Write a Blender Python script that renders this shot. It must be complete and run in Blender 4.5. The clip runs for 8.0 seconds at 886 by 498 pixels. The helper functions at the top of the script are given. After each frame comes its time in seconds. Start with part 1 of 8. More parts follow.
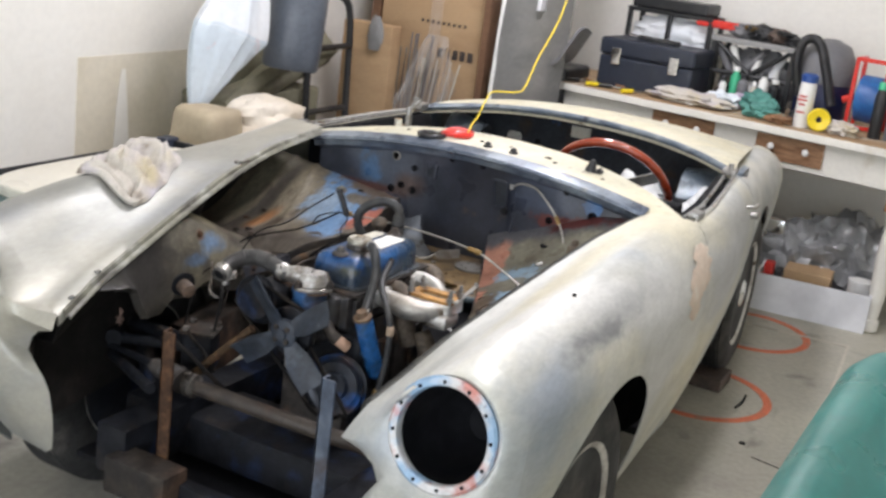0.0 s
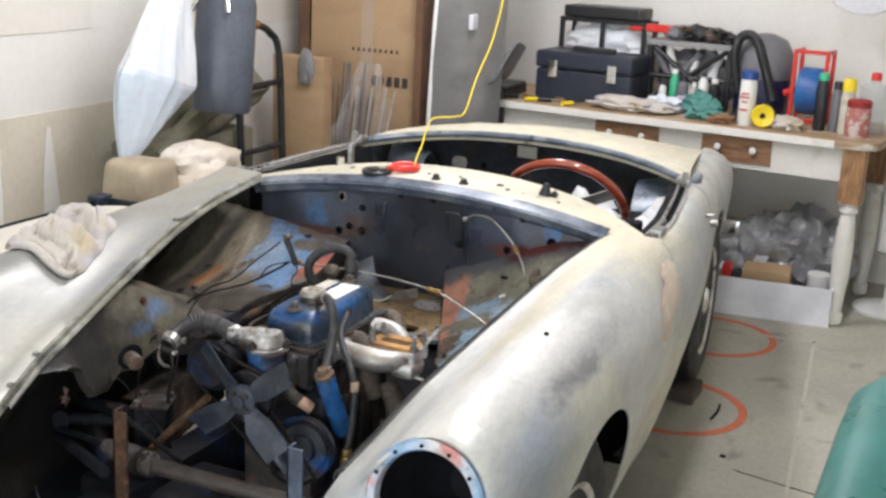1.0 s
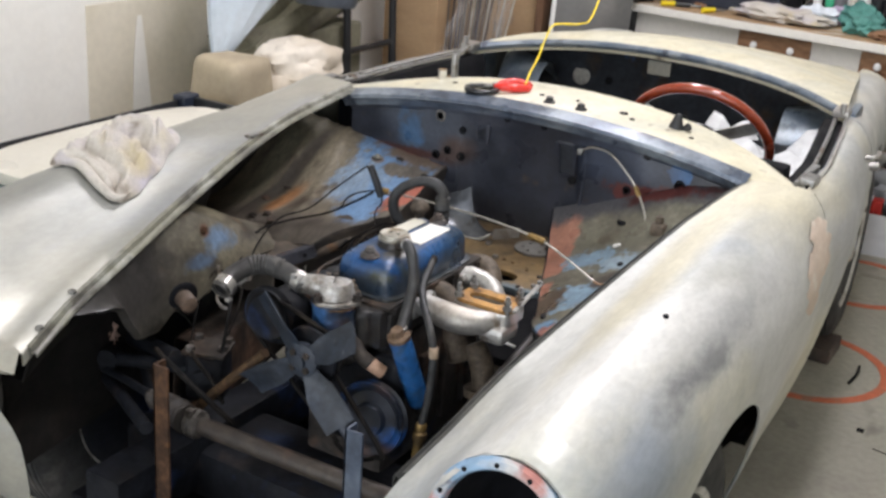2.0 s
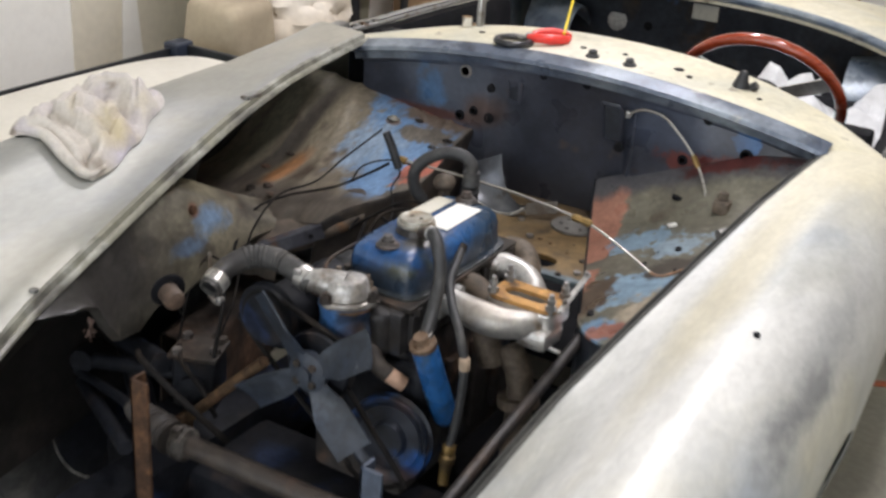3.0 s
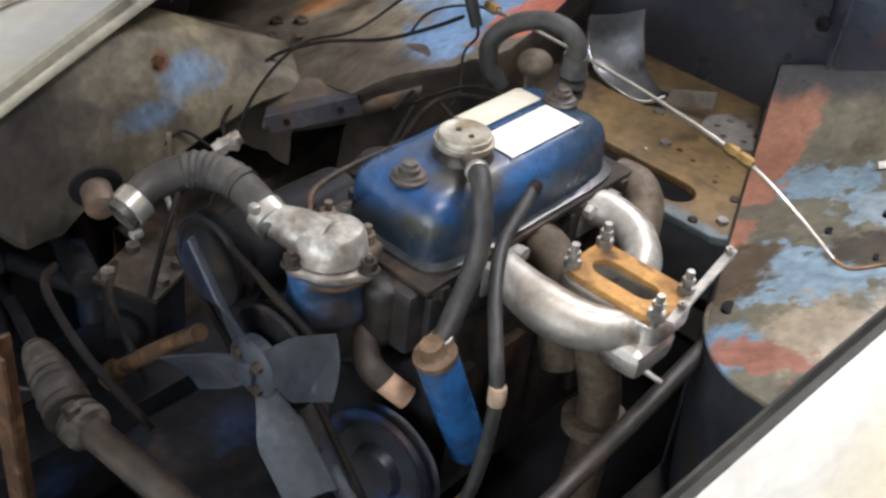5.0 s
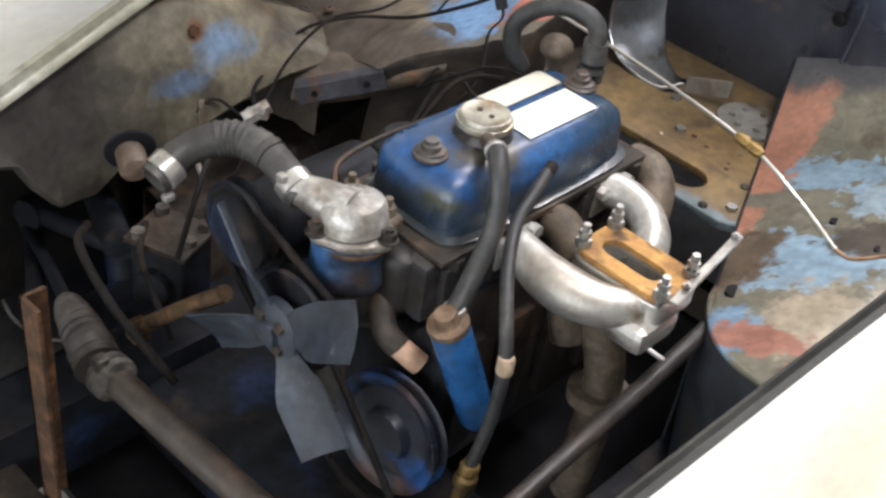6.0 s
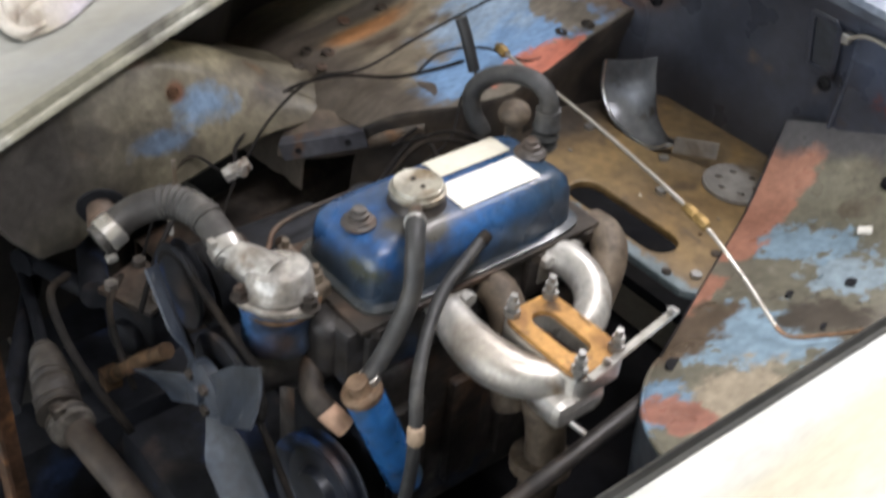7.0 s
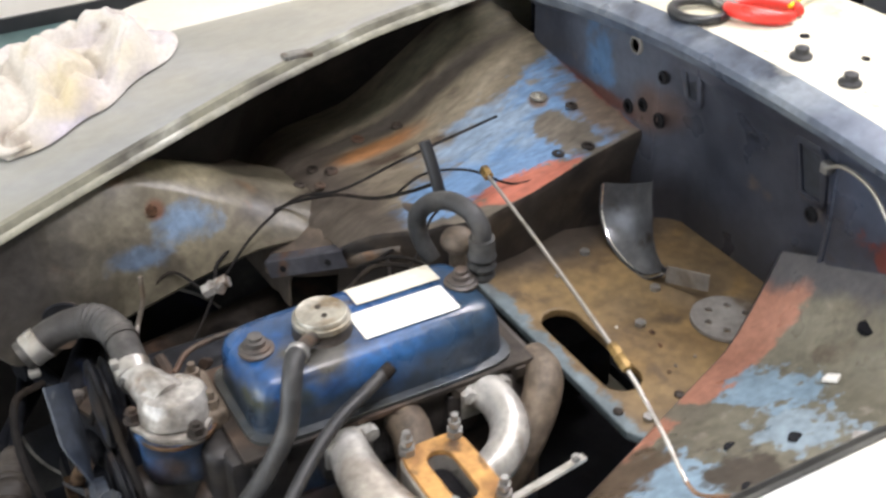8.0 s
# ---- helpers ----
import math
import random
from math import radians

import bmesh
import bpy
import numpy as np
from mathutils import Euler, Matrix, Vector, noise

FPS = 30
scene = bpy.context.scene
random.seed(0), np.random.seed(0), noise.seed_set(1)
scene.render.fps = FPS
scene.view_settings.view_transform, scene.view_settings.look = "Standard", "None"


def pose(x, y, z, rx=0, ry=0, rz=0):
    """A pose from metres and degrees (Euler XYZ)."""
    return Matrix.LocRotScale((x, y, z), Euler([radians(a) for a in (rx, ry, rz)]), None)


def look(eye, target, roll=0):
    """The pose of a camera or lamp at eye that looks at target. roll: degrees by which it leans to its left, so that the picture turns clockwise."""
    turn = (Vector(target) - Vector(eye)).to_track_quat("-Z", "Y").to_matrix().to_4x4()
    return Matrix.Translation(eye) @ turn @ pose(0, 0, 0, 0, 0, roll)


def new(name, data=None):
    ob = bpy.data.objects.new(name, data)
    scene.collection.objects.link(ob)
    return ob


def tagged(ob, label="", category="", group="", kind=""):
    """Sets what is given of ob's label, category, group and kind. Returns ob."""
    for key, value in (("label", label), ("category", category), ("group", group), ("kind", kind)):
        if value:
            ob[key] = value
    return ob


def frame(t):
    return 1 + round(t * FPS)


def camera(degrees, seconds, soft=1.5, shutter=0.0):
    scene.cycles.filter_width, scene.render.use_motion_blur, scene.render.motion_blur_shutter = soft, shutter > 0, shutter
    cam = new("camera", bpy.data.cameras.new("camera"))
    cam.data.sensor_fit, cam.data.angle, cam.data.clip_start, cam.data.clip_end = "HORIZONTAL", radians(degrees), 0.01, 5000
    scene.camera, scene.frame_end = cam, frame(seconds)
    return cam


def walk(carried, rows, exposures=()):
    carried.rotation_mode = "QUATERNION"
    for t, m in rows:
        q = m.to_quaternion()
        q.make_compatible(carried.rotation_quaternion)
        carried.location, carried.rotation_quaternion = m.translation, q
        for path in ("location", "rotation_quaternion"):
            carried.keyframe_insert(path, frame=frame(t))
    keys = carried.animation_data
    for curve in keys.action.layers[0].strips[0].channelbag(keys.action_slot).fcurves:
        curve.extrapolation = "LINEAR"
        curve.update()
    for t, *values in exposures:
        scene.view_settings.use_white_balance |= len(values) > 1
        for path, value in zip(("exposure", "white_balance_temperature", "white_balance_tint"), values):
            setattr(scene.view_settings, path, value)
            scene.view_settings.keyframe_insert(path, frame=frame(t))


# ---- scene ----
cam = camera(41.0, 8.0, soft=2.7, shutter=0.4)
PATH = [
    (0, (1.307, -2.716, 1.458), (0.446, -1.001, 0.897), 7.2),
    (0.5, (1.288, -2.669, 1.468), (0.502, -0.902, 0.957), 3.9),
    (0.6, (1.275, -2.645, 1.465), (0.503, -0.869, 0.964), 3.3),
    (1, (1.224, -2.608, 1.472), (0.438, -0.846, 0.946), 2.6),
    (1.5, (1.155, -2.436, 1.46), (0.316, -0.727, 0.847), 3.3),
    (1.7, (1.127, -2.338, 1.464), (0.199, -0.692, 0.811), 3.6),
    (2.8, (0.935, -2.062, 1.421), (0.056, -0.460, 0.608), 5.1),
    (3, (0.883, -1.969, 1.411), (-0.031, -0.386, 0.599), 4.0),
    (3.5, (0.781, -1.604, 1.387), (-0.211, -0.137, 0.457), 5.5),
    (4, (0.685, -1.52, 1.339), (-0.243, -0.121, 0.252), 7.1),
    (4.2, (0.681, -1.515, 1.316), (-0.274, -0.099, 0.275), 6.3),
    (5.3, (0.6, -1.282, 1.295), (-0.416, -0.065, 0.077), 7.8),
    (5.5, (0.602, -1.301, 1.299), (-0.399, -0.074, 0.077), 9.1),
    (6, (0.638, -1.35, 1.328), (-0.362, -0.126, 0.104), 9.0),
    (6.5, (0.684, -1.317, 1.343), (-0.294, -0.108, 0.086), 7.8),
    (7, (0.762, -1.191, 1.396), (-0.413, -0.128, 0.175), 5.2),
    (7.5, (0.872, -1.03, 1.423), (-0.485, -0.092, 0.292), 0.4),
    (7.6, (0.889, -1.015, 1.423), (-0.499, -0.087, 0.321), 0.8),
    (7.8, (0.896, -0.971, 1.415), (-0.533, -0.103, 0.318), -0.7),
    (8, (0.903, -0.899, 1.413), (-0.57, -0.108, 0.315), -0.9),
]
EXPOSURES = [(0.0, 0.0, 6500, 10), (1.5, -0.04, 6500, 10), (3.0, -0.18, 6550, 10), (3.5, -0.06, 6600, 10), (5.0, 0.15, 6620, 10), (5.5, 0.36, 6620, 9), (6.0, 0.34, 6620, 9), (6.5, 0.08, 6620, 9), (7.0, 0.20, 6620, 9), (7.5, 0.40, 6620, 10), (8.0, 0.45, 6620, 10)]
walk(cam, [(t, look(eye, target, roll)) for t, eye, target, roll in PATH], EXPOSURES)

# ---------- world, sun, lights ----------
world = bpy.data.worlds.new("world")
scene.world = world
world.use_nodes = True
wn = world.node_tree.nodes
sky = wn.new("ShaderNodeTexSky")
sky.sky_type = "NISHITA"
sky.sun_disc = False
sky.sun_elevation, sky.sun_rotation = radians(42), radians(200)
world.node_tree.links.new(sky.outputs[0], wn["Background"].inputs[0])
wn["Background"].inputs[1].default_value = 0.12

sun_data = bpy.data.lights.new("sun", "SUN")
sun_data.energy, sun_data.angle, sun_data.color = 3.0, radians(0.5), (1.0, 0.95, 0.87)
sun_ob = new("sun", sun_data)
sun_ob.matrix_world = look((4, -10, 9), (0, -3.5, 0))


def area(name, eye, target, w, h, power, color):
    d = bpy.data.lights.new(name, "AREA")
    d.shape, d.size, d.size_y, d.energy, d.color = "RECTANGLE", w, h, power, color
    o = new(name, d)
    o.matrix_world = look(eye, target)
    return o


# unseen sources: daylight of the open garage door behind the camera, and two tube lamps assumed under the ceiling
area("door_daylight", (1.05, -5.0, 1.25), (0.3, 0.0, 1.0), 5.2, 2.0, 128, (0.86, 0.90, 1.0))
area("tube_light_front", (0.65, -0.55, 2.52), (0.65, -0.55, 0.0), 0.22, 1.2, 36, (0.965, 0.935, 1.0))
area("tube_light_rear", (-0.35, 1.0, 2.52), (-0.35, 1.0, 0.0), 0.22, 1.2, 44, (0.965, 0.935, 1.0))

# ---------- materials ----------
def nodes_of(name):
    m = bpy.data.materials.new(name)
    m.use_nodes = True
    t = m.node_tree
    return m, t.nodes, t.links, t.nodes["Principled BSDF"]


def mat(name, base, rough=0.5, metal=0.0, blots=(), grain=0.08, grain_scale=60.0, bump=0.1, bump_scale=None,
        rough_var=0.15, coat=0.0, alpha=1.0, streak=None, zones=(), shift=(0, 0, 0), spec=0.5, grime=None):
    """A procedural surface: base colour, fine grain, and blots = (colour, scale, threshold, softness, seed) laid over
    one another.
    zones = (colour, kind, place, scale, raggedness, softness, seed) are patches of paint and of painted light and shade
    at a place: kind "side" with a plane (a, b, c, d), kind "spot" with a centre and radii; shift moves the surface's
    own origin to that of the place."""
    m, n, l, p = nodes_of(name)
    tc = n.new("ShaderNodeTexCoord")
    mp = n.new("ShaderNodeMapping")
    l.new(tc.outputs["Object"], mp.inputs["Vector"])
    if streak:
        mp.inputs["Scale"].default_value = streak
    vec = mp.outputs["Vector"]

    def tex(scale, detail, seed, distort=0.0):
        x = n.new("ShaderNodeTexNoise")
        x.noise_dimensions = "4D"
        x.inputs["Scale"].default_value, x.inputs["Detail"].default_value = scale, detail
        x.inputs["W"].default_value, x.inputs["Distortion"].default_value = seed, distort
        l.new(vec, x.inputs["Vector"])
        return x

    fine = tex(grain_scale, 6.0, 1.7)
    ramp = n.new("ShaderNodeMapRange")
    ramp.inputs["From Min"].default_value, ramp.inputs["From Max"].default_value = 0.36, 0.64
    ramp.inputs["To Min"].default_value, ramp.inputs["To Max"].default_value = 1.0 - grain, 1.0 + grain
    l.new(fine.outputs["Fac"], ramp.inputs["Value"])
    mul = n.new("ShaderNodeMix")
    mul.data_type, mul.blend_type = "RGBA", "MULTIPLY"
    mul.inputs["Factor"].default_value = 1.0
    col = n.new("ShaderNodeRGB")
    col.outputs[0].default_value = (*base, 1)
    cur = col.outputs[0]
    for colour, scale, thr, soft, seed in blots:
        b = tex(scale, 5.0, seed, 0.4)
        r = n.new("ShaderNodeMapRange")
        r.inputs["From Min"].default_value, r.inputs["From Max"].default_value = thr - soft, thr + soft
        l.new(b.outputs["Fac"], r.inputs["Value"])
        mx = n.new("ShaderNodeMix")
        mx.data_type = "RGBA"
        l.new(r.outputs["Result"], mx.inputs["Factor"])
        l.new(cur, mx.inputs["A"])
        mx.inputs["B"].default_value = (*colour, 1)
        cur = mx.outputs["Result"]
    if zones:
        at = n.new("ShaderNodeVectorMath")
        at.operation = "ADD"
        at.inputs[1].default_value = shift
        l.new(tc.outputs["Object"], at.inputs[0])
    for colour, kind, place, scale, ragged, soft, seed in zones:
        d = n.new("ShaderNodeVectorMath")
        flip = 1.0
        if kind == "side":
            d.operation = "DOT_PRODUCT"
            d.inputs[1].default_value = place[:3]
            l.new(at.outputs[0], d.inputs[0])
            off = place[3]
        else:
            e = n.new("ShaderNodeVectorMath")
            e.operation = "SUBTRACT"
            e.inputs[1].default_value = place[:3]
            l.new(at.outputs[0], e.inputs[0])
            g = n.new("ShaderNodeVectorMath")
            g.operation = "DIVIDE"
            g.inputs[1].default_value = place[3:6]
            l.new(e.outputs[0], g.inputs[0])
            d.operation = "LENGTH"
            l.new(g.outputs[0], d.inputs[0])
            off, flip = 1.0, -1.0
        ad = n.new("ShaderNodeMath")
        ad.operation = "MULTIPLY_ADD"
        l.new(d.outputs["Value"], ad.inputs[0])
        ad.inputs[1].default_value, ad.inputs[2].default_value = flip, off - ragged
        nz = tex(scale, 9.0, seed, 0.0)
        nz.inputs["Roughness"].default_value = 0.62
        sm = n.new("ShaderNodeMath")
        sm.operation = "MULTIPLY_ADD"
        l.new(nz.outputs["Fac"], sm.inputs[0])
        sm.inputs[1].default_value = ragged * 2.0
        l.new(ad.outputs[0], sm.inputs[2])
        r = n.new("ShaderNodeMapRange")
        r.inputs["From Min"].default_value, r.inputs["From Max"].default_value = -soft, soft
        l.new(sm.outputs[0], r.inputs["Value"])
        mx = n.new("ShaderNodeMix")
        mx.data_type = "RGBA"
        l.new(r.outputs["Result"], mx.inputs["Factor"])
        l.new(cur, mx.inputs["A"])
        mx.inputs["B"].default_value = (*colour, 1)
        cur = mx.outputs["Result"]
    l.new(cur, mul.inputs["A"])
    l.new(ramp.outputs["Result"], mul.inputs["B"])
    worn = mul.outputs["Result"]
    if grime is None:
        grime = 1.8 * grain if grain >= 0.14 else 0.0
    if grime:
        # blotches of oil and dust between the grain and the large stains
        mo = tex(grain_scale * 0.28, 9.0, 6.6, 0.6)
        mo.inputs["Roughness"].default_value = 0.68
        mr = n.new("ShaderNodeMapRange")
        mr.inputs["From Min"].default_value, mr.inputs["From Max"].default_value = 0.38, 0.62
        mr.inputs["To Min"].default_value, mr.inputs["To Max"].default_value = 1.0 - grime, 1.0 + grime * 0.8
        l.new(mo.outputs["Fac"], mr.inputs["Value"])
        mm = n.new("ShaderNodeMix")
        mm.data_type, mm.blend_type = "RGBA", "MULTIPLY"
        mm.inputs["Factor"].default_value = 1.0
        l.new(worn, mm.inputs["A"])
        l.new(mr.outputs["Result"], mm.inputs["B"])
        worn = mm.outputs["Result"]
    l.new(worn, p.inputs["Base Color"])
    rr = n.new("ShaderNodeMapRange")
    rr.inputs["From Min"].default_value, rr.inputs["From Max"].default_value = 0.3, 0.7
    rr.inputs["To Min"].default_value, rr.inputs["To Max"].default_value = max(0.02, rough - rough_var), min(1.0, rough + rough_var)
    big = tex(grain_scale * 0.15, 4.0, 9.1)
    l.new(big.outputs["Fac"], rr.inputs["Value"])
    l.new(rr.outputs["Result"], p.inputs["Roughness"])
    p.inputs["Metallic"].default_value = metal
    p.inputs["Coat Weight"].default_value = coat
    p.inputs["Specular IOR Level"].default_value = spec
    if bump:
        bp = n.new("ShaderNodeBump")
        bp.inputs["Strength"].default_value, bp.inputs["Distance"].default_value = bump, 0.003
        if bump_scale:
            bt = tex(bump_scale, 5.0, 4.4)
            l.new(bt.outputs["Fac"], bp.inputs["Height"])
        else:
            l.new(fine.outputs["Fac"], bp.inputs["Height"])
        l.new(bp.outputs["Normal"], p.inputs["Normal"])
    if alpha < 1:
        p.inputs["Alpha"].default_value = alpha
    return m


RUST, DARKRUST = (0.16, 0.065, 0.022), (0.055, 0.028, 0.015)
M = {}
M["post_blue"] = mat("post_blue", (0.055, 0.072, 0.105), 0.4, 0.1, [((0.10, 0.125, 0.165), 12.0, 0.56, 0.06, 2.0), ((0.045, 0.03, 0.025), 14.0, 0.6, 0.06, 5.0)], 0.15, 90, 0.12)
M["scuttle_lip"] = mat("scuttle_lip", (0.085, 0.105, 0.14), 0.36, 0.2, [((0.20, 0.23, 0.26), 9.0, 0.53, 0.08, 2.0), ((0.04, 0.05, 0.07), 14.0, 0.58, 0.06, 5.0), ((0.40, 0.39, 0.34), 16.0, 0.68, 0.05, 8.0)], 0.1, 90, 0.1, grime=0.2)
M["copper_pipe"] = mat("copper_pipe", (0.22, 0.13, 0.075), 0.45, 0.5, [((0.10, 0.065, 0.04), 30.0, 0.55, 0.08, 2.0)], 0.15, 90, 0.1)
M["cover_blue"] = mat("cover_blue", (0.011, 0.052, 0.150), 0.36, 0.0, [((0.030, 0.052, 0.080), 9.0, 0.62, 0.08, 2.0), ((0.045, 0.050, 0.025), 13.0, 0.65, 0.05, 4.0), ((0.022, 0.095, 0.26), 6.0, 0.55, 0.10, 8.0), ((0.05, 0.035, 0.025), 22.0, 0.66, 0.04, 12.0)], 0.22, 90, 0.2, coat=0.08, rough_var=0.2, shift=(0.02, -0.53, 0.25), zones=[((0.016, 0.038, 0.070), "side", (0.35, 1.0, 0.0, 0.455), 12.0, 0.075, 0.06, 9.0), ((0.055, 0.058, 0.030), "spot", (0.060, -0.655, 0.665, 0.04, 0.02, 0.02), 26.0, 1.4, 0.3, 10.0), ((0.05, 0.048, 0.042), "spot", (0.045, -0.575, 0.70, 0.032, 0.045, 0.03), 24.0, 1.2, 0.4, 11.0), ((0.020, 0.032, 0.050), "side", (0.0, 0.0, -1.0, 0.676), 14.0, 0.050, 0.014, 5.0), ((0.030, 0.032, 0.030), "side", (0.0, 0.0, -1.0, 0.644), 16.0, 0.012, 0.004, 7.0)], grime=0.25)
M["primer_grey"] = mat("primer_grey", (0.31, 0.312, 0.286), 0.44, 0.38, [((0.265, 0.278, 0.270), 2.6, 0.50, 0.10, 2.0), ((0.37, 0.355, 0.30), 3.0, 0.55, 0.08, 8.0), ((0.31, 0.32, 0.325), 6.0, 0.62, 0.08, 5.0)], 0.04, 120, 0.04, rough_var=0.12, streak=(1.0, 0.4, 1.0), grime=0.05)
M["lamp_ring"] = mat("lamp_ring", (0.52, 0.52, 0.52), 0.42, 0.2, [((0.24, 0.36, 0.50), 14.0, 0.50, 0.05, 2.0), ((0.50, 0.22, 0.19), 12.0, 0.58, 0.04, 6.0), ((0.2, 0.14, 0.16), 26.0, 0.66, 0.04, 9.0)], 0.08, 90, 0.08, grime=0.12)
M["sack_cloth"] = mat("sack_cloth", (0.68, 0.62, 0.53), 0.85, 0.0, [((0.56, 0.49, 0.39), 5.0, 0.57, 0.1, 2.0)], 0.05, 50, 0.15)
M["trim_shell"] = mat("trim_shell", (0.12, 0.125, 0.135), 0.34, 0.8, [((0.06, 0.063, 0.07), 12.0, 0.54, 0.10, 2.0), ((0.06, 0.05, 0.04), 26.0, 0.66, 0.05, 4.0)], 0.12, 90, 0.08)
# shade under the wing edge is put into this near-black
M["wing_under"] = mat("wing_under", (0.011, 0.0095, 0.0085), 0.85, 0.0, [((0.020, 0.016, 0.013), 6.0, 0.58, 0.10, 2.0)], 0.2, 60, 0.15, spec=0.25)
M["shaft_paint"] = mat("shaft_paint", (0.028, 0.025, 0.023), 0.5, 0.1, [((0.05, 0.035, 0.025), 12.0, 0.58, 0.08, 2.0)], 0.2, 90, 0.15)
M["rubber_dark"] = mat("rubber_dark", (0.011, 0.010, 0.0095), 0.8, 0.0, [((0.028, 0.022, 0.017), 12.0, 0.60, 0.08, 2.0)], 0.2, 120, 0.2, spec=0.12)
M["alloy_dirty"] = mat("alloy_dirty", (0.37, 0.36, 0.34), 0.46, 0.45, [((0.22, 0.20, 0.175), 22.0, 0.51, 0.08, 2.0), ((0.55, 0.54, 0.52), 16.0, 0.60, 0.06, 4.0), ((0.12, 0.07, 0.04), 20.0, 0.62, 0.05, 5.0), ((0.05, 0.04, 0.033), 34.0, 0.66, 0.04, 8.0)], 0.22, 120, 0.45, bump_scale=80, rough_var=0.2, grime=0.3)
# the slate zone darkens the panel towards the bulkhead
M["panel_right"] = mat("panel_right", (0.125, 0.118, 0.088), 0.36, 0.05, [((0.20, 0.185, 0.15), 40.0, 0.66, 0.04, 12.0), ((0.06, 0.045, 0.03), 22.0, 0.62, 0.05, 13.0), ((0.158, 0.150, 0.115), 6.0, 0.54, 0.10, 2.0), ((0.095, 0.084, 0.064), 5.0, 0.57, 0.08, 4.0), ((0.045, 0.036, 0.028), 30.0, 0.70, 0.03, 6.0)], 0.16, 90, 0.14, grime=0.16, shift=(0, 0.4, 0), zones=[((0.17, 0.245, 0.305), "spot", (0.225, -0.150, 0.60, 0.060, 0.034, 0.2), 42.0, 2.0, 0.10, 3.0), ((0.18, 0.26, 0.325), "spot", (0.288, -0.328, 0.60, 0.075, 0.052, 0.2), 40.0, 1.8, 0.08, 4.0), ((0.13, 0.205, 0.285), "spot", (0.288, -0.470, 0.58, 0.034, 0.050, 0.2), 40.0, 1.6, 0.10, 5.0), ((0.20, 0.255, 0.29), "spot", (0.305, -0.190, 0.64, 0.048, 0.034, 0.2), 46.0, 2.0, 0.12, 6.0), ((0.055, 0.046, 0.036), "spot", (0.33, -0.27, 0.62, 0.05, 0.03, 0.2), 44.0, 1.8, 0.2, 16.0), ((0.27, 0.23, 0.17), "spot", (0.345, -0.41, 0.61, 0.045, 0.055, 0.2), 40.0, 1.6, 0.2, 7.0), ((0.25, 0.115, 0.085), "spot", (0.325, -0.468, 0.59, 0.050, 0.022, 0.2), 36.0, 1.4, 0.12, 8.0), ((0.30, 0.145, 0.100), "side", (-1.0, -0.20, 0.0, 0.146), 38.0, 0.032, 0.003, 9.0), ((0.085, 0.062, 0.042), "spot", (0.232, -0.345, 0.58, 0.030, 0.055, 0.2), 34.0, 1.4, 0.2, 10.0), ((0.13, 0.12, 0.092), "spot", (0.185, -0.225, 0.58, 0.028, 0.020, 0.2), 34.0, 1.2, 0.12, 14.0), ((0.060, 0.060, 0.066), "side", (0.0, 1.0, 0.0, 0.030), 24.0, 0.030, 0.010, 11.0), ((0.075, 0.020, 0.018), "spot", (0.34, -0.012, 0.64, 0.09, 0.010, 0.3), 40.0, 1.8, 0.3, 12.0)])
# dark front zone paints the gutter's shade, pale flange spot paints lamp light
M["arch_paint"] = mat("arch_paint", (0.148, 0.132, 0.092), 0.42, 0.0, [((0.080, 0.069, 0.051), 3.4, 0.50, 0.14, 2.0), ((0.18, 0.158, 0.105), 6.0, 0.60, 0.10, 4.0), ((0.036, 0.029, 0.022), 13.0, 0.60, 0.08, 6.0), ((0.11, 0.058, 0.028), 16.0, 0.66, 0.06, 9.0)], 0.18, 90, 0.18, grime=0.25, shift=(0, 0.4, 0), zones=[((0.105, 0.155, 0.225), "spot", (-0.375, -0.588, 0.624, 0.1, 0.040, 0.018), 28.0, 1.6, 0.4, 3.0), ((0.095, 0.14, 0.21), "spot", (-0.37, -0.650, 0.598, 0.1, 0.035, 0.012), 30.0, 1.6, 0.4, 4.0), ((0.036, 0.033, 0.030), "side", (0.0, -1.0, 0.3, -0.88), 8.0, 0.12, 0.10, 5.0), ((0.21, 0.187, 0.125), "spot", (-0.432, -0.53, 0.680, 0.042, 0.085, 0.040), 14.0, 0.5, 0.3, 8.0), ((0.11, 0.052, 0.03), "spot", (-0.39, -0.617, 0.650, 0.1, 0.012, 0.012), 30.0, 0.4, 0.3, 6.0)])
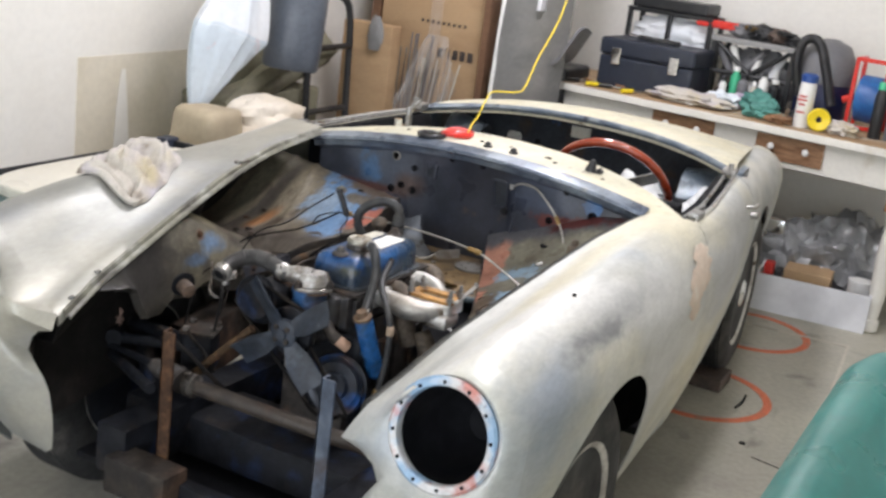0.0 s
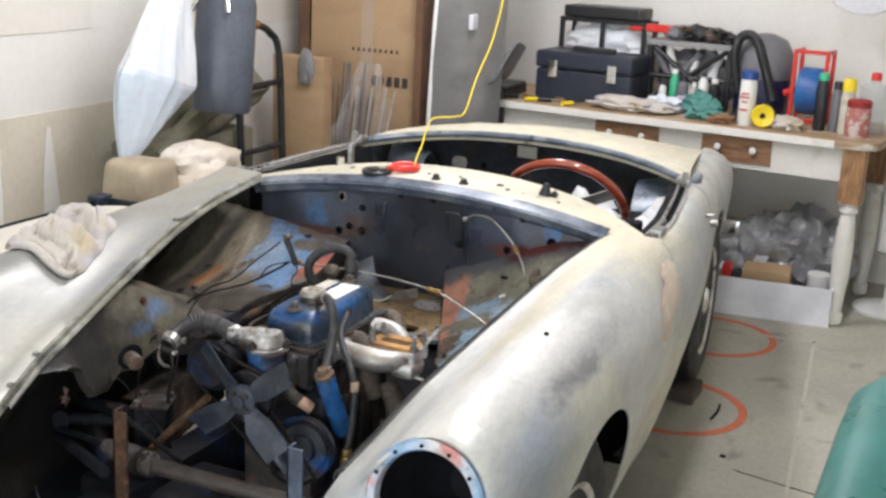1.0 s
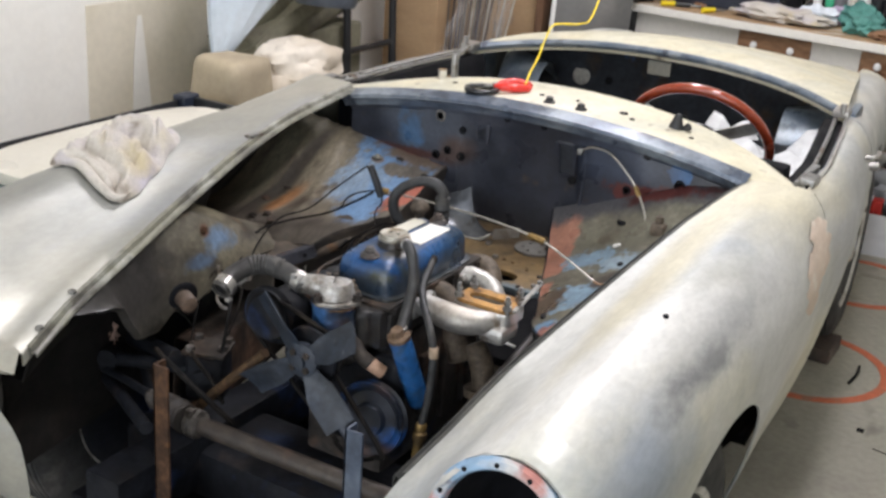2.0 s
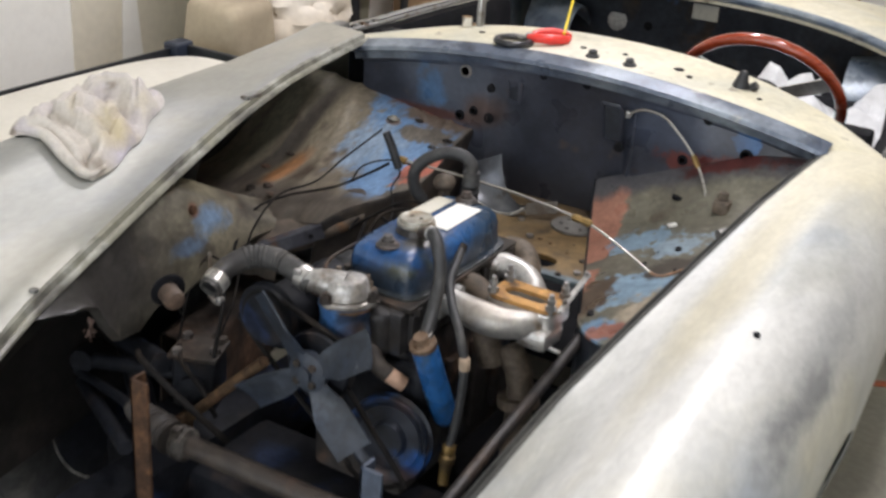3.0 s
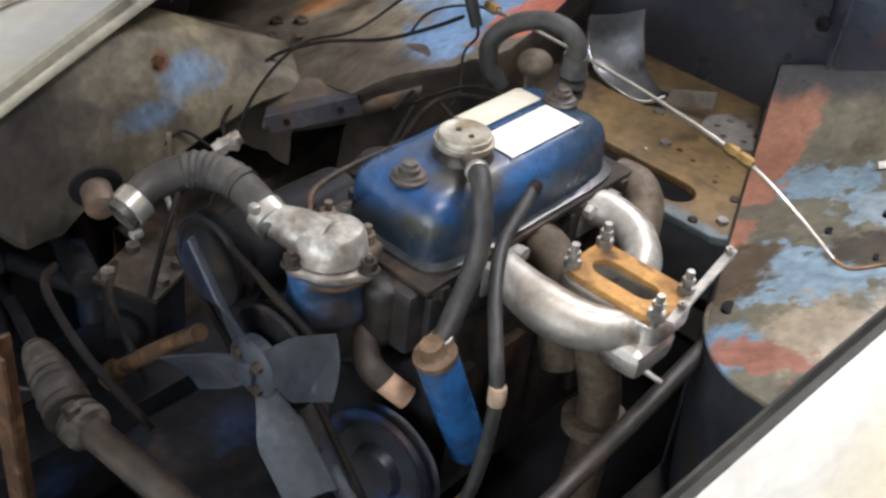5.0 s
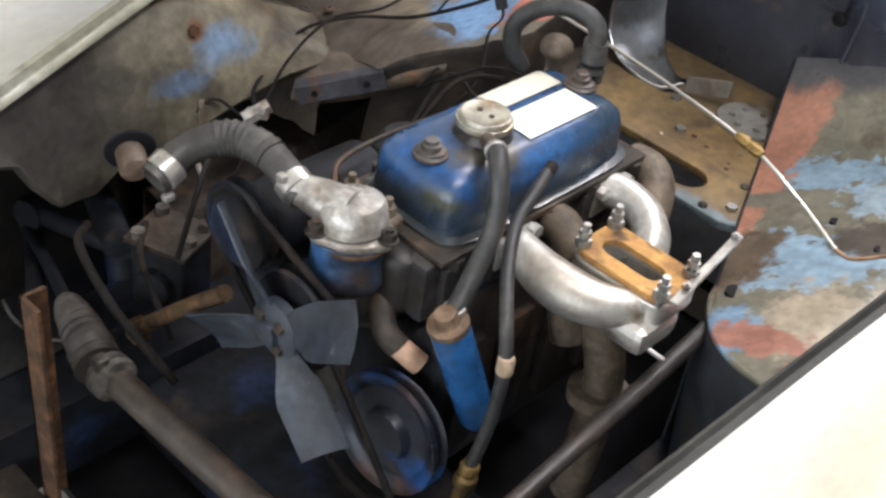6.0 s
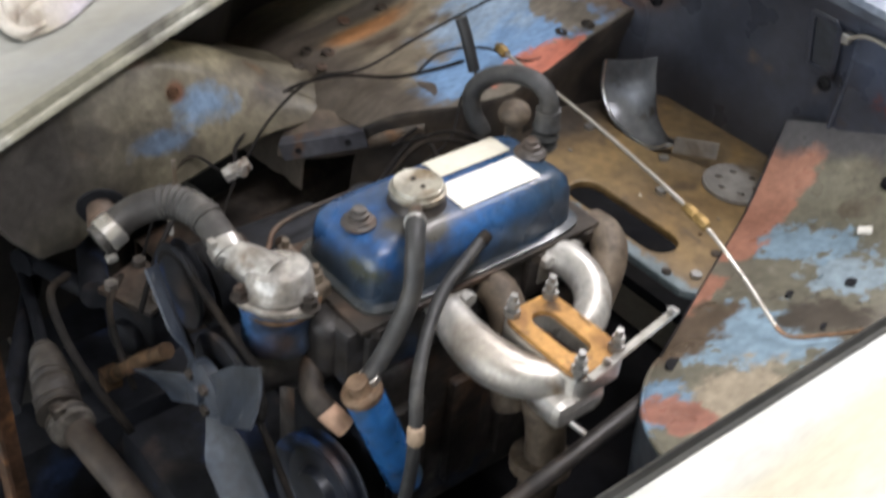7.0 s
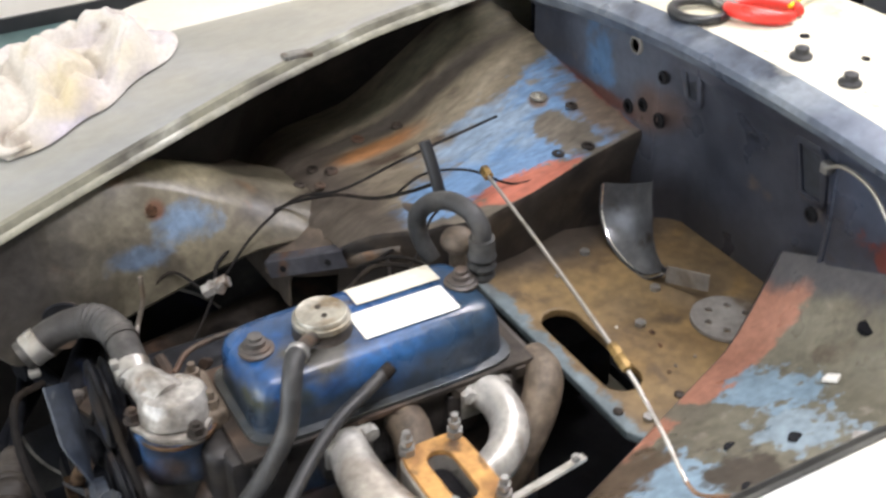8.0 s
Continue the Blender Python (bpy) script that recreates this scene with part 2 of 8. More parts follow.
M["panel_left"] = mat("panel_left", (0.180, 0.153, 0.108), 0.45, 0.0, [((0.118, 0.100, 0.074), 3.5, 0.50, 0.12, 2.0), ((0.19, 0.165, 0.115), 5.0, 0.58, 0.10, 4.0), ((0.050, 0.036, 0.026), 14.0, 0.62, 0.06, 6.0)], 0.18, 90, 0.16, grime=0.22, streak=(1.6, 0.7, 1.0), shift=(0, 0.4, 0), zones=[((0.17, 0.155, 0.11), "spot", (-0.57, -0.14, 0.60, 0.030, 0.20, 0.3), 9.0, 0.4, 0.35, 3.0), ((0.060, 0.052, 0.042), "spot", (-0.50, -0.20, 0.60, 0.020, 0.24, 0.3), 9.0, 0.4, 0.35, 4.0), ((0.22, 0.105, 0.042), "spot", (-0.455, -0.28, 0.60, 0.022, 0.07, 0.3), 14.0, 0.9, 0.3, 5.0), ((0.11, 0.195, 0.325), "side", (0.909, 0.418, 0.0, 0.388), 32.0, 0.080, 0.010, 7.0), ((0.17, 0.23, 0.30), "spot", (-0.34, -0.16, 0.65, 0.05, 0.07, 0.3), 34.0, 1.8, 0.4, 17.0), ((0.13, 0.10, 0.075), "spot", (-0.27, -0.02, 0.66, 0.10, 0.035, 0.3), 30.0, 1.6, 0.3, 18.0), ((0.12, 0.105, 0.085), "spot", (-0.262, -0.085, 0.66, 0.055, 0.030, 0.2), 30.0, 1.2, 0.10, 8.0), ((0.13, 0.10, 0.085), "spot", (-0.345, -0.075, 0.65, 0.016, 0.014, 0.2), 40.0, 0.5, 0.2, 9.0), ((0.10, 0.088, 0.070), "side", (0.92, 0.0, 0.0, 0.195), 34.0, 0.060, 0.005, 10.0), ((0.34, 0.110, 0.072), "spot", (-0.200, -0.195, 0.65, 0.028, 0.080, 0.2), 30.0, 1.5, 0.08, 11.0), ((0.11, 0.030, 0.024), "spot", (-0.30, 0.012, 0.68, 0.18, 0.018, 0.3), 24.0, 0.8, 0.2, 13.0), ((0.072, 0.060, 0.048), "side", (0.0, -1.0, 0.0, -0.335), 14.0, 0.05, 0.02, 14.0)])
M["bulkhead"] = mat("bulkhead", (0.036, 0.041, 0.057), 0.36, 0.0, [((0.060, 0.066, 0.084), 6.0, 0.52, 0.10, 2.0), ((0.085, 0.070, 0.060), 26.0, 0.68, 0.05, 3.0), ((0.017, 0.019, 0.025), 4.0, 0.56, 0.12, 6.0), ((0.05, 0.036, 0.030), 18.0, 0.70, 0.05, 9.0)], 0.10, 90, 0.12, grime=0.14, shift=(0, 0.4, 0), zones=[((0.065, 0.076, 0.10), "spot", (-0.27, 0.0, 0.77, 0.10, 0.2, 0.05), 9.0, 0.5, 0.4, 3.0), ((0.060, 0.115, 0.205), "spot", (-0.305, 0.0, 0.745, 0.030, 0.2, 0.040), 30.0, 1.6, 0.3, 5.0), ((0.045, 0.13, 0.30), "spot", (0.345, 0.0, 0.770, 0.022, 0.2, 0.034), 30.0, 1.5, 0.10, 6.0), ((0.045, 0.056, 0.085), "spot", (0.22, 0.0, 0.78, 0.10, 0.2, 0.05), 9.0, 0.5, 0.4, 7.0), ((0.065, 0.028, 0.024), "spot", (-0.32, 0.0, 0.693, 0.12, 0.2, 0.010), 20.0, 0.8, 0.35, 8.0), ((0.085, 0.022, 0.020), "spot", (0.33, 0.0, 0.722, 0.10, 0.2, 0.022), 30.0, 2.0, 0.2, 9.0), ((0.10, 0.026, 0.022), "spot", (0.225, 0.0, 0.715, 0.022, 0.2, 0.014), 40.0, 1.6, 0.2, 10.0), ((0.07, 0.048, 0.042), "spot", (-0.185, 0.0, 0.715, 0.035, 0.2, 0.03), 16.0, 0.8, 0.4, 13.0), ((0.027, 0.028, 0.034), "side", (0.0, 0.0, -1.0, 0.615), 12.0, 0.04, 0.03, 12.0)])
M["primer"] = mat("primer", (0.43, 0.427, 0.382), 0.46, 0.15, [((0.41, 0.43, 0.425), 2.2, 0.50, 0.10, 2.0), ((0.60, 0.57, 0.45), 2.8, 0.55, 0.07, 8.0), ((0.33, 0.355, 0.375), 4.5, 0.60, 0.08, 5.0), ((0.60, 0.60, 0.57), 3.4, 0.58, 0.07, 11.0), ((0.32, 0.30, 0.26), 26.0, 0.76, 0.03, 15.0)], 0.05, 120, 0.05, rough_var=0.14, streak=(1.0, 0.5, 1.0), grime=0.07, shift=(0, 0.4, 0), zones=[((0.33, 0.365, 0.41), "spot", (0.66, -1.00, 0.66, 0.09, 0.13, 0.10), 9.0, 1.0, 0.5, 3.0), ((0.36, 0.365, 0.355), "spot", (0.645, -0.62, 0.745, 0.035, 0.24, 0.035), 12.0, 1.1, 0.6, 4.0), ((0.57, 0.54, 0.43), "spot", (0.51, -0.52, 0.77, 0.035, 0.36, 0.08), 8.0, 0.9, 0.5, 5.0), ((0.57, 0.57, 0.555), "spot", (0.665, -0.34, 0.60, 0.08, 0.18, 0.14), 8.0, 0.9, 0.4, 6.0), ((0.47, 0.475, 0.48), "spot", (0.65, 0.28, 0.62, 0.10, 0.24, 0.12), 8.0, 0.9, 0.4, 7.0), ((0.56, 0.525, 0.40), "spot", (0.54, -0.02, 0.80, 0.11, 0.26, 0.09), 9.0, 0.8, 0.5, 8.0), ((0.20, 0.205, 0.205), "spot", (0.66, -0.78, 0.735, 0.020, 0.16, 0.02), 26.0, 1.6, 0.5, 9.0)])
M["primer_cream"] = mat("primer_cream", (0.56, 0.52, 0.38), 0.5, 0.0, [((0.46, 0.45, 0.36), 6.0, 0.54, 0.1, 2.0), ((0.60, 0.57, 0.46), 4.0, 0.58, 0.08, 3.0), ((0.22, 0.19, 0.14), 22.0, 0.68, 0.03, 5.0), ((0.13, 0.10, 0.075), 46.0, 0.73, 0.02, 7.0)], 0.06, 90, 0.06, grime=0.1)
M["lip_blue"] = mat("lip_blue", (0.10, 0.13, 0.17), 0.38, 0.2, [((0.22, 0.25, 0.27), 12.0, 0.5, 0.1, 2.0), ((0.05, 0.06, 0.08), 20.0, 0.62, 0.05, 5.0)], 0.1, 90, 0.1)
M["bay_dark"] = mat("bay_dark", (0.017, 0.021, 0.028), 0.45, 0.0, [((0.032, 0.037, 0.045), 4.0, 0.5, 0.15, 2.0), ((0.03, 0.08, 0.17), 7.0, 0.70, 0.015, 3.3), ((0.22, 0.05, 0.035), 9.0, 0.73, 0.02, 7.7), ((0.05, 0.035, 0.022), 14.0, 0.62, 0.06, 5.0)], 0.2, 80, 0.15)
M["bay_floor"] = mat("bay_floor", (0.125, 0.082, 0.038), 0.48, 0.0, [((0.185, 0.125, 0.055), 7.0, 0.52, 0.10, 2.0), ((0.075, 0.060, 0.042), 4.0, 0.56, 0.10, 4.0), ((0.04, 0.03, 0.022), 16.0, 0.64, 0.06, 6.0), ((0.20, 0.125, 0.045), 9.0, 0.64, 0.07, 8.0)], 0.18, 70, 0.25, grime=0.22, shift=(0, 0.4, 0), zones=[((0.12, 0.155, 0.17), "side", (0.0, -1.0, 0.0, -0.270), 34.0, 0.030, 0.004, 3.0), ((0.045, 0.036, 0.028), "side", (-1.0, 0.0, 0.0, -0.135), 16.0, 0.05, 0.03, 5.0)])
M["engine_blue"] = mat("engine_blue", (0.016, 0.085, 0.24), 0.32, 0.0, [((0.03, 0.05, 0.07), 14.0, 0.60, 0.07, 2.0), ((0.05, 0.06, 0.03), 16.0, 0.64, 0.05, 4.0)], 0.15, 90, 0.14, coat=0.2)
M["engine_grime"] = mat("engine_grime", (0.050, 0.043, 0.038), 0.55, 0.1, [((0.028, 0.060, 0.12), 9.0, 0.62, 0.05, 2.0), ((0.12, 0.065, 0.035), 11.0, 0.58, 0.07, 4.0), ((0.020, 0.018, 0.017), 8.0, 0.55, 0.08, 6.0), ((0.10, 0.095, 0.09), 14.0, 0.64, 0.07, 9.0)], 0.25, 80, 0.35, bump_scale=45)
M["alloy"] = mat("alloy", (0.62, 0.61, 0.58), 0.42, 0.75, [((0.35, 0.33, 0.30), 14.0, 0.56, 0.08, 2.0), ((0.12, 0.09, 0.06), 22.0, 0.66, 0.04, 5.0)], 0.12, 120, 0.2)
M["alloy_paint"] = mat("alloy_paint", (0.43, 0.42, 0.39), 0.40, 0.55, [((0.34, 0.31, 0.27), 9.0, 0.53, 0.09, 2.0), ((0.66, 0.65, 0.62), 8.0, 0.58, 0.07, 4.0), ((0.24, 0.18, 0.12), 16.0, 0.64, 0.06, 5.0), ((0.10, 0.075, 0.05), 34.0, 0.69, 0.03, 7.0)], 0.14, 120, 0.35, bump_scale=60, grime=0.22)
M["clip_metal"] = mat("clip_metal", (0.40, 0.39, 0.37), 0.42, 0.8, [((0.25, 0.22, 0.18), 30.0, 0.60, 0.08, 2.0)], 0.1, 120, 0.08)
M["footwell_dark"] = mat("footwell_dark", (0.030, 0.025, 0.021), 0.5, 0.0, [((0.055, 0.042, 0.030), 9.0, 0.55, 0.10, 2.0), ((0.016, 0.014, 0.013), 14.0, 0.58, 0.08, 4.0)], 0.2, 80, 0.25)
M["wall_pale"] = mat("wall_pale", (0.77, 0.735, 0.655), 0.9, 0.0, [((0.80, 0.77, 0.70), 2.0, 0.55, 0.1, 2.0)], 0.02, 40, 0.05, bump_scale=90)
M["chrome"] = mat("chrome", (0.75, 0.75, 0.75), 0.16, 1.0, [((0.35, 0.33, 0.3), 18.0, 0.66, 0.05, 2.0)], 0.05, 120, 0.04, rough_var=0.08)
M["steel"] = mat("steel", (0.30, 0.30, 0.29), 0.42, 0.8, [((0.12, 0.08, 0.05), 20.0, 0.6, 0.06, 2.0)], 0.12, 120, 0.1)
M["rusty"] = mat("rusty", (0.065, 0.032, 0.016), 0.8, 0.0, [(DARKRUST, 12.0, 0.50, 0.1, 2.0), ((0.16, 0.075, 0.03), 20.0, 0.64, 0.06, 5.0)], 0.3, 90, 0.35, spec=0.3)
M["dirty_iron"] = mat("dirty_iron", (0.036, 0.029, 0.023), 0.62, 0.1, [((0.085, 0.050, 0.033), 10.0, 0.58, 0.08, 2.0), ((0.018, 0.016, 0.015), 9.0, 0.56, 0.08, 5.0)], 0.25, 80, 0.3, spec=0.3)
# black iron with the bluish cast of deep shade put into its colour
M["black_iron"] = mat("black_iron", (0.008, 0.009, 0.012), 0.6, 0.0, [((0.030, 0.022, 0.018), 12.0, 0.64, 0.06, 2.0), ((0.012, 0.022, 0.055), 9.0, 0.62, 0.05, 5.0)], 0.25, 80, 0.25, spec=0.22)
M["fan_paint"] = mat("fan_paint", (0.023, 0.031, 0.046), 0.48, 0.15, [((0.046, 0.055, 0.070), 12.0, 0.56, 0.10, 2.0), ((0.02, 0.024, 0.03), 9.0, 0.56, 0.10, 5.0), ((0.12, 0.13, 0.135), 34.0, 0.70, 0.03, 8.0)], 0.2, 90, 0.15)
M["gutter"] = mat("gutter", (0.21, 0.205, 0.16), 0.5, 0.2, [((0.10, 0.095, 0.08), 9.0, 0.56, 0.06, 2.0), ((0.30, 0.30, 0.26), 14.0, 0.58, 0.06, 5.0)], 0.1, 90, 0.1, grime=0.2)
M["engine_grime_blue"] = mat("engine_grime_blue", (0.042, 0.046, 0.058), 0.5, 0.1, [((0.03, 0.085, 0.20), 12.0, 0.50, 0.06, 2.0), ((0.09, 0.05, 0.03), 11.0, 0.66, 0.06, 4.0), ((0.022, 0.02, 0.019), 14.0, 0.58, 0.06, 7.0)], 0.25, 80, 0.3)
M["black_blue"] = mat("black_blue", (0.016, 0.020, 0.030), 0.32, 0.2, [((0.012, 0.06, 0.20), 8.0, 0.58, 0.04, 2.0), ((0.06, 0.032, 0.028), 9.0, 0.62, 0.05, 4.0)], 0.2, 80, 0.15)
M["steel_dull"] = mat("steel_dull", (0.20, 0.19, 0.175), 0.5, 0.4, [((0.11, 0.085, 0.06), 14.0, 0.58, 0.06, 2.0), ((0.27, 0.26, 0.24), 12.0, 0.60, 0.06, 4.0)], 0.12, 120, 0.1)
M["shelf_brown"] = mat("shelf_brown", (0.070, 0.056, 0.046), 0.5, 0.05, [((0.10, 0.078, 0.058), 9.0, 0.52, 0.10, 2.0), ((0.15, 0.075, 0.03), 16.0, 0.66, 0.05, 4.0), ((0.035, 0.032, 0.034), 14.0, 0.58, 0.08, 6.0)], 0.2, 90, 0.18)
M["clamp_steel"] = mat("clamp_steel", (0.11, 0.10, 0.09), 0.5, 0.4, [((0.04, 0.032, 0.026), 26.0, 0.52, 0.08, 2.0), ((0.24, 0.22, 0.19), 30.0, 0.62, 0.06, 4.0)], 0.2, 120, 0.2)
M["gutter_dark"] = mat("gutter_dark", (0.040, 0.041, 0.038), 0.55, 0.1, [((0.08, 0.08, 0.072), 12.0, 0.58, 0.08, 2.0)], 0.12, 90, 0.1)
M["car_panel_grey"] = mat("car_panel_grey", (0.165, 0.163, 0.155), 0.5, 0.1, [((0.13, 0.13, 0.125), 3.0, 0.55, 0.1, 2.0), ((0.21, 0.205, 0.195), 6.0, 0.6, 0.1, 4.0)], 0.05, 50, 0.05)
M["vac_navy"] = mat("vac_navy", (0.012, 0.016, 0.055), 0.4, 0.0, [], 0.05, 60, 0.03)
M["cord_blue"] = mat("cord_blue", (0.02, 0.10, 0.32), 0.4, 0.0, [((0.03, 0.16, 0.42), 18.0, 0.55, 0.08, 2.0)], 0.1, 60, 0.1)
M["hood_grey"] = mat("hood_grey", (0.70, 0.71, 0.74), 0.6, 0.0, [((0.64, 0.65, 0.69), 5.0, 0.55, 0.1, 2.0)], 0.04, 50, 0.05)
M["olive"] = mat("olive", (0.19, 0.18, 0.125), 0.85, 0.0, [((0.13, 0.12, 0.09), 5.0, 0.55, 0.1, 2.0)], 0.1, 50, 0.15)
M["tan_cloth"] = mat("tan_cloth", (0.44, 0.37, 0.26), 0.9, 0.0, [((0.36, 0.30, 0.21), 5.0, 0.55, 0.1, 2.0)], 0.05, 50, 0.1)
M["rubber"] = mat("rubber", (0.024, 0.025, 0.026), 0.55, 0.0, [((0.05, 0.047, 0.042), 14.0, 0.58, 0.08, 2.0)], 0.2, 120, 0.15)
M["tyre"] = mat("tyre", (0.022, 0.022, 0.022), 0.75, 0.0, [((0.06, 0.055, 0.05), 9.0, 0.6, 0.08, 2.0)], 0.2, 100, 0.2)
M["gasket"] = mat("gasket", (0.42, 0.225, 0.070), 0.75, 0.0, [((0.24, 0.12, 0.04), 22.0, 0.56, 0.08, 2.0), ((0.10, 0.055, 0.025), 40.0, 0.66, 0.05, 4.0)], 0.15, 120, 0.1)
M["stub_brown"] = mat("stub_brown", (0.065, 0.048, 0.036), 0.6, 0.05, [((0.10, 0.065, 0.045), 16.0, 0.55, 0.08, 2.0)], 0.2, 90, 0.15)
M["tape_buff"] = mat("tape_buff", (0.36, 0.27, 0.19), 0.75, 0.0, [((0.22, 0.16, 0.11), 40.0, 0.58, 0.08, 2.0)], 0.12, 120, 0.1)
M["rusty_lid"] = mat("rusty_lid", (0.17, 0.115, 0.075), 0.55, 0.3, [((0.09, 0.05, 0.028), 30.0, 0.54, 0.08, 2.0), ((0.30, 0.26, 0.20), 24.0, 0.64, 0.06, 4.0)], 0.2, 120, 0.15)
M["rag_pink"] = mat("rag_pink", (0.30, 0.20, 0.16), 0.9, 0.0, [((0.14, 0.09, 0.07), 16.0, 0.54, 0.08, 2.0)], 0.15, 90, 0.3)
M["gaiter_rubber"] = mat("gaiter_rubber", (0.022, 0.018, 0.015), 0.65, 0.0, [((0.042, 0.034, 0.026), 10.0, 0.55, 0.10, 2.0)], 0.2, 120, 0.2)
M["plug_pink"] = mat("plug_pink", (0.44, 0.28, 0.19), 0.7, 0.0, [((0.3, 0.18, 0.12), 30.0, 0.6, 0.06, 2.0)], 0.1, 120, 0.1)
M["label_white"] = mat("label_white", (0.74, 0.73, 0.68), 0.55, 0.0, [((0.5, 0.46, 0.36), 22.0, 0.62, 0.07, 2.0)], 0.05, 120, 0.03)
M["label_cream"] = mat("label_cream", (0.55, 0.53, 0.45), 0.55, 0.0, [((0.35, 0.31, 0.22), 22.0, 0.6, 0.07, 2.0)], 0.05, 120, 0.03)
M["cap_metal"] = mat("cap_metal", (0.34, 0.325, 0.275), 0.46, 0.5, [((0.2, 0.15, 0.09), 30.0, 0.56, 0.07, 2.0)], 0.15, 120, 0.12, grime=0.25)
M["bare_wire"] = mat("bare_wire", (0.40, 0.385, 0.35), 0.35, 0.7, [((0.3, 0.27, 0.22), 20.0, 0.6, 0.06, 2.0)], 0.08, 120, 0.05)
M["brass"] = mat("brass", (0.26, 0.17, 0.06), 0.45, 0.6, [((0.10, 0.07, 0.035), 30.0, 0.55, 0.08, 2.0)], 0.15, 90, 0.1)
M["wood_red"] = mat("wood_red", (0.20, 0.028, 0.012), 0.18, 0.0, [((0.28, 0.05, 0.02), 18.0, 0.5, 0.2, 2.0)], 0.2, 60, 0.02, coat=0.8, streak=(1, 1, 6), grime=0.0)
M["plastic_sheet"] = mat("plastic_sheet", (0.62, 0.63, 0.63), 0.25, 0.0, [], 0.1, 40, 0.4, bump_scale=18)
# plain black, tinted with the blue of deep shadows
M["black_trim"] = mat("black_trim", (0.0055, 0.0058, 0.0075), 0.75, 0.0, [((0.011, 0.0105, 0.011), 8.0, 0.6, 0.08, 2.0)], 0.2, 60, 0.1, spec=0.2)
M["wall_paint"] = mat("wall_paint", (0.85, 0.835, 0.785), 0.85, 0.0, [((0.80, 0.77, 0.70), 1.2, 0.55, 0.12, 2.0)], 0.02, 40, 0.06, bump_scale=90)
M["wall_patch"] = mat("wall_patch", (0.66, 0.605, 0.48), 0.9, 0.0, [((0.72, 0.67, 0.56), 2.0, 0.55, 0.1, 2.0)], 0.03, 40, 0.05, bump_scale=90)
M["floor"] = mat("floor", (0.42, 0.405, 0.335), 0.58, 0.0, [((0.33, 0.312, 0.265), 1.8, 0.52, 0.12, 2.0), ((0.17, 0.16, 0.135), 5.0, 0.66, 0.06, 5.0), ((0.42, 0.40, 0.35), 7.0, 0.68, 0.06, 8.0)], 0.08, 50, 0.1, bump_scale=140)
M["tape"] = mat("tape", (0.47, 0.44, 0.37), 0.7, 0.0, [((0.33, 0.31, 0.26), 9.0, 0.62, 0.04, 2.0)], 0.08, 60, 0.04)
M["orange_paint"] = mat("orange_paint", (0.62, 0.17, 0.085), 0.75, 0.0, [((0.4, 0.2, 0.13), 12.0, 0.6, 0.06, 2.0)], 0.1, 60, 0.06)
M["bench_white"] = mat("bench_white", (0.74, 0.72, 0.66), 0.5, 0.0, [((0.55, 0.5, 0.4), 6.0, 0.66, 0.06, 2.0)], 0.03, 60, 0.05)
M["bench_wood"] = mat("bench_wood", (0.27, 0.15, 0.08), 0.5, 0.0, [((0.15, 0.07, 0.03), 9.0, 0.55, 0.1, 2.0)], 0.2, 25, 0.1, streak=(1, 6, 6), grime=0.0)
M["bench_top"] = mat("bench_top", (0.40, 0.27, 0.15), 0.6, 0.0, [((0.25, 0.16, 0.09), 5.0, 0.55, 0.1, 2.0), ((0.55, 0.5, 0.42), 4.0, 0.6, 0.05, 7.0)], 0.15, 30, 0.08, streak=(1, 5, 5), grime=0.0)
M["cardboard"] = mat("cardboard", (0.42, 0.285, 0.16), 0.85, 0.0, [((0.36, 0.235, 0.13), 3.0, 0.55, 0.1, 2.0)], 0.05, 50, 0.06, streak=(1, 1, 3))
M["cardboard_dark"] = mat("cardboard_dark", (0.17, 0.09, 0.05), 0.85, 0.0, [((0.11, 0.06, 0.035), 4.0, 0.55, 0.1, 2.0)], 0.08, 50, 0.06)
M["print_black"] = mat("print_black", (0.05, 0.04, 0.035), 0.8, 0.0, [], 0.1, 50, 0.0)
M["film_clear"] = mat("film_clear", (0.72, 0.70, 0.68), 0.12, 0.0, [], 0.05, 30, 1.0, bump_scale=55, alpha=0.10)
M["grey_panel"] = mat("grey_panel", (0.27, 0.27, 0.265), 0.5, 0.0, [((0.20, 0.20, 0.20), 3.0, 0.55, 0.1, 2.0)], 0.04, 50, 0.05)
M["bag_navy"] = mat("bag_navy", (0.075, 0.088, 0.11), 0.45, 0.0, [((0.10, 0.115, 0.14), 5.0, 0.55, 0.1, 2.0)], 0.1, 60, 0.08)
M["bag_white"] = mat("bag_white", (0.78, 0.80, 0.82), 0.35, 0.0, [((0.70, 0.75, 0.80), 4.0, 0.55, 0.1, 2.0)], 0.03, 40, 0.3, bump_scale=25)
M["bag_blue"] = mat("bag_blue", (0.60, 0.68, 0.75), 0.35, 0.0, [((0.70, 0.48, 0.50), 6.0, 0.68, 0.05, 2.0)], 0.04, 40, 0.3, bump_scale=25)
M["cloth"] = mat("cloth", (0.52, 0.485, 0.43), 0.95, 0.0, [((0.50, 0.43, 0.29), 7.0, 0.53, 0.07, 2.0), ((0.46, 0.43, 0.47), 8.0, 0.55, 0.08, 5.0), ((0.25, 0.21, 0.17), 14.0, 0.68, 0.06, 8.0)], 0.06, 160, 0.35, bump_scale=180)
M["green_plastic"] = mat("green_plastic", (0.022, 0.150, 0.135), 0.36, 0.0, [((0.035, 0.185, 0.165), 4.0, 0.55, 0.12, 2.0)], 0.06, 60, 0.05)
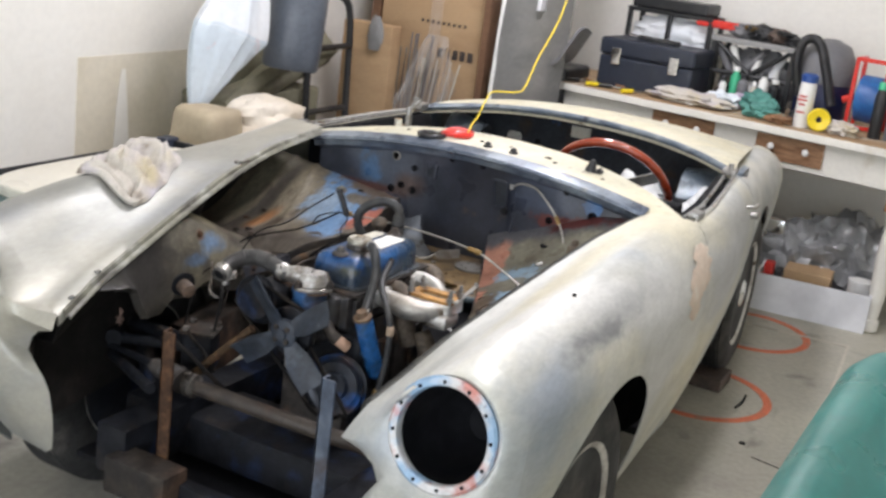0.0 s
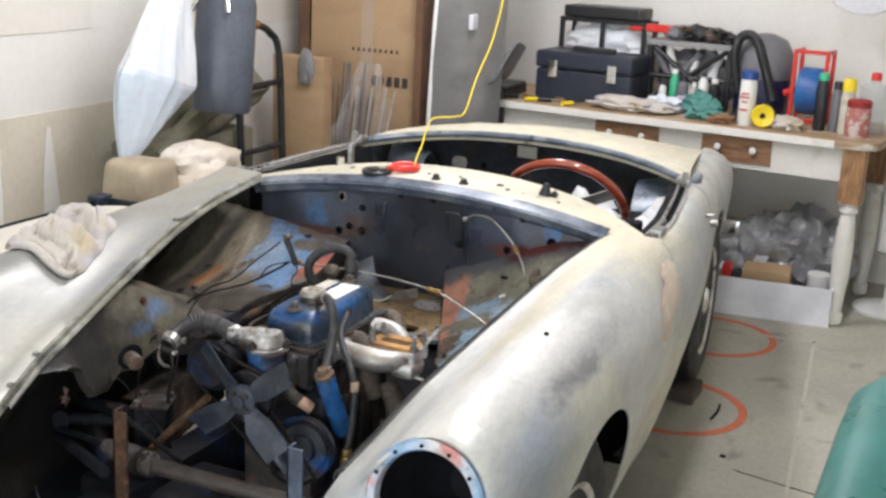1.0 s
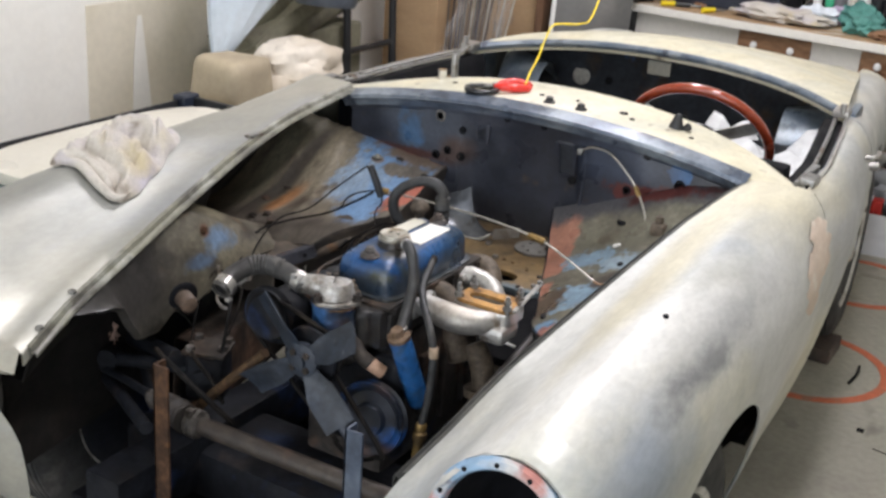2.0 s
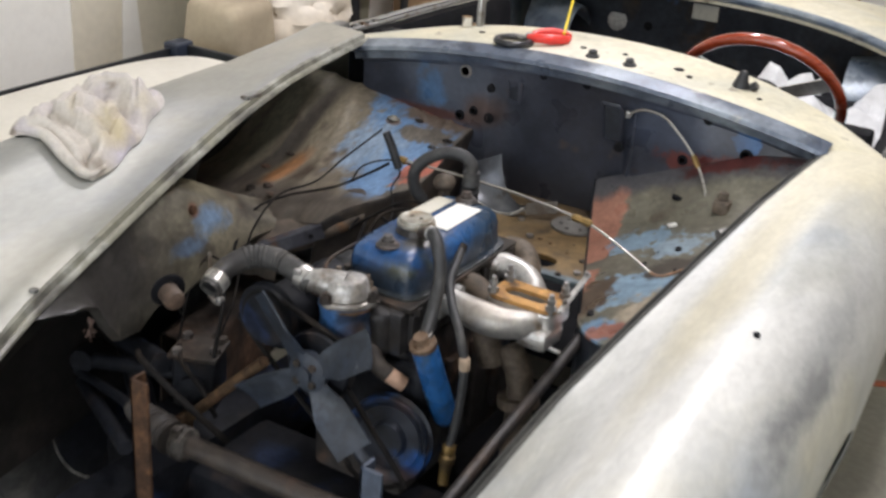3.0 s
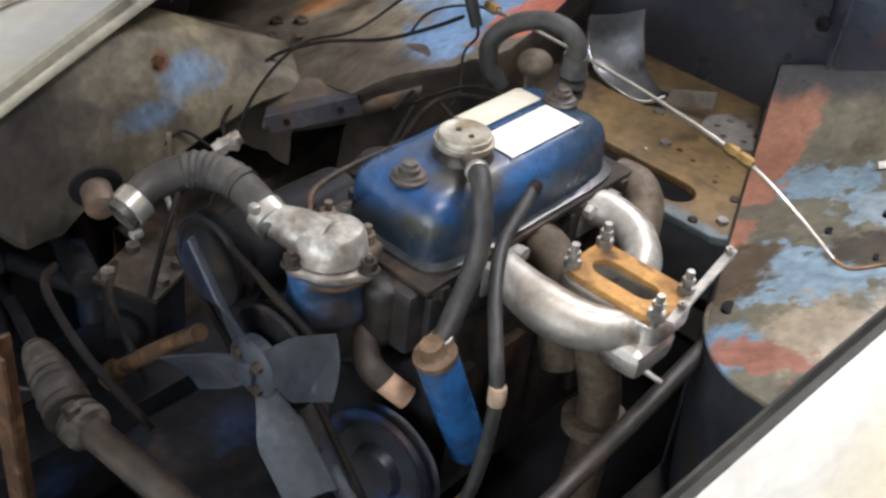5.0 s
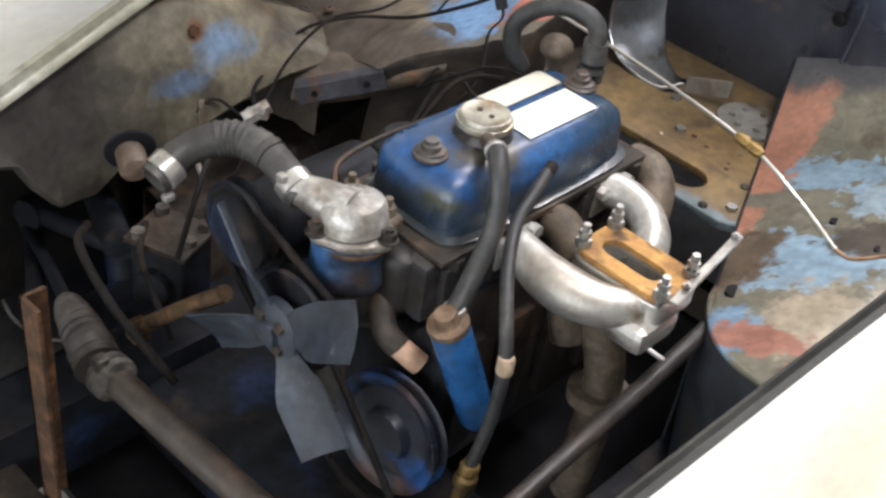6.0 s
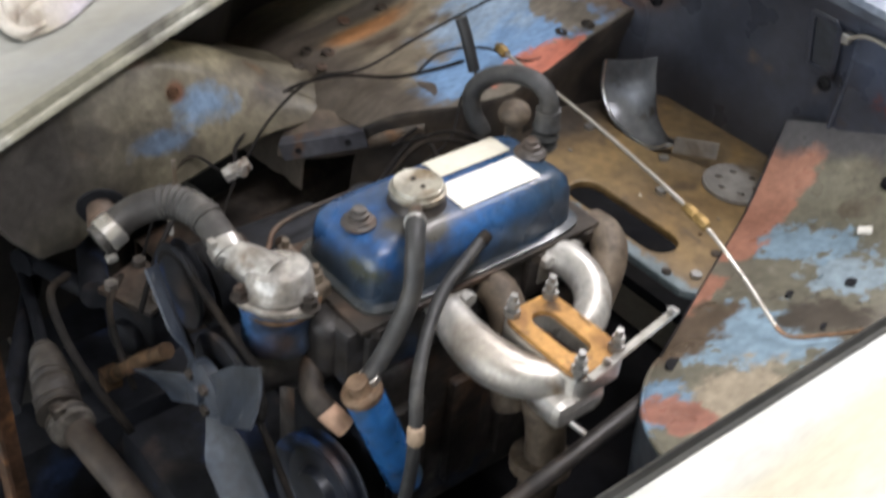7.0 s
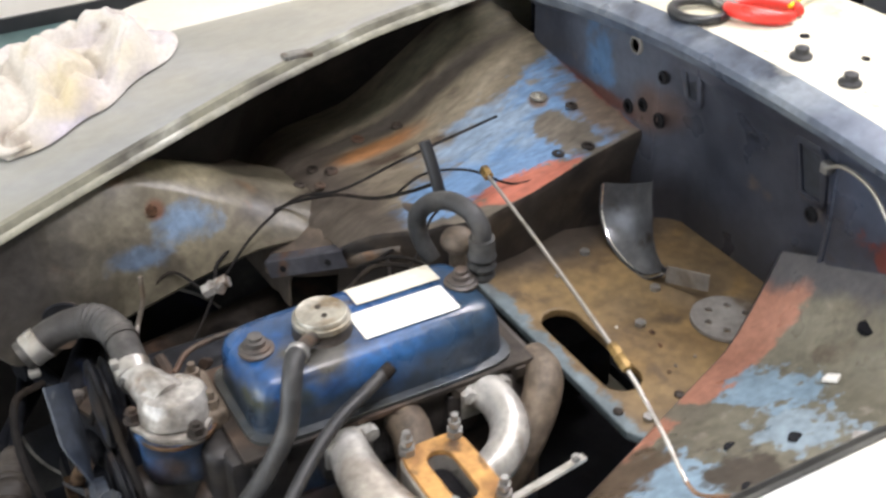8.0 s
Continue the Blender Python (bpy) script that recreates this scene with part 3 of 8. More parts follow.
M["red_plastic"] = mat("red_plastic", (0.62, 0.035, 0.025), 0.35, 0.0, [], 0.05, 60, 0.02)
M["black_plastic"] = mat("black_plastic", (0.017, 0.018, 0.02), 0.4, 0.0, [((0.035, 0.035, 0.036), 8.0, 0.6, 0.08, 2.0)], 0.1, 60, 0.06)
M["navy_plastic"] = mat("navy_plastic", (0.018, 0.024, 0.040), 0.45, 0.0, [((0.03, 0.036, 0.05), 8.0, 0.6, 0.08, 2.0)], 0.1, 60, 0.06)
M["yellow"] = mat("yellow", (0.78, 0.60, 0.02), 0.4, 0.0, [], 0.05, 60, 0.03)
M["white_plastic"] = mat("white_plastic", (0.74, 0.74, 0.72), 0.4, 0.0, [], 0.03, 60, 0.03)
M["blue_plastic"] = mat("blue_plastic", (0.015, 0.06, 0.24), 0.35, 0.0, [], 0.05, 60, 0.03)
M["grey_plastic"] = mat("grey_plastic", (0.16, 0.16, 0.17), 0.45, 0.0, [], 0.06, 60, 0.04)
M["teal_cloth"] = mat("teal_cloth", (0.10, 0.28, 0.24), 0.9, 0.0, [((0.06, 0.18, 0.16), 14.0, 0.55, 0.1, 2.0)], 0.1, 60, 0.2)
M["teal_dull"] = mat("teal_dull", (0.10, 0.17, 0.17), 0.5, 0.0, [((0.07, 0.11, 0.11), 6.0, 0.55, 0.1, 2.0)], 0.1, 60, 0.05)
M["panel_cream"] = mat("panel_cream", (0.74, 0.71, 0.62), 0.4, 0.0, [((0.68, 0.65, 0.56), 3.0, 0.55, 0.1, 2.0)], 0.03, 60, 0.03)
M["stone_pale"] = mat("stone_pale", (0.62, 0.56, 0.46), 0.9, 0.0, [((0.5, 0.43, 0.33), 4.0, 0.56, 0.08, 2.0)], 0.06, 60, 0.1)
M["filler_pink"] = mat("filler_pink", (0.66, 0.54, 0.44), 0.65, 0.0, [((0.58, 0.47, 0.38), 18.0, 0.55, 0.1, 2.0), ((0.70, 0.64, 0.56), 26.0, 0.6, 0.06, 4.0)], 0.06, 90, 0.05)
M["glass"] = mat("glass", (0.55, 0.60, 0.60), 0.12, 0.0, [], 0.03, 60, 0.02, alpha=0.35)
M["drum_brown"] = mat("drum_brown", (0.10, 0.07, 0.055), 0.6, 0.1, [((0.05, 0.04, 0.035), 8.0, 0.55, 0.1, 2.0)], 0.15, 60, 0.1)
M["bracket_blue"] = mat("bracket_blue", (0.042, 0.042, 0.052), 0.42, 0.2, [((0.075, 0.078, 0.088), 20.0, 0.55, 0.1, 2.0), ((0.09, 0.05, 0.03), 24.0, 0.62, 0.06, 5.0)], 0.15, 90, 0.1)
M["rusty_tube"] = mat("rusty_tube", (0.036, 0.028, 0.022), 0.55, 0.1, [((0.060, 0.038, 0.028), 14.0, 0.58, 0.06, 2.0), ((0.022, 0.018, 0.016), 8.0, 0.58, 0.07, 5.0)], 0.2, 90, 0.2)
M["rusty_bar"] = mat("rusty_bar", (0.10, 0.062, 0.032), 0.7, 0.0, [(DARKRUST, 12.0, 0.54, 0.1, 2.0), ((0.17, 0.10, 0.05), 20.0, 0.62, 0.06, 5.0)], 0.3, 90, 0.3, spec=0.3)
M["hose_grey"] = mat("hose_grey", (0.040, 0.039, 0.037), 0.62, 0.0, [((0.065, 0.06, 0.053), 9.0, 0.55, 0.10, 2.0), ((0.022, 0.02, 0.019), 14.0, 0.60, 0.08, 5.0)], 0.2, 120, 0.2)
M["exhaust_brown"] = mat("exhaust_brown", (0.115, 0.088, 0.062), 0.65, 0.1, [((0.16, 0.13, 0.10), 9.0, 0.54, 0.1, 2.0), ((0.06, 0.042, 0.03), 12.0, 0.58, 0.08, 5.0)], 0.25, 90, 0.3)
M["bench_wood_light"] = mat("bench_wood_light", (0.36, 0.20, 0.09), 0.5, 0.0, [((0.25, 0.12, 0.05), 9.0, 0.55, 0.1, 2.0)], 0.2, 25, 0.1, streak=(5, 5, 1))
M["red_print"] = mat("red_print", (0.5, 0.06, 0.05), 0.5)
M["green_cap"] = mat("green_cap", (0.05, 0.42, 0.22), 0.4)
M["jar_red"] = mat("jar_red", (0.42, 0.16, 0.14), 0.25, 0.0, [((0.6, 0.5, 0.45), 30, 0.55, 0.05, 2.0)])
M["red_lid"] = mat("red_lid", (0.28, 0.02, 0.02), 0.4)
M["lilac"] = mat("lilac", (0.40, 0.34, 0.44), 0.9)
M["white_card"] = mat("white_card", (0.80, 0.81, 0.84), 0.7, 0.0, [((0.62, 0.63, 0.66), 4.0, 0.55, 0.1, 2.0)], 0.02, 40, 0.02)
M["poly_sheet"] = mat("poly_sheet", (0.20, 0.205, 0.21), 0.16, 0.0, [((0.32, 0.325, 0.33), 9.0, 0.55, 0.1, 2.0)], 0.08, 30, 0.5, bump_scale=20)


# ---------- mesh helpers ----------
BEND = [0.0]  # how far the car's rear half swings to its side, per metre


def empty(name, at=(0, 0, 0), label="", category="", group="", kind=""):
    o = new(name)
    o.location = at
    o.empty_display_size = 0.05
    return tagged(o, label, category, group, kind)


def add(name, bm, material, parent=None, label="", smooth=True, angle=40, category="", group="", kind=""):
    """Links a bmesh, given in world coordinates, as one mesh object under parent."""
    bmesh.ops.recalc_face_normals(bm, faces=bm.faces)
    if BEND[0]:
        for v in bm.verts:
            v.co.x -= BEND[0] * max(0.0, v.co.y - 0.2)
    me = bpy.data.meshes.new(name)
    if smooth:
        for f in bm.faces:
            f.smooth = True
        for e in bm.edges:
            e.smooth = len(e.link_faces) == 2 and e.calc_face_angle(3.0) < radians(angle)
    bm.to_mesh(me)
    bm.free()
    for m in material if isinstance(material, (list, tuple)) else (material,):
        me.materials.append(M[m])
    o = new(name, me)
    if parent is not None:
        o.parent = parent
        w = parent.location.copy()
        q = parent.parent
        while q is not None:
            w += q.location
            q = q.parent
        me.transform(Matrix.Translation(-w))
    return tagged(o, label, category, group, kind)


def box(lo, hi, bevel=0.0, seg=2, bm=None, m=None):
    b = bmesh.new()
    bmesh.ops.create_cube(b, size=1.0)
    for v in b.verts:
        v.co = Vector([(lo[i] + hi[i]) / 2 + v.co[i] * (hi[i] - lo[i]) for i in range(3)])
    if bevel:
        bmesh.ops.bevel(b, geom=b.edges[:], offset=bevel, segments=seg, affect="EDGES", profile=0.6)
    return merge(b, bm, m)


def merge(b, bm=None, m=None):
    if m is not None:
        bmesh.ops.transform(b, matrix=m, verts=b.verts)
    if bm is None:
        return b
    me = bpy.data.meshes.new("tmp")
    b.to_mesh(me)
    b.free()
    bm.from_mesh(me)
    bpy.data.meshes.remove(me)
    return bm


def frame_of(d):
    return Vector(d).to_track_quat("Z", "Y").to_matrix().to_4x4()


def cyl(a, b, r, r2=None, seg=20, bm=None, bevel=0.0, caps=True):
    a, b = Vector(a), Vector(b)
    x = bmesh.new()
    bmesh.ops.create_cone(x, cap_ends=caps, segments=seg, radius1=r, radius2=r if r2 is None else r2, depth=(b - a).length)
    if bevel:
        rim = [e for e in x.edges if len(e.link_faces) == 2 and any(len(f.verts) > 4 for f in e.link_faces)]
        bmesh.ops.bevel(x, geom=rim, offset=bevel, segments=2, affect="EDGES", profile=0.6)
    return merge(x, bm, Matrix.Translation((a + b) / 2) @ frame_of(b - a))


def lathe(profile, a, d, seg=28, bm=None):
    """Turns a profile of (radius, along) round the axis d through a."""
    x = bmesh.new()
    rings = []
    for r, h in profile:
        rings.append([x.verts.new((max(r, 1e-5) * math.cos(2 * math.pi * k / seg), max(r, 1e-5) * math.sin(2 * math.pi * k / seg), h)) for k in range(seg)])
    for p, q in zip(rings, rings[1:]):
        for k in range(seg):
            x.faces.new((p[k], p[(k + 1) % seg], q[(k + 1) % seg], q[k]))
    closed = profile[0] == profile[-1]
    if profile[0][0] > 1e-4 and not closed:
        x.faces.new(list(reversed(rings[0])))
    if profile[-1][0] > 1e-4 and not closed:
        x.faces.new(rings[-1])
    bmesh.ops.remove_doubles(x, verts=x.verts, dist=2e-5)
    return merge(x, bm, Matrix.Translation(a) @ frame_of(d))


def smooth_line(points, n=10):
    """A Catmull-Rom line through the points."""
    p = [Vector(q) for q in points]
    p = [p[0] * 2 - p[1], *p, p[-1] * 2 - p[-2]]
    out = []
    for i in range(1, len(p) - 2):
        for k in range(n):
            t = k / n
            a, b, c, d = p[i - 1], p[i], p[i + 1], p[i + 2]
            out.append(0.5 * (2 * b + (c - a) * t + (2 * a - 5 * b + 4 * c - d) * t * t + (3 * b - a - 3 * c + d) * t ** 3))
    return out + [p[-2]]


def tube(points, r, seg=12, n=10, bm=None, ribs=0.0, rib_len=0.012, rfun=None, smooth=True, caps=True):
    """A round tube along a smooth line; ribs: height of rings along it; rfun(s): the radius along it, s from 0 to 1."""
    line = smooth_line(points, n) if smooth else [Vector(q) for q in points]
    if ribs:
        dense, step = [], rib_len / 4
        for a, b in zip(line, line[1:]):
            k = max(1, int((b - a).length / step))
            dense += [a.lerp(b, i / k) for i in range(k)]
        line = dense + [line[-1]]
    x = bmesh.new()
    rings, up, run = [], None, 0.0
    total = sum((b - a).length for a, b in zip(line, line[1:]))
    for i, c in enumerate(line):
        d = (line[min(i + 1, len(line) - 1)] - line[max(i - 1, 0)]).normalized()
        if up is None:
            up = d.orthogonal().normalized()
        up = (up - d * up.dot(d)).normalized()
        side = d.cross(up)
        if i:
            run += (c - line[i - 1]).length
        rr = rfun(run / total) if rfun else r
        if ribs:
            rr += ribs * (0.5 + 0.5 * math.cos(2 * math.pi * run / rib_len))
        rings.append([x.verts.new(c + rr * (math.cos(2 * math.pi * k / seg) * up + math.sin(2 * math.pi * k / seg) * side)) for k in range(seg)])
    for p, q in zip(rings, rings[1:]):
        for k in range(seg):
            x.faces.new((p[k], p[(k + 1) % seg], q[(k + 1) % seg], q[k]))
    if caps:
        x.faces.new(list(reversed(rings[0])))
        x.faces.new(rings[-1])
    return merge(x, bm)


def sheet(rows, thick=0.0, bm=None):
    """A skin through rows of points, all of one length, with a thickness."""
    x = bmesh.new()
    g = [[x.verts.new(p) for p in row] for row in rows]
    for a, b in zip(g, g[1:]):
        for k in range(len(a) - 1):
            x.faces.new((a[k], a[k + 1], b[k + 1], b[k]))
    if thick:
        bmesh.ops.recalc_face_normals(x, faces=x.faces)
        bmesh.ops.solidify(x, geom=x.faces[:], thickness=thick)
    return merge(x, bm)


def plate(outline, z0, z1, bevel=0.0, bm=None, m=None, holes=()):
    """A flat plate of an outline of (x, y), from z0 up to z1, with holes of (x, y) outlines."""
    x = bmesh.new()
    edges = []
    for ring in (outline, *holes):
        vs = [x.verts.new((p[0], p[1], z0)) for p in ring]
        edges += [x.edges.new((vs[i], vs[(i + 1) % len(vs)])) for i in range(len(vs))]
    bmesh.ops.triangle_fill(x, use_beauty=True, use_dissolve=False, edges=edges)
    got = bmesh.ops.extrude_face_region(x, geom=x.faces[:])
    bmesh.ops.translate(x, vec=(0, 0, z1 - z0), verts=[v for v in got["geom"] if isinstance(v, bmesh.types.BMVert)])
    if bevel:
        sharp = [e for e in x.edges if len(e.link_faces) == 2 and e.calc_face_angle(0) > 0.6]
        bmesh.ops.bevel(x, geom=sharp, offset=bevel, segments=2, affect="EDGES", profile=0.6)
    return merge(x, bm, m)


def ring_points(cx, cy, rx, ry=None, n=24, power=2.0, a0=0.0):
    ry = rx if ry is None else ry
    out = []
    for k in range(n):
        a = a0 + 2 * math.pi * k / n
        c, s = math.cos(a), math.sin(a)
        out.append((cx + rx * math.copysign(abs(c) ** (2 / power), c), cy + ry * math.copysign(abs(s) ** (2 / power), s)))
    return out


def crumple(cx_, cy_, z0, rx, ry, rz, seed, amp=0.25, n=24, freq=5.0, flat=0.0):
    bm = bmesh.new()
    bmesh.ops.create_icosphere(bm, subdivisions=4, radius=1.0)
    for v in bm.verts:
        d = v.co.normalized()
        k = 1 + amp * (noise.noise(d * freq * 0.5 + Vector((seed, 0, 0))) + 0.5 * abs(noise.noise(d * freq + Vector((0, seed, 0)))) + 0.3 * noise.noise(d * freq * 2.2 + Vector((0, 0, seed))))
        v.co = Vector((cx_ + d.x * k * rx, cy_ + d.y * k * ry, max(z0, z0 + (d.z * k + 0.8) * rz)))
    return bm


def nut(at, d, r=0.008, h=0.008, bm=None):
    return cyl(at, Vector(at) + Vector(d).normalized() * h, r, seg=6, bm=bm)


def lerp_table(table, y):
    """Smooth values from a table of rows (y, a, b, ...)."""
    if y <= table[0][0]:
        return table[0][1:]
    for a, b in zip(table, table[1:]):
        if y <= b[0]:
            t = (y - a[0]) / (b[0] - a[0])
            return [p + (q - p) * t for p, q in zip(a[1:], b[1:])]
    return table[-1][1:]


# ---------- the car's body ----------
BEND[0] = 0.085
car = empty("roadster", (0, 0.4, 0), "small bare-metal roadster in patchy primer without bonnet or grille", "car")

# y, inner edge x z, crest x z, widest x z
WING = [(-1.10, 0.385, 0.625, 0.585, 0.768, 0.690, 0.655), (-1.0, 0.393, 0.648, 0.585, 0.778, 0.696, 0.655), (-0.83, 0.400, 0.684, 0.583, 0.786, 0.700, 0.65),
        (-0.62, 0.420, 0.722, 0.575, 0.790, 0.695, 0.64), (-0.45, 0.438, 0.753, 0.566, 0.795, 0.688, 0.635), (-0.27, 0.455, 0.780, 0.558, 0.802, 0.676, 0.63),
        (-0.1, 0.470, 0.792, 0.562, 0.805, 0.664, 0.63), (0.03, 0.482, 0.797, 0.592, 0.799, 0.656, 0.63)]
AXLE_F, AXLE_R, HUB, ARCH = -0.66, 1.27, 0.285, 0.335


def hem(y):
    """Height of the body's lower edge, with the wheel arches cut out."""
    for a, r in ((AXLE_F, ARCH), (AXLE_R, 0.315)):
        if abs(y - a) < r:
            return max(0.20, HUB + math.sqrt(r * r - (y - a) ** 2))
    return 0.20 if y > -1.0 else 0.20 + (-1.0 - y) * 1.0


def side_column(xo, zo, y, n=9):
    """From the widest line down to the hem, tucked under."""
    zb = hem(y)
    out = []
    for k in range(1, n + 1):
        z = zo + (zb - zo) * k / n
        d = (zo - z) / (zo - 0.20)
        out.append((xo - 0.085 * max(0, d) ** 1.8, z))
    return out


def wing_row(s, y):
    """Inner edge, crest and widest line of a front wing; the left one runs inwards and lower towards its nose."""
    xi, zi, xc, zc, xo, zo = lerp_table(WING, y)
    if s < 0:
        inward, low = 0.060 * (max(0.0, -0.3 - y) / 0.8) ** 1.6, (max(0.0, -0.2 - y) / 0.9) ** 2
        xi, xc, xo, zi, zc, zo = xi - inward, xc - inward, xo - inward, zi - 0.038 * low + (0.010 + 0.013 * (1 + y)) * max(0.0, min(1.0, (y + 1.10) / 0.12)), zc - 0.020 * low, zo - 0.02 * low
        zc = max(zc, zi + 0.004)
    return xi, zi, xc, zc, xo, zo


def wing_section(y, s=1):
    xi, zi, xc, zc, xo, zo = wing_row(s, y)
    pts = [(xi, zi - 0.022), (xi + 0.001, zi - 0.006), (xi + 0.005, zi)]
    for k in range(1, 9):
        t = k / 8
        s = t * t * (3 - 2 * t)
        pts.append((xi + 0.005 + (xc - xi - 0.005) * t, zi + (zc - zi) * (0.25 * t + 0.75 * s)))
    for k in range(1, 8):
        a = math.pi / 2 * k / 7
        pts.append((xc + (xo - xc) * math.sin(a), zo + (zc - zo) * math.cos(a)))
    return pts + side_column(xo, zo, y)


def build_wing(s):
    side = "left" if s < 0 else "right"
    ys = sorted({-1.10 + 1.11 * k / 46 for k in range(47)} | {AXLE_F - ARCH * math.cos(math.pi * k / 16) for k in range(17)})
    rows = [[(s * x, y, z) for x, z in wing_section(y, s)] for y in ys]
    skin = "primer_grey" if s < 0 else "primer"
    wing = add("front_wing", sheet(rows, 0.0035), skin, car, "bare grey primed wing with sanding marks" if s < 0 else "patchy cream and grey primed wing with sanding marks")
    # nose of the wing, drawn in to the round lamp opening
    c = Vector((0.569, -1.158, 0.650) if s > 0 else (0.524, -1.158, 0.652))
    inset = 0.0 if s > 0 else 0.060
    first = [Vector((x, -1.10, z)) for x, z in wing_section(-1.10, s)[2:]]
    low = [p for p in first if p.z > 0.36]
    tail = [Vector((0.60, -1.08, 0.31)), Vector((0.52, -1.085, 0.28)), Vector((0.42, -1.09, 0.275)), Vector((0.400, -1.095, 0.29)), Vector((0.392, -1.10, 0.325)), Vector((0.390, -1.105, 0.37)), Vector((0.394, -1.11, 0.42)), Vector((0.405, -1.117, 0.455)), Vector((0.420, -1.122, 0.478)), Vector((0.440, -1.125, 0.507)), Vector((0.428, -1.128, 0.537)), Vector((0.405, -1.132, 0.558)), Vector((0.366, -1.136, 0.570)), Vector((0.376, -1.115, 0.598))]
    for p in tail:
        p.x -= inset
    loop = low + tail
    n = len(loop)
    rows = []
    lean = Matrix.Rotation(radians(-12), 3, "X")
    for j in range(8):
        t = j / 7
        row = []
        for p in loop + loop[:1]:
            d = Vector((p.x - c.x, 0, p.z - c.z))
            a = math.atan2(d.z, d.x)
            q = c + lean @ Vector((math.cos(a) * 0.0945, 0, math.sin(a) * 0.0945))
            m = p.lerp(q, t)
            m.y = p.y + (q.y - p.y) * math.sin(t * math.pi / 2) - 0.012 * math.sin(t * math.pi)
            row.append((s * m.x, m.y, m.z))
        rows.append(row)
    bm = sheet(rows)
    bmesh.ops.remove_doubles(bm, verts=bm.verts, dist=1e-4)
    bmesh.ops.recalc_face_normals(bm, faces=bm.faces)
    bmesh.ops.solidify(bm, geom=bm.faces[:], thickness=0.003)
    add("wing_nose", bm, skin, wing)
    # flange ring with screw holes, and the bucket behind it
    cc = Vector((s * c.x, c.y - 0.006, c.z))
    axis = Vector((0, -1, 0.21)).normalized()
    bm = lathe([(0.095, -0.006), (0.0965, 0.004), (0.092, 0.0075), (0.0815, 0.007), (0.079, 0.004), (0.079, -0.010), (0.084, -0.012), (0.095, -0.006)], cc, axis, 48)
    ring = add("lamp_ring", bm, "lamp_ring", wing, "lamp ring with patches of blue and red old paint")
    bm = lathe([(0.001, -0.168), (0.03, -0.166), (0.068, -0.128), (0.0787, -0.05), (0.0785, -0.0115), (0.0815, -0.0125), (0.082, -0.05), (0.071, -0.13), (0.03, -0.17), (0.001, -0.172)], cc, axis, 40)
    add("lamp_bucket", bm, "black_trim", wing, "empty black headlamp bucket")
    f = frame_of(axis)
    for k in range(12):
        a = 2 * math.pi * (k + 0.3) / 12
        q = cc + f.to_3x3() @ Vector((0.0865 * math.cos(a), 0.0865 * math.sin(a), 0.0072))
        add("screw_hole", cyl(q, q + axis * 0.0012, 0.0034, seg=10), "black_trim", ring)
    return wing


wing_left, wing_right = build_wing(-1), build_wing(1)
# small rubbed marks and patches on the wings
add("bolt_hole", cyl((0.592, -0.728, 0.783), (0.592, -0.728, 0.7905), 0.0042, seg=12), "black_trim", wing_right)


# y, top edge x z, widest x z
FLANK = [(0.0, 0.598, 0.796, 0.656, 0.63), (0.4, 0.576, 0.791, 0.648, 0.625), (0.78, 0.545, 0.782, 0.630, 0.62), (0.95, 0.520, 0.764, 0.608, 0.62), (1.1, 0.496, 0.752, 0.594, 0.62), (1.5, 0.465, 0.735, 0.582, 0.61), (1.85, 0.45, 0.715, 0.568, 0.60), (1.97, 0.42, 0.67, 0.535, 0.58)]


def flank_row(y):
    """The flank's lines, eased over neighbouring stations so that the skin runs fair."""
    got = [lerp_table(FLANK, y + d) for d in (-0.16, -0.08, 0.0, 0.08, 0.16)]
    return [sum(w * g[k] for w, g in zip((0.12, 0.23, 0.30, 0.23, 0.12), got)) for k in range(4)]


def flank_section(y):
    xt, zt, xo, zo = flank_row(y)
    pts = [(xt - 0.012, zt - 0.012), (xt - 0.006, zt - 0.002)]
    for k in range(0, 8):
        a = math.pi / 2 * k / 7
        pts.append((xt + (xo - xt) * math.sin(a), zo + (zt - zo) * math.cos(a)))
    return pts + side_column(xo, zo, y)


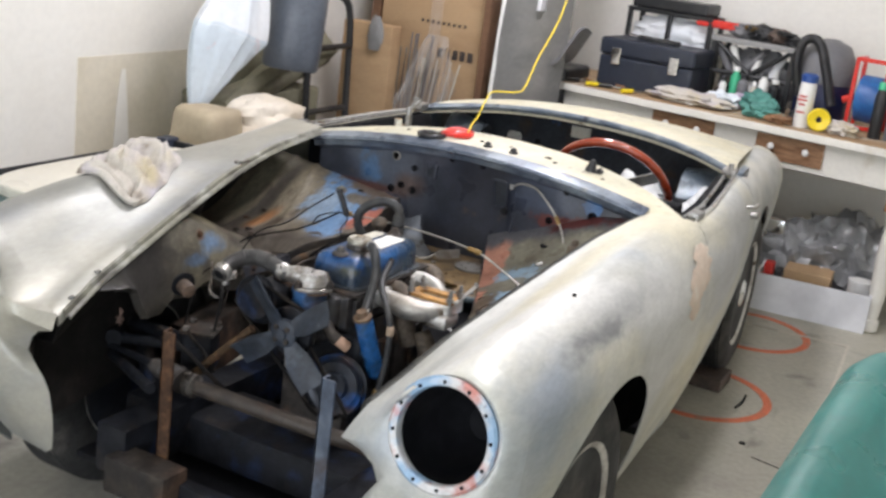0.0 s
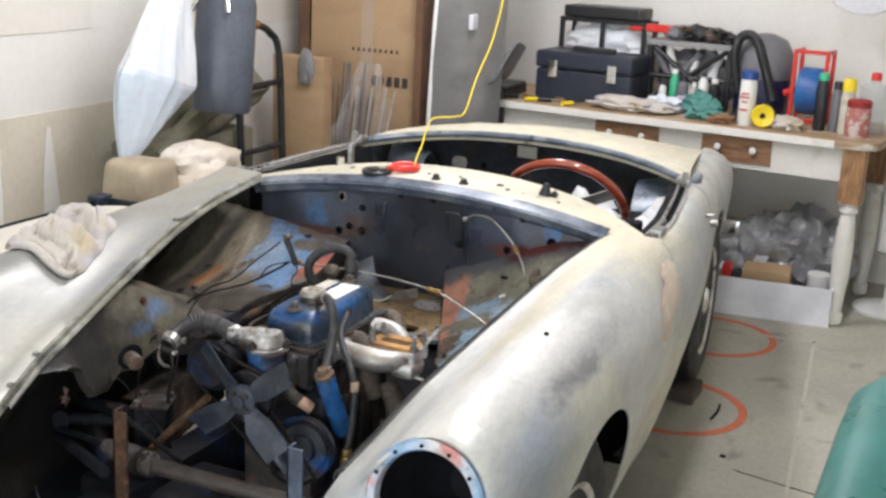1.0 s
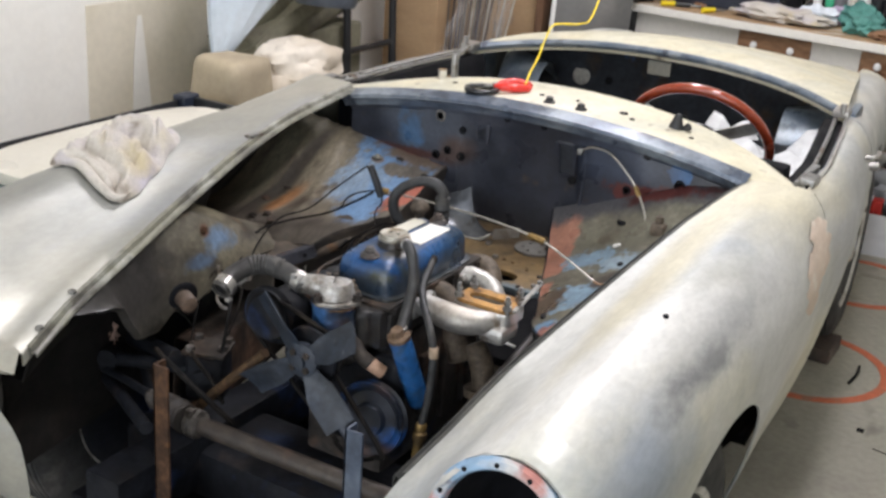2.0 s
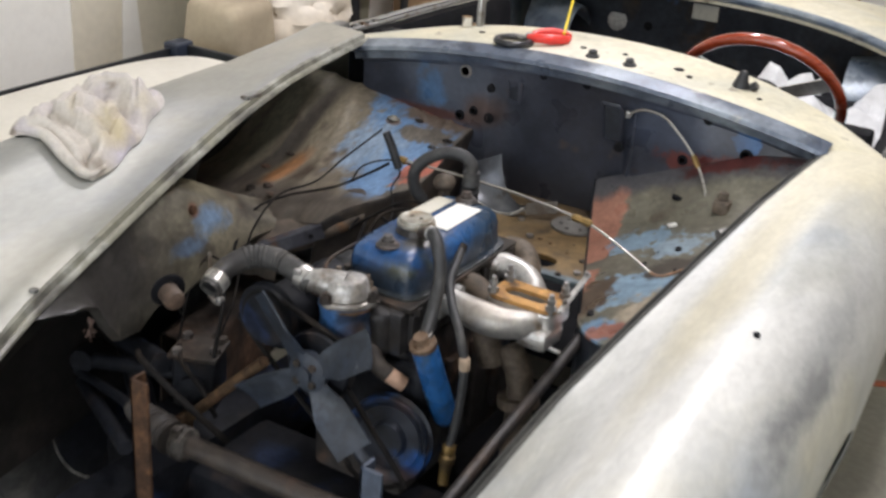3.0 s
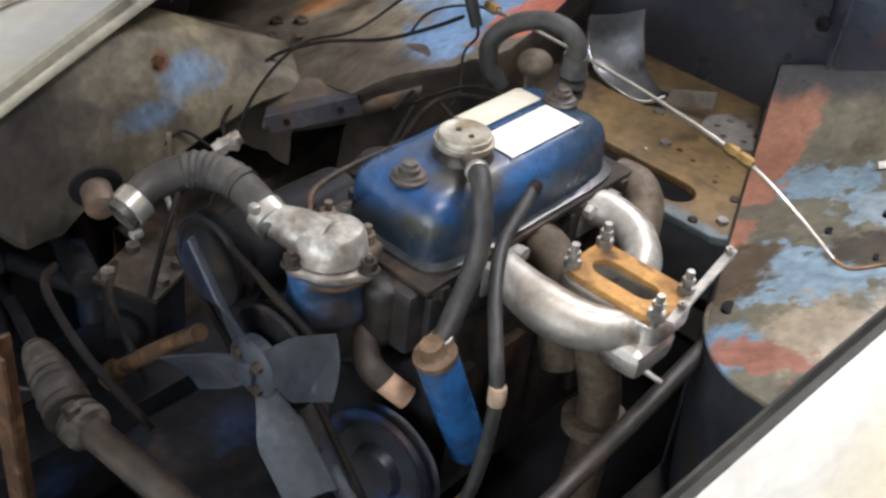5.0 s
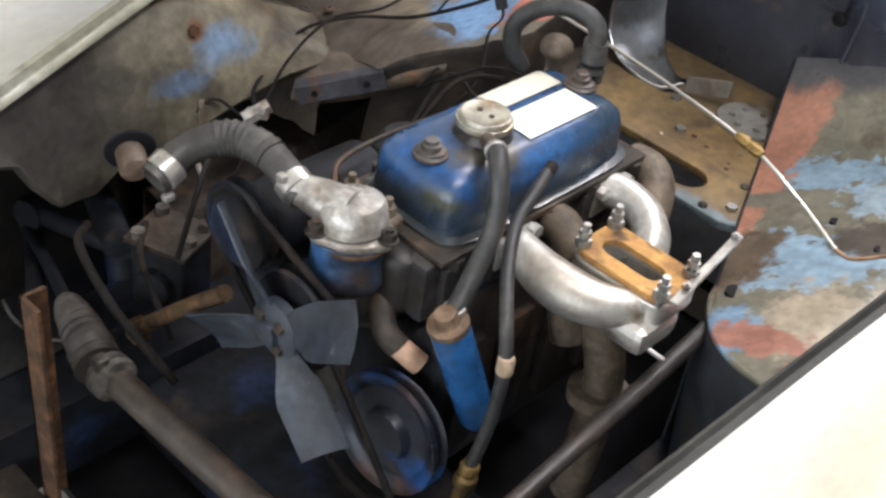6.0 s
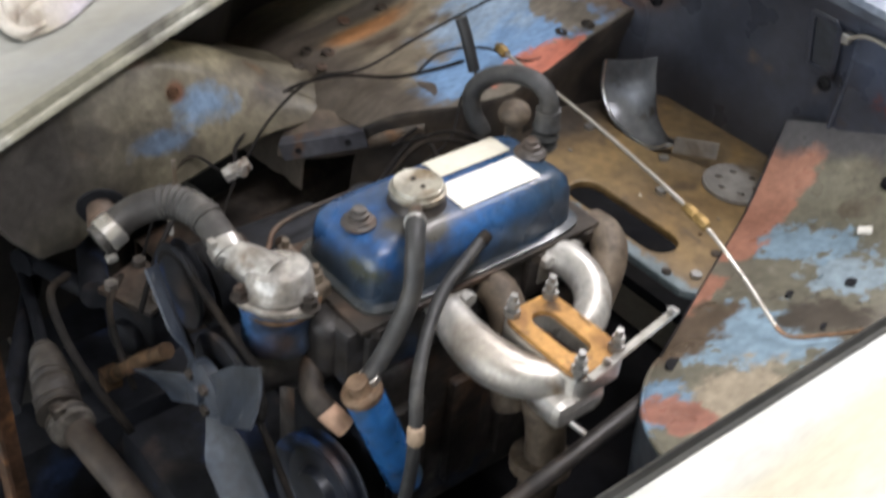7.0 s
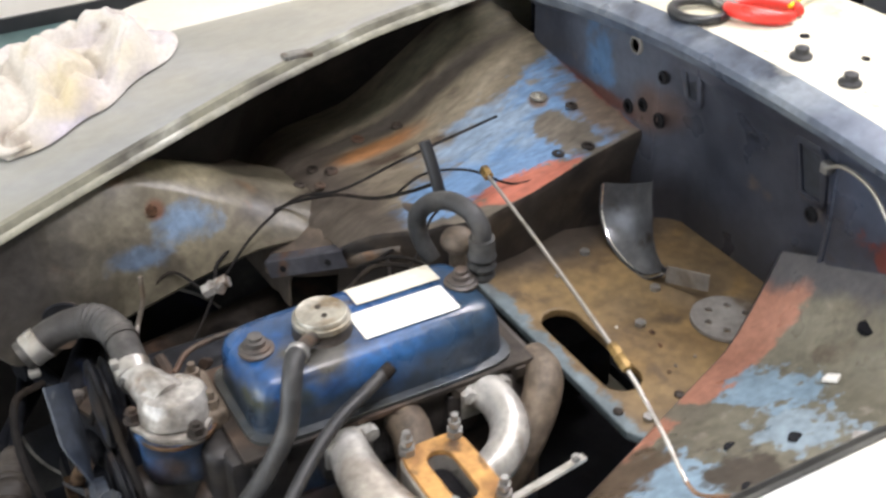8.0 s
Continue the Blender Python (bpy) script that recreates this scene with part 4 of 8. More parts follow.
def build_flank(s):
    ys = [0.0135 + 0.7515 * k / 14 for k in range(15)]
    door = add("door", sheet([[(s * x, y, z) for x, z in flank_section(y)] for y in ys], 0.004), "primer", car, "bare metal car door without window glass")
    # slot for the window, trims and handle
    bm = tube([(s * (flank_row(y)[0] - 0.004), y, flank_row(y)[1] + 0.004) for y in (0.03, 0.25, 0.5, 0.75)], 0.006, 8)
    add("trim_strip", bm, "chrome", door, "thin bright metal trim strip")
    bm = tube([(s * (flank_row(y)[0] - 0.030), y, flank_row(y)[1] + 0.003) for y in (0.03, 0.25, 0.5, 0.75)], 0.005, 8)
    add("inner_trim", bm, "steel", door)
    bm = sheet([[(s * (flank_row(y)[0] - d), y, flank_row(y)[1] - h) for d, h in ((0.012, 0.01), (0.03, 0.012), (0.055, 0.004), (0.065, 0.03), (0.07, 0.30), (0.07, 0.5))] for y in (0.03, 0.25, 0.5, 0.74)], 0.003)
    add("door_lining", bm, "black_trim", door, "black inner door shell")
    bm = tube([(s * 0.618, 0.585, 0.735), (s * 0.640, 0.590, 0.738), (s * 0.643, 0.625, 0.737), (s * 0.640, 0.660, 0.734)], 0.0055, 10)
    lathe([(0.010, -0.012), (0.010, 0.010), (0.006, 0.013), (0.001, 0.013)], (s * 0.636, 0.655, 0.700), (s, 0, 0.15), 14, bm=bm)
    add("door_handle", bm, "clip_metal", door, "small chrome door handle and lock")
    bm = box((s * 0.53 - 0.02, 0.70, 0.790), (s * 0.53 + 0.02, 0.76, 0.806), 0.004)
    cyl((s * 0.535, 0.705, 0.80), (s * 0.535, 0.705, 0.825), 0.008, bm=bm)
    add("striker", bm, "clip_metal", door, "chrome catch at the door's rear end")
    bm = box((s * 0.585 - 0.014, 0.03, 0.795), (s * 0.585 + 0.014, 0.085, 0.812), 0.003)
    for k in range(4):
        box((s * 0.568 - 0.006, 0.10 + k * 0.022, 0.796), (s * 0.568 + 0.006, 0.112 + k * 0.022, 0.806), 0.001, bm=bm)
    add("quarterlight_foot", bm, "steel", door)
    ys = sorted({0.775 + 1.195 * k / 40 for k in range(41)} | {AXLE_R - 0.315 * math.cos(math.pi * k / 16) for k in range(17)})
    add("rear_wing", sheet([[(s * x, y, z) for x, z in flank_section(y)] for y in ys], 0.004), "primer", car)
    return door


door_left, door_right = build_flank(-1), build_flank(1)

# filler smears on the flank in front of the door
for pts, r in ([(0.63, -0.055, 0.765), (0.65, -0.052, 0.72), (0.656, -0.048, 0.655)], 0.040), ([(0.655, -0.125, 0.725), (0.660, -0.12, 0.66), (0.655, -0.11, 0.60)], 0.030):
    bm = bmesh.new()
    line = smooth_line(pts, 8)
    rows = []
    for i, q in enumerate(line):
        xi, zi, xc, zc, xo, zo = lerp_table(WING, q.y)
        w = r * (0.5 + math.sin(math.pi * i / (len(line) - 1)) ** 0.5 * (1 + 0.35 * math.sin(5 * i)))
        row = []
        for k in range(5):
            y = q.y + w * (k / 2 - 1)
            d = max(0, (zo - q.z) / (zo - 0.2))
            if q.z > zo:
                x = xc + (xo - xc) * math.sqrt(max(0, 1 - ((q.z - zo) / (zc - zo)) ** 2))
            else:
                x = xo - 0.085 * d ** 1.8
            row.append((x + (0.0052 if 0 < k < 4 else 0.0032), y, q.z))
        rows.append(row)
    add("filler_smear", sheet(rows), "filler_pink", wing_right, "pinkish body filler smeared on the wing")


# scuttle between engine bay and cockpit
def lip_z(x):
    return 0.850 - 0.055 * min(1.3, (x / 0.482) ** 2)


def scuttle_rows():
    rows = []
    for k in range(29):
        x = -0.60 + 1.20 * k / 28
        a = abs(x) / 0.60
        yf = -0.028 + 0.02 * a * a if abs(x) < 0.484 else 0.012
        yb = 0.215 - 0.19 * a ** 3.2
        yb = max(yb, yf + 0.02)
        z = lip_z(x)
        rows.append([(x, yf, z), (x, yf + (yb - yf) * 0.12, z + 0.009), (x, yf + (yb - yf) * 0.4, z + 0.012), (x, yf + (yb - yf) * 0.75, z + 0.012), (x, yb - 0.004, z + 0.008), (x, yb, z - 0.002), (x, yb + 0.003, z - 0.02)])
    return rows


scuttle = add("scuttle", sheet(scuttle_rows(), 0.003), "primer_cream", car, "cream primed scuttle panel with screw holes")
rows = []
for k in range(29):
    x = -0.484 + 0.968 * k / 28
    yf = -0.028 + 0.02 * (abs(x) / 0.6) ** 2
    z = lip_z(x)
    rows.append([(x, yf + 0.020, z + 0.0125), (x, yf + 0.004, z + 0.009), (x, yf - 0.014, z + 0.002), (x, yf - 0.016, z - 0.006), (x, yf - 0.004, z - 0.012), (x, yf + 0.002, z - 0.026)])
add("bay_lip", sheet(rows, 0.002), "scuttle_lip", scuttle, "worn blue-grey lip along the scuttle's front edge")
for x, y, r in ((-0.02, 0.075, 0.006), (0.018, 0.034, 0.009), (0.093, 0.034, 0.008), (0.06, 0.09, 0.005), (0.17, 0.085, 0.010), (0.20, 0.06, 0.006), (0.33, 0.07, 0.005), (-0.25, 0.09, 0.006)):
    z = lip_z(x) + 0.011
    add("screw_hole", cyl((x, y, z - 0.006), (x, y, z + 0.0025), r, seg=12), "black_trim", scuttle)
for x, y in ((0.018, 0.034), (0.093, 0.034)):
    z = lip_z(x) + 0.010
    bm = lathe([(0.013, 0), (0.013, 0.003), (0.008, 0.006), (0.008, 0.012), (0.004, 0.014), (0.001, 0.014)], (x, y, z), (0, 0, 1), 16)
    add("grommet", bm, "rubber", scuttle, "black rubber grommet")
bm = lathe([(0.016, 0), (0.016, 0.006), (0.012, 0.016), (0.008, 0.030), (0.004, 0.034), (0.001, 0.034)], (0.284, 0.100, lip_z(0.284) + 0.009), (0.1, 0, 1), 18)
cyl((0.300, 0.105, lip_z(0.30) + 0.012), (0.312, 0.105, lip_z(0.30) + 0.022), 0.008, bm=bm)
add("wiper_spindle", bm, "black_plastic", scuttle, "black wiper spindle cap")

# firewall
bm = bmesh.new()
rows = []
for k in range(61):
    x = -0.47 + 0.94 * k / 60
    d = 0.0
    if -0.17 < x < 0.13:
        d = 0.030 * min(1, (x + 0.17) / 0.02, (0.13 - x) / 0.02)
    top = lip_z(x) - 0.022
    rows.append([(x, -0.012, top), (x, 0.0, top - 0.012), (x, 0.0, 0.800), (x, d * 0.35, 0.785), (x, d, 0.70), (x, d, 0.60), (x, d, 0.50)])
firewall = add("firewall", sheet(rows, 0.003), "bulkhead", car, "dark blue-black bulkhead with chipped old paint", angle=50)
for x, z, r in ((-0.228, 0.791, 0.009), (-0.17, 0.768, 0.004), (-0.235, 0.70, 0.006), (-0.205, 0.715, 0.005), (-0.17, 0.707, 0.006), (0.106, 0.712, 0.005), (0.268, 0.80, 0.004), (0.232, 0.718, 0.005), (0.345, 0.752, 0.008), (-0.06, 0.815, 0.003), (0.03, 0.815, 0.003)):
    bm = lathe([(r + 0.005, 0), (r + 0.004, 0.003), (r, 0.004), (r, 0.001), (0.001, 0.001)], (x, -0.002, z), (0, -1, 0), 16)
    add("grommet_hole", bm, ["steel_dull" if r > 0.008 else "black_trim"], firewall)
for xa, xb, za, zb in ((0.060, 0.104, 0.706, 0.792), (-0.142, -0.108, 0.742, 0.800)):
    bm = plate([(xa, za + 0.008), (xa + 0.010, za), (xb - 0.006, za), (xb, za + 0.010), (xb + 0.004, zb - 0.014), (xb - 0.008, zb), (xa + 0.004, zb), (xa - 0.004, zb - 0.008)], 0.0, 0.0065, 0.002, holes=[[(xa + 0.007, za + 0.010), (xb - 0.009, za + 0.010), (xb - 0.006, zb - 0.012), (xa + 0.006, zb - 0.010)]], m=Matrix.Rotation(radians(90), 4, "X"))
    # dark plate paints the shade inside the pocket
    well = plate([(xa + 0.006, za + 0.009), (xb - 0.008, za + 0.009), (xb - 0.005, zb - 0.011), (xa + 0.005, zb - 0.009)], 0.0, 0.0018, m=Matrix.Rotation(radians(90), 4, "X"))
    for v in list(bm.verts) + list(well.verts):
        v.co.y += 0.0085 + max(0.0, 0.785 - v.co.z) * 0.229
    pocket = add("pressed_pocket", bm, "bulkhead", firewall, "raised rim of a pressed pocket")
    add("pocket_shade", well, "bay_dark", pocket)
for x in (-0.178, 0.128):
    bm = tube([(x, 0.0, 0.66), (x + 0.004, 0.0, 0.72), (x + 0.002, 0.0, 0.795)], 0.0035, 10)
    add("seam", bm, "bulkhead", firewall)


# bay floor behind the engine, with its long slot
def slot_points(cx, cy, hx, hy, n=8):
    out = []
    for k in range(n + 1):
        a = -math.pi / 2 + math.pi * k / n
        out.append((cx + hx - hy + hy * math.cos(a), cy + hy * math.sin(a)))
    for k in range(n + 1):
        a = math.pi / 2 + math.pi * k / n
        out.append((cx - hx + hy + hy * math.cos(a), cy + hy * math.sin(a)))
    return out


bm = plate([(-0.235, -0.285), (0.165, -0.285), (0.19, -0.27), (0.10, 0.0), (0.10, 0.05), (-0.17, 0.05), (-0.17, 0.0), (-0.225, -0.20)], 0.548, 0.560, 0.003, holes=[slot_points(0.027, -0.237, 0.084, 0.024)])
bay_floor = add("bay_floor", bm, "bay_floor", car, "brown rusty gearbox cover panel with a long slot", smooth=False)
for x, y in ((0.16, -0.252), (-0.14, -0.13), (0.02, -0.16), (-0.03, -0.10)):
    add("floor_bolt", nut((x, y, 0.560), (0, 0, 1), 0.007, 0.005), "steel", bay_floor)
random.seed(5)
for k in range(9):
    x, y, r = random.uniform(-0.15, 0.13), random.uniform(-0.19, -0.03), random.uniform(0.002, 0.0045)
    bm = plate(ring_points(x, y, r, r * random.uniform(0.5, 0.9), 7, 2.0, random.uniform(0, 3)), 0.5605, 0.5615)
    add("paint_chip", bm, ("label_cream", "rusty_bar", "steel_dull")[k % 3], bay_floor, smooth=False)
for x, y in ((0.135, -0.275), (-0.16, -0.274), (-0.205, -0.24), (0.145, -0.20), (0.115, -0.09)):
    bm = lathe([(0.006, 0), (0.0058, 0.002), (0.004, 0.0035), (0.001, 0.004)], (x, y, 0.5603), (0, 0, 1), 10)
    add("screw_head", bm, "dirty_iron", bay_floor)


def xe(y):
    return 0.068 - 0.42 * y


def right_z(x, y):
    return 0.566 + 0.43 * (x - xe(y)) - 0.25 * max(0, x - 0.36) + 0.072 * max(0.0, 1 + min(0, y) / 0.12) ** 1.6


def right_at(u, v):
    """A point of the right footwell top: u from its inner edge outwards, v from the bulkhead to its rounded front."""
    yi = -0.40 * v
    x = xe(yi) + (0.485 - xe(yi)) * u
    y = yi - 0.155 * v ** 1.5 * (0.5 * u ** 0.5 + 0.5 * (1 - (1 - u) ** 4)) + 0.004
    return x, y, right_z(x, y if v < 0.5 else yi + (y - yi) * 0.8)


footwell_right = add("footwell_top", sheet([[right_at(k / 19, j / 27) for j in range(28)] for k in range(20)], 0.003), "panel_right", car, "sloping footwell panel with peeling orange, grey and blue paint")
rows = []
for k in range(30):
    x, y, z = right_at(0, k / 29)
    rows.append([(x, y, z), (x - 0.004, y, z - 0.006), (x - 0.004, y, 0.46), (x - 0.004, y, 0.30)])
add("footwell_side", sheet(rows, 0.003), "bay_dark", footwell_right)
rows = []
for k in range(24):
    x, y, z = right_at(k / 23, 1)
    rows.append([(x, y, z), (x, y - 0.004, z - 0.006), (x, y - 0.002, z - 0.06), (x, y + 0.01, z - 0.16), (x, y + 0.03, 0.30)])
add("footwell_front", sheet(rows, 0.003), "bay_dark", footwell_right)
bm = tube([(lambda q: (q[0], q[1], q[2] - 0.002))(right_at((k / 23) ** 1.5, 1)) for k in range(24)], 0.0035, 8, 1)
add("folded_edge", bm, "panel_right", footwell_right)
for x, y, r in ((0.279, -0.248, 0.0075), (0.318, -0.205, 0.008), (0.345, -0.286, 0.007), (0.26, -0.40, 0.012), (0.25, -0.05, 0.011)):
    add("panel_hole", cyl((x, y, right_z(x, y) - 0.004), (x, y, right_z(x, y) + 0.0015), r, seg=14), "black_trim", footwell_right)
q = Vector((0.268, -0.11, right_z(0.268, -0.11)))
bm = box((-0.008, -0.008, 0), (0.008, 0.008, 0.004), 0.001)
bmesh.ops.transform(bm, matrix=Matrix.Translation(q) @ Matrix.Rotation(radians(-23), 4, "Y") @ Matrix.Rotation(radians(25), 4, "Z"), verts=bm.verts)
add("paper_tag", bm, "label_white", footwell_right, "small white square of paper")


# left side of the bay
LEFT_EDGE = [(-0.42, -0.268), (-0.37, -0.218), (-0.32, -0.176), (-0.27, -0.156), (-0.20, -0.166), (-0.10, -0.190), (0.0, -0.205)]


def left_z(x, y):
    t = max(0.0, min(1.0, (y + 0.26) / 0.22))
    rise = max(0.0, min(1.15, (-0.215 - x) / 0.33)) * (0.018 + 0.085 * t * t * (3 - 2 * t))
    return 0.664 + 0.18 * (x + 0.215) + 0.14 * (y + 0.094) + rise


def left_at(u, v):
    """A point of the left footwell top: u from its inner edge outwards, v from the bulkhead forwards."""
    y = -0.42 * v
    xi = lerp_table(LEFT_EDGE, y)[0]
    x = xi + (-0.690 - xi) * u
    z = left_z(x, y)
    z += 0.006 * math.exp(-((x + 0.545 + 0.12 * y) / 0.010) ** 2) + 0.005 * math.exp(-((x + 0.475 + 0.30 * y) / 0.008) ** 2) + 0.005 * math.exp(-((x + 0.255 + 0.25 * y) / 0.007) ** 2)
    z += 0.0022 * noise.noise((x * 14, y * 9, 3.0))
    e = max(0.0, (v - 0.86) / 0.14)
    return x, y, z - 0.022 * e * e


footwell_left = add("footwell_top", sheet([[left_at(j / 60, k / 33) for j in range(61)] for k in range(34)], 0.003), "panel_left", car, "rust-brown footwell panel with chipped blue and red paint", angle=60)
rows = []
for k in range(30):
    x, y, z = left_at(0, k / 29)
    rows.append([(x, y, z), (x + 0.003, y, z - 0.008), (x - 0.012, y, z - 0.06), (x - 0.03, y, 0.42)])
# side wall takes a darker brown than the footwell top
add("footwell_side", sheet(rows, 0.003), "footwell_dark", footwell_left, "near-black brown mottled side of the footwell")
rows = []
for k in range(20):
    x, y, z = left_at(0.10 + 0.90 * k / 19, 1)
    rows.append([(x, y, z), (x, y - 0.012, z - 0.010), (x - 0.008, y - 0.040, z - 0.034), (x - 0.012, y - 0.052, z - 0.060), (x - 0.012, y - 0.054, z - 0.10)])
add("footwell_front", sheet(rows, 0.003), "panel_left", footwell_left)
for x, y, r in ((-0.482, -0.228, 0.006), (-0.496, -0.285, 0.007), (-0.433, -0.355, 0.007), (-0.46, -0.373, 0.006), (-0.43, -0.405, 0.006), (-0.405, -0.385, 0.005), (-0.225, -0.12, 0.006), (-0.30, -0.05, 0.006), (-0.215, -0.08, 0.007)):
    bm = lathe([(r + 0.003, 0), (r + 0.002, 0.0025), (r * 0.6, 0.003), (r * 0.5, 0.001), (0.001, 0.001)], (x, y, left_z(x, y) + 0.003), (0.1, 0.1, 1), 12)
    add("panel_bolt", bm, "dirty_iron", footwell_left)
bm = lathe([(0.011, 0), (0.012, 0.003), (0.006, 0.004), (0.005, 0.008), (0.001, 0.009)], (-0.345, -0.075, left_z(-0.345, -0.075) + 0.002), (0.1, 0.1, 1), 16)
add("panel_plug", bm, "cap_metal", footwell_left)

# wheel-arch boxes beside the engine
ARCH_LINE = [(-1.04, 0.605, 0.622), (-0.96, 0.598, 0.640), (-0.915, 0.585, 0.650), (-0.88, 0.545, 0.658), (-0.835, 0.508, 0.666), (-0.775, 0.505, 0.678), (-0.735, 0.533, 0.686), (-0.69, 0.526, 0.693), (-0.64, 0.540, 0.688), (-0.58, 0.556, 0.660), (-0.50, 0.572, 0.618), (-0.41, 0.568, 0.578)]
for s in (-1,):
    rows = []
    for k in range(56):
        y = -1.0 + 0.59 * k / 55
        zb, zt = lerp_table(ARCH_LINE, y)
        join = max(0.0, min(1.0, (-0.64 - y) / 0.12))
        xi, top = wing_row(s, y)[:2]
        zt = min(zt, top - 0.012)
        fwd = 0.075 * max(0.0, (-0.80 - y) / 0.20)
        xb = 0.345 - 0.02 * max(0.0, (-0.80 - y) / 0.20)
        xt = (0.388 - 0.02 * max(0, (y + 0.6) / 0.2)) * (1 - join) + (xi - 0.004) * join
        rows.append([(s * (xb + 0.02), y + fwd, zb - 0.012), (s * (xb + 0.004), y + fwd, zb - 0.006), (s * xb, y + fwd, zb), (s * (xb + 0.004), y + 0.7 * fwd, zb + 0.25 * (zt - zb)), (s * (xb * 0.5 + xt * 0.5), y + 0.3 * fwd, zb + 0.6 * (zt - zb)),
                     (s * xt, y, zt - 0.004), (s * (xt + 0.006), y + 0.002, zt), (s * (xt + 0.045), y + 0.02, zt + 0.012 * (1 - join)), (s * (xt + 0.09), y + 0.035, zt - 0.004 - 0.03 * join), (s * (xt + 0.15), y + 0.05, zt - 0.02 - 0.08 * join)])
    iw = add("inner_wing", sheet(rows, 0.003), "arch_paint", car, "rust-brown inner wing panel with faded blue paint")
    if s < 0:
        add("panel_bolt", nut((-0.377, -0.622, 0.652), (1, 0, 0.2), 0.007, 0.006), "rusty", iw)
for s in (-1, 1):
    # near-black sheet that paints the shade in the pocket under the wing edge
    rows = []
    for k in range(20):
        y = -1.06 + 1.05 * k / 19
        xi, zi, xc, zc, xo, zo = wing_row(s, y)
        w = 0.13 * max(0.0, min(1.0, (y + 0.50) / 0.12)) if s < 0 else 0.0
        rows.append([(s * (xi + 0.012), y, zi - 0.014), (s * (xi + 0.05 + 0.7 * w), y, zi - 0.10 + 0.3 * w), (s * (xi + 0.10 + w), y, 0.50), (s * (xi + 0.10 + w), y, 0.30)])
    add("wing_liner", sheet(rows, 0.003), "wing_under", car, "underside of the wing, its shade painted near-black")

# boxed frame rail below the left inner wing
rows = []
for k in range(12):
    y = -0.68 + 0.40 * k / 11
    x = -0.355 - 0.21 * (y + 0.638)
    rows.append([(x + 0.030, y, 0.30), (x + 0.032, y, 0.432), (x + 0.028, y, 0.438), (x - 0.045, y, 0.442), (x - 0.055, y, 0.436), (x - 0.06, y, 0.30)])
add("frame_rail", sheet(rows, 0.003), "dirty_iron", car, "grimy brown boxed frame rail")

# rounded shelf and small angle bracket ahead of the left footwell
LIP0, LIP1 = Vector((-0.346, -0.494, 0.541)), Vector((-0.210, -0.362, 0.606))
along = (LIP1 - LIP0).normalized()
back = Vector((-0.53, 0.83, 0.18)).normalized()
rows = []
for i in range(29):
    u = i / 28
    p = LIP0.lerp(LIP1, u)
    k = math.sqrt(max(0.0, 1 - (2 * u - 1) ** 2))
    row = [p + back * (0.03 + 0.02 * k) + Vector((0, 0, -0.020 - 0.030 * k)), p + back * 0.012 + Vector((0, 0, -0.016 - 0.020 * k)), p + Vector((0, 0, -0.010 - 0.008 * k)), p, p + back * 0.004 + Vector((0, 0, 0.003))]
    row += [p + back * 0.085 * (0.55 + 0.45 * k) * t + Vector((0, 0, 0.003 + 0.014 * math.sin(math.pi * 0.6 * t) + 0.002 * noise.noise((u * 5, t * 5, 1.0)))) for t in (0.2, 0.4, 0.6, 0.8, 1.0)]
    rows.append(row)
shelf = add("battery_shelf", sheet(rows, 0.002), "shelf_brown", car, "grimy brown rounded shelf with a folded front lip", angle=60)
turn_m = Matrix.Translation(LIP0.lerp(LIP1, 0.33) + Vector((0.003, -0.004, -0.003))) @ Matrix.Rotation(math.atan2(along.y, along.x), 4, "Z") @ Matrix.Rotation(-math.asin(along.z), 4, "Y")
bm = box((-0.058, -0.0030, -0.012), (0.058, 0.0, 0.012), 0.001)
box((-0.058, -0.0030, 0.0105), (0.058, 0.018, 0.0135), 0.001, bm=bm)
bmesh.ops.transform(bm, matrix=turn_m, verts=bm.verts)
add("angle_bracket", bm, "bracket_blue", shelf, "dark blue angle bracket with two holes", smooth=False)
for dx in (-0.034, 0.034):
    add("bracket_hole", cyl(turn_m @ Vector((dx, -0.0042, 0.0)), turn_m @ Vector((dx, -0.002, 0.0)), 0.0045, seg=12), "black_trim", shelf)

# rear deck round the cockpit, with its blue rim
def rim(k, n=30):
    a = -1 + 2 * k / n
    x = 0.535 * a
    y = 0.94 - 0.17 * abs(a) ** 3
    z = 0.826 - 0.042 * a * a
    return x, y, z


rows = []
for k in range(31):
    x, y, z = rim(k)
    row = [(x, y, z - 0.02), (x, y, z)]
    for j in range(1, 9):
        t = j / 8
        yy = y + (1.97 - y) * t
        row.append((x * (1 - 0.2 * t), yy, z + 0.012 * math.sin(math.pi * min(1, t * 3)) - (z - 0.67) * t ** 2))
    rows.append(row)
deck = add("rear_deck", sheet(rows, 0.004), "primer_cream", car, "cream primed rear deck")
bm = tube([rim(k) for k in range(31)], 0.011, 8, 1)
add("cockpit_rim", bm, "lip_blue", deck, "worn blue-grey cockpit rim")
bm = sheet([[(x * w, 1.972 - 0.02 * abs(x) - (0.05 if z < 0.4 else 0), z) for x in (-0.45, -0.2, 0, 0.2, 0.45)] for z, w in ((0.68, 0.8), (0.55, 1.1), (0.40, 1.15), (0.22, 1.0))], 0.004)
add("tail_panel", bm, "primer", car)
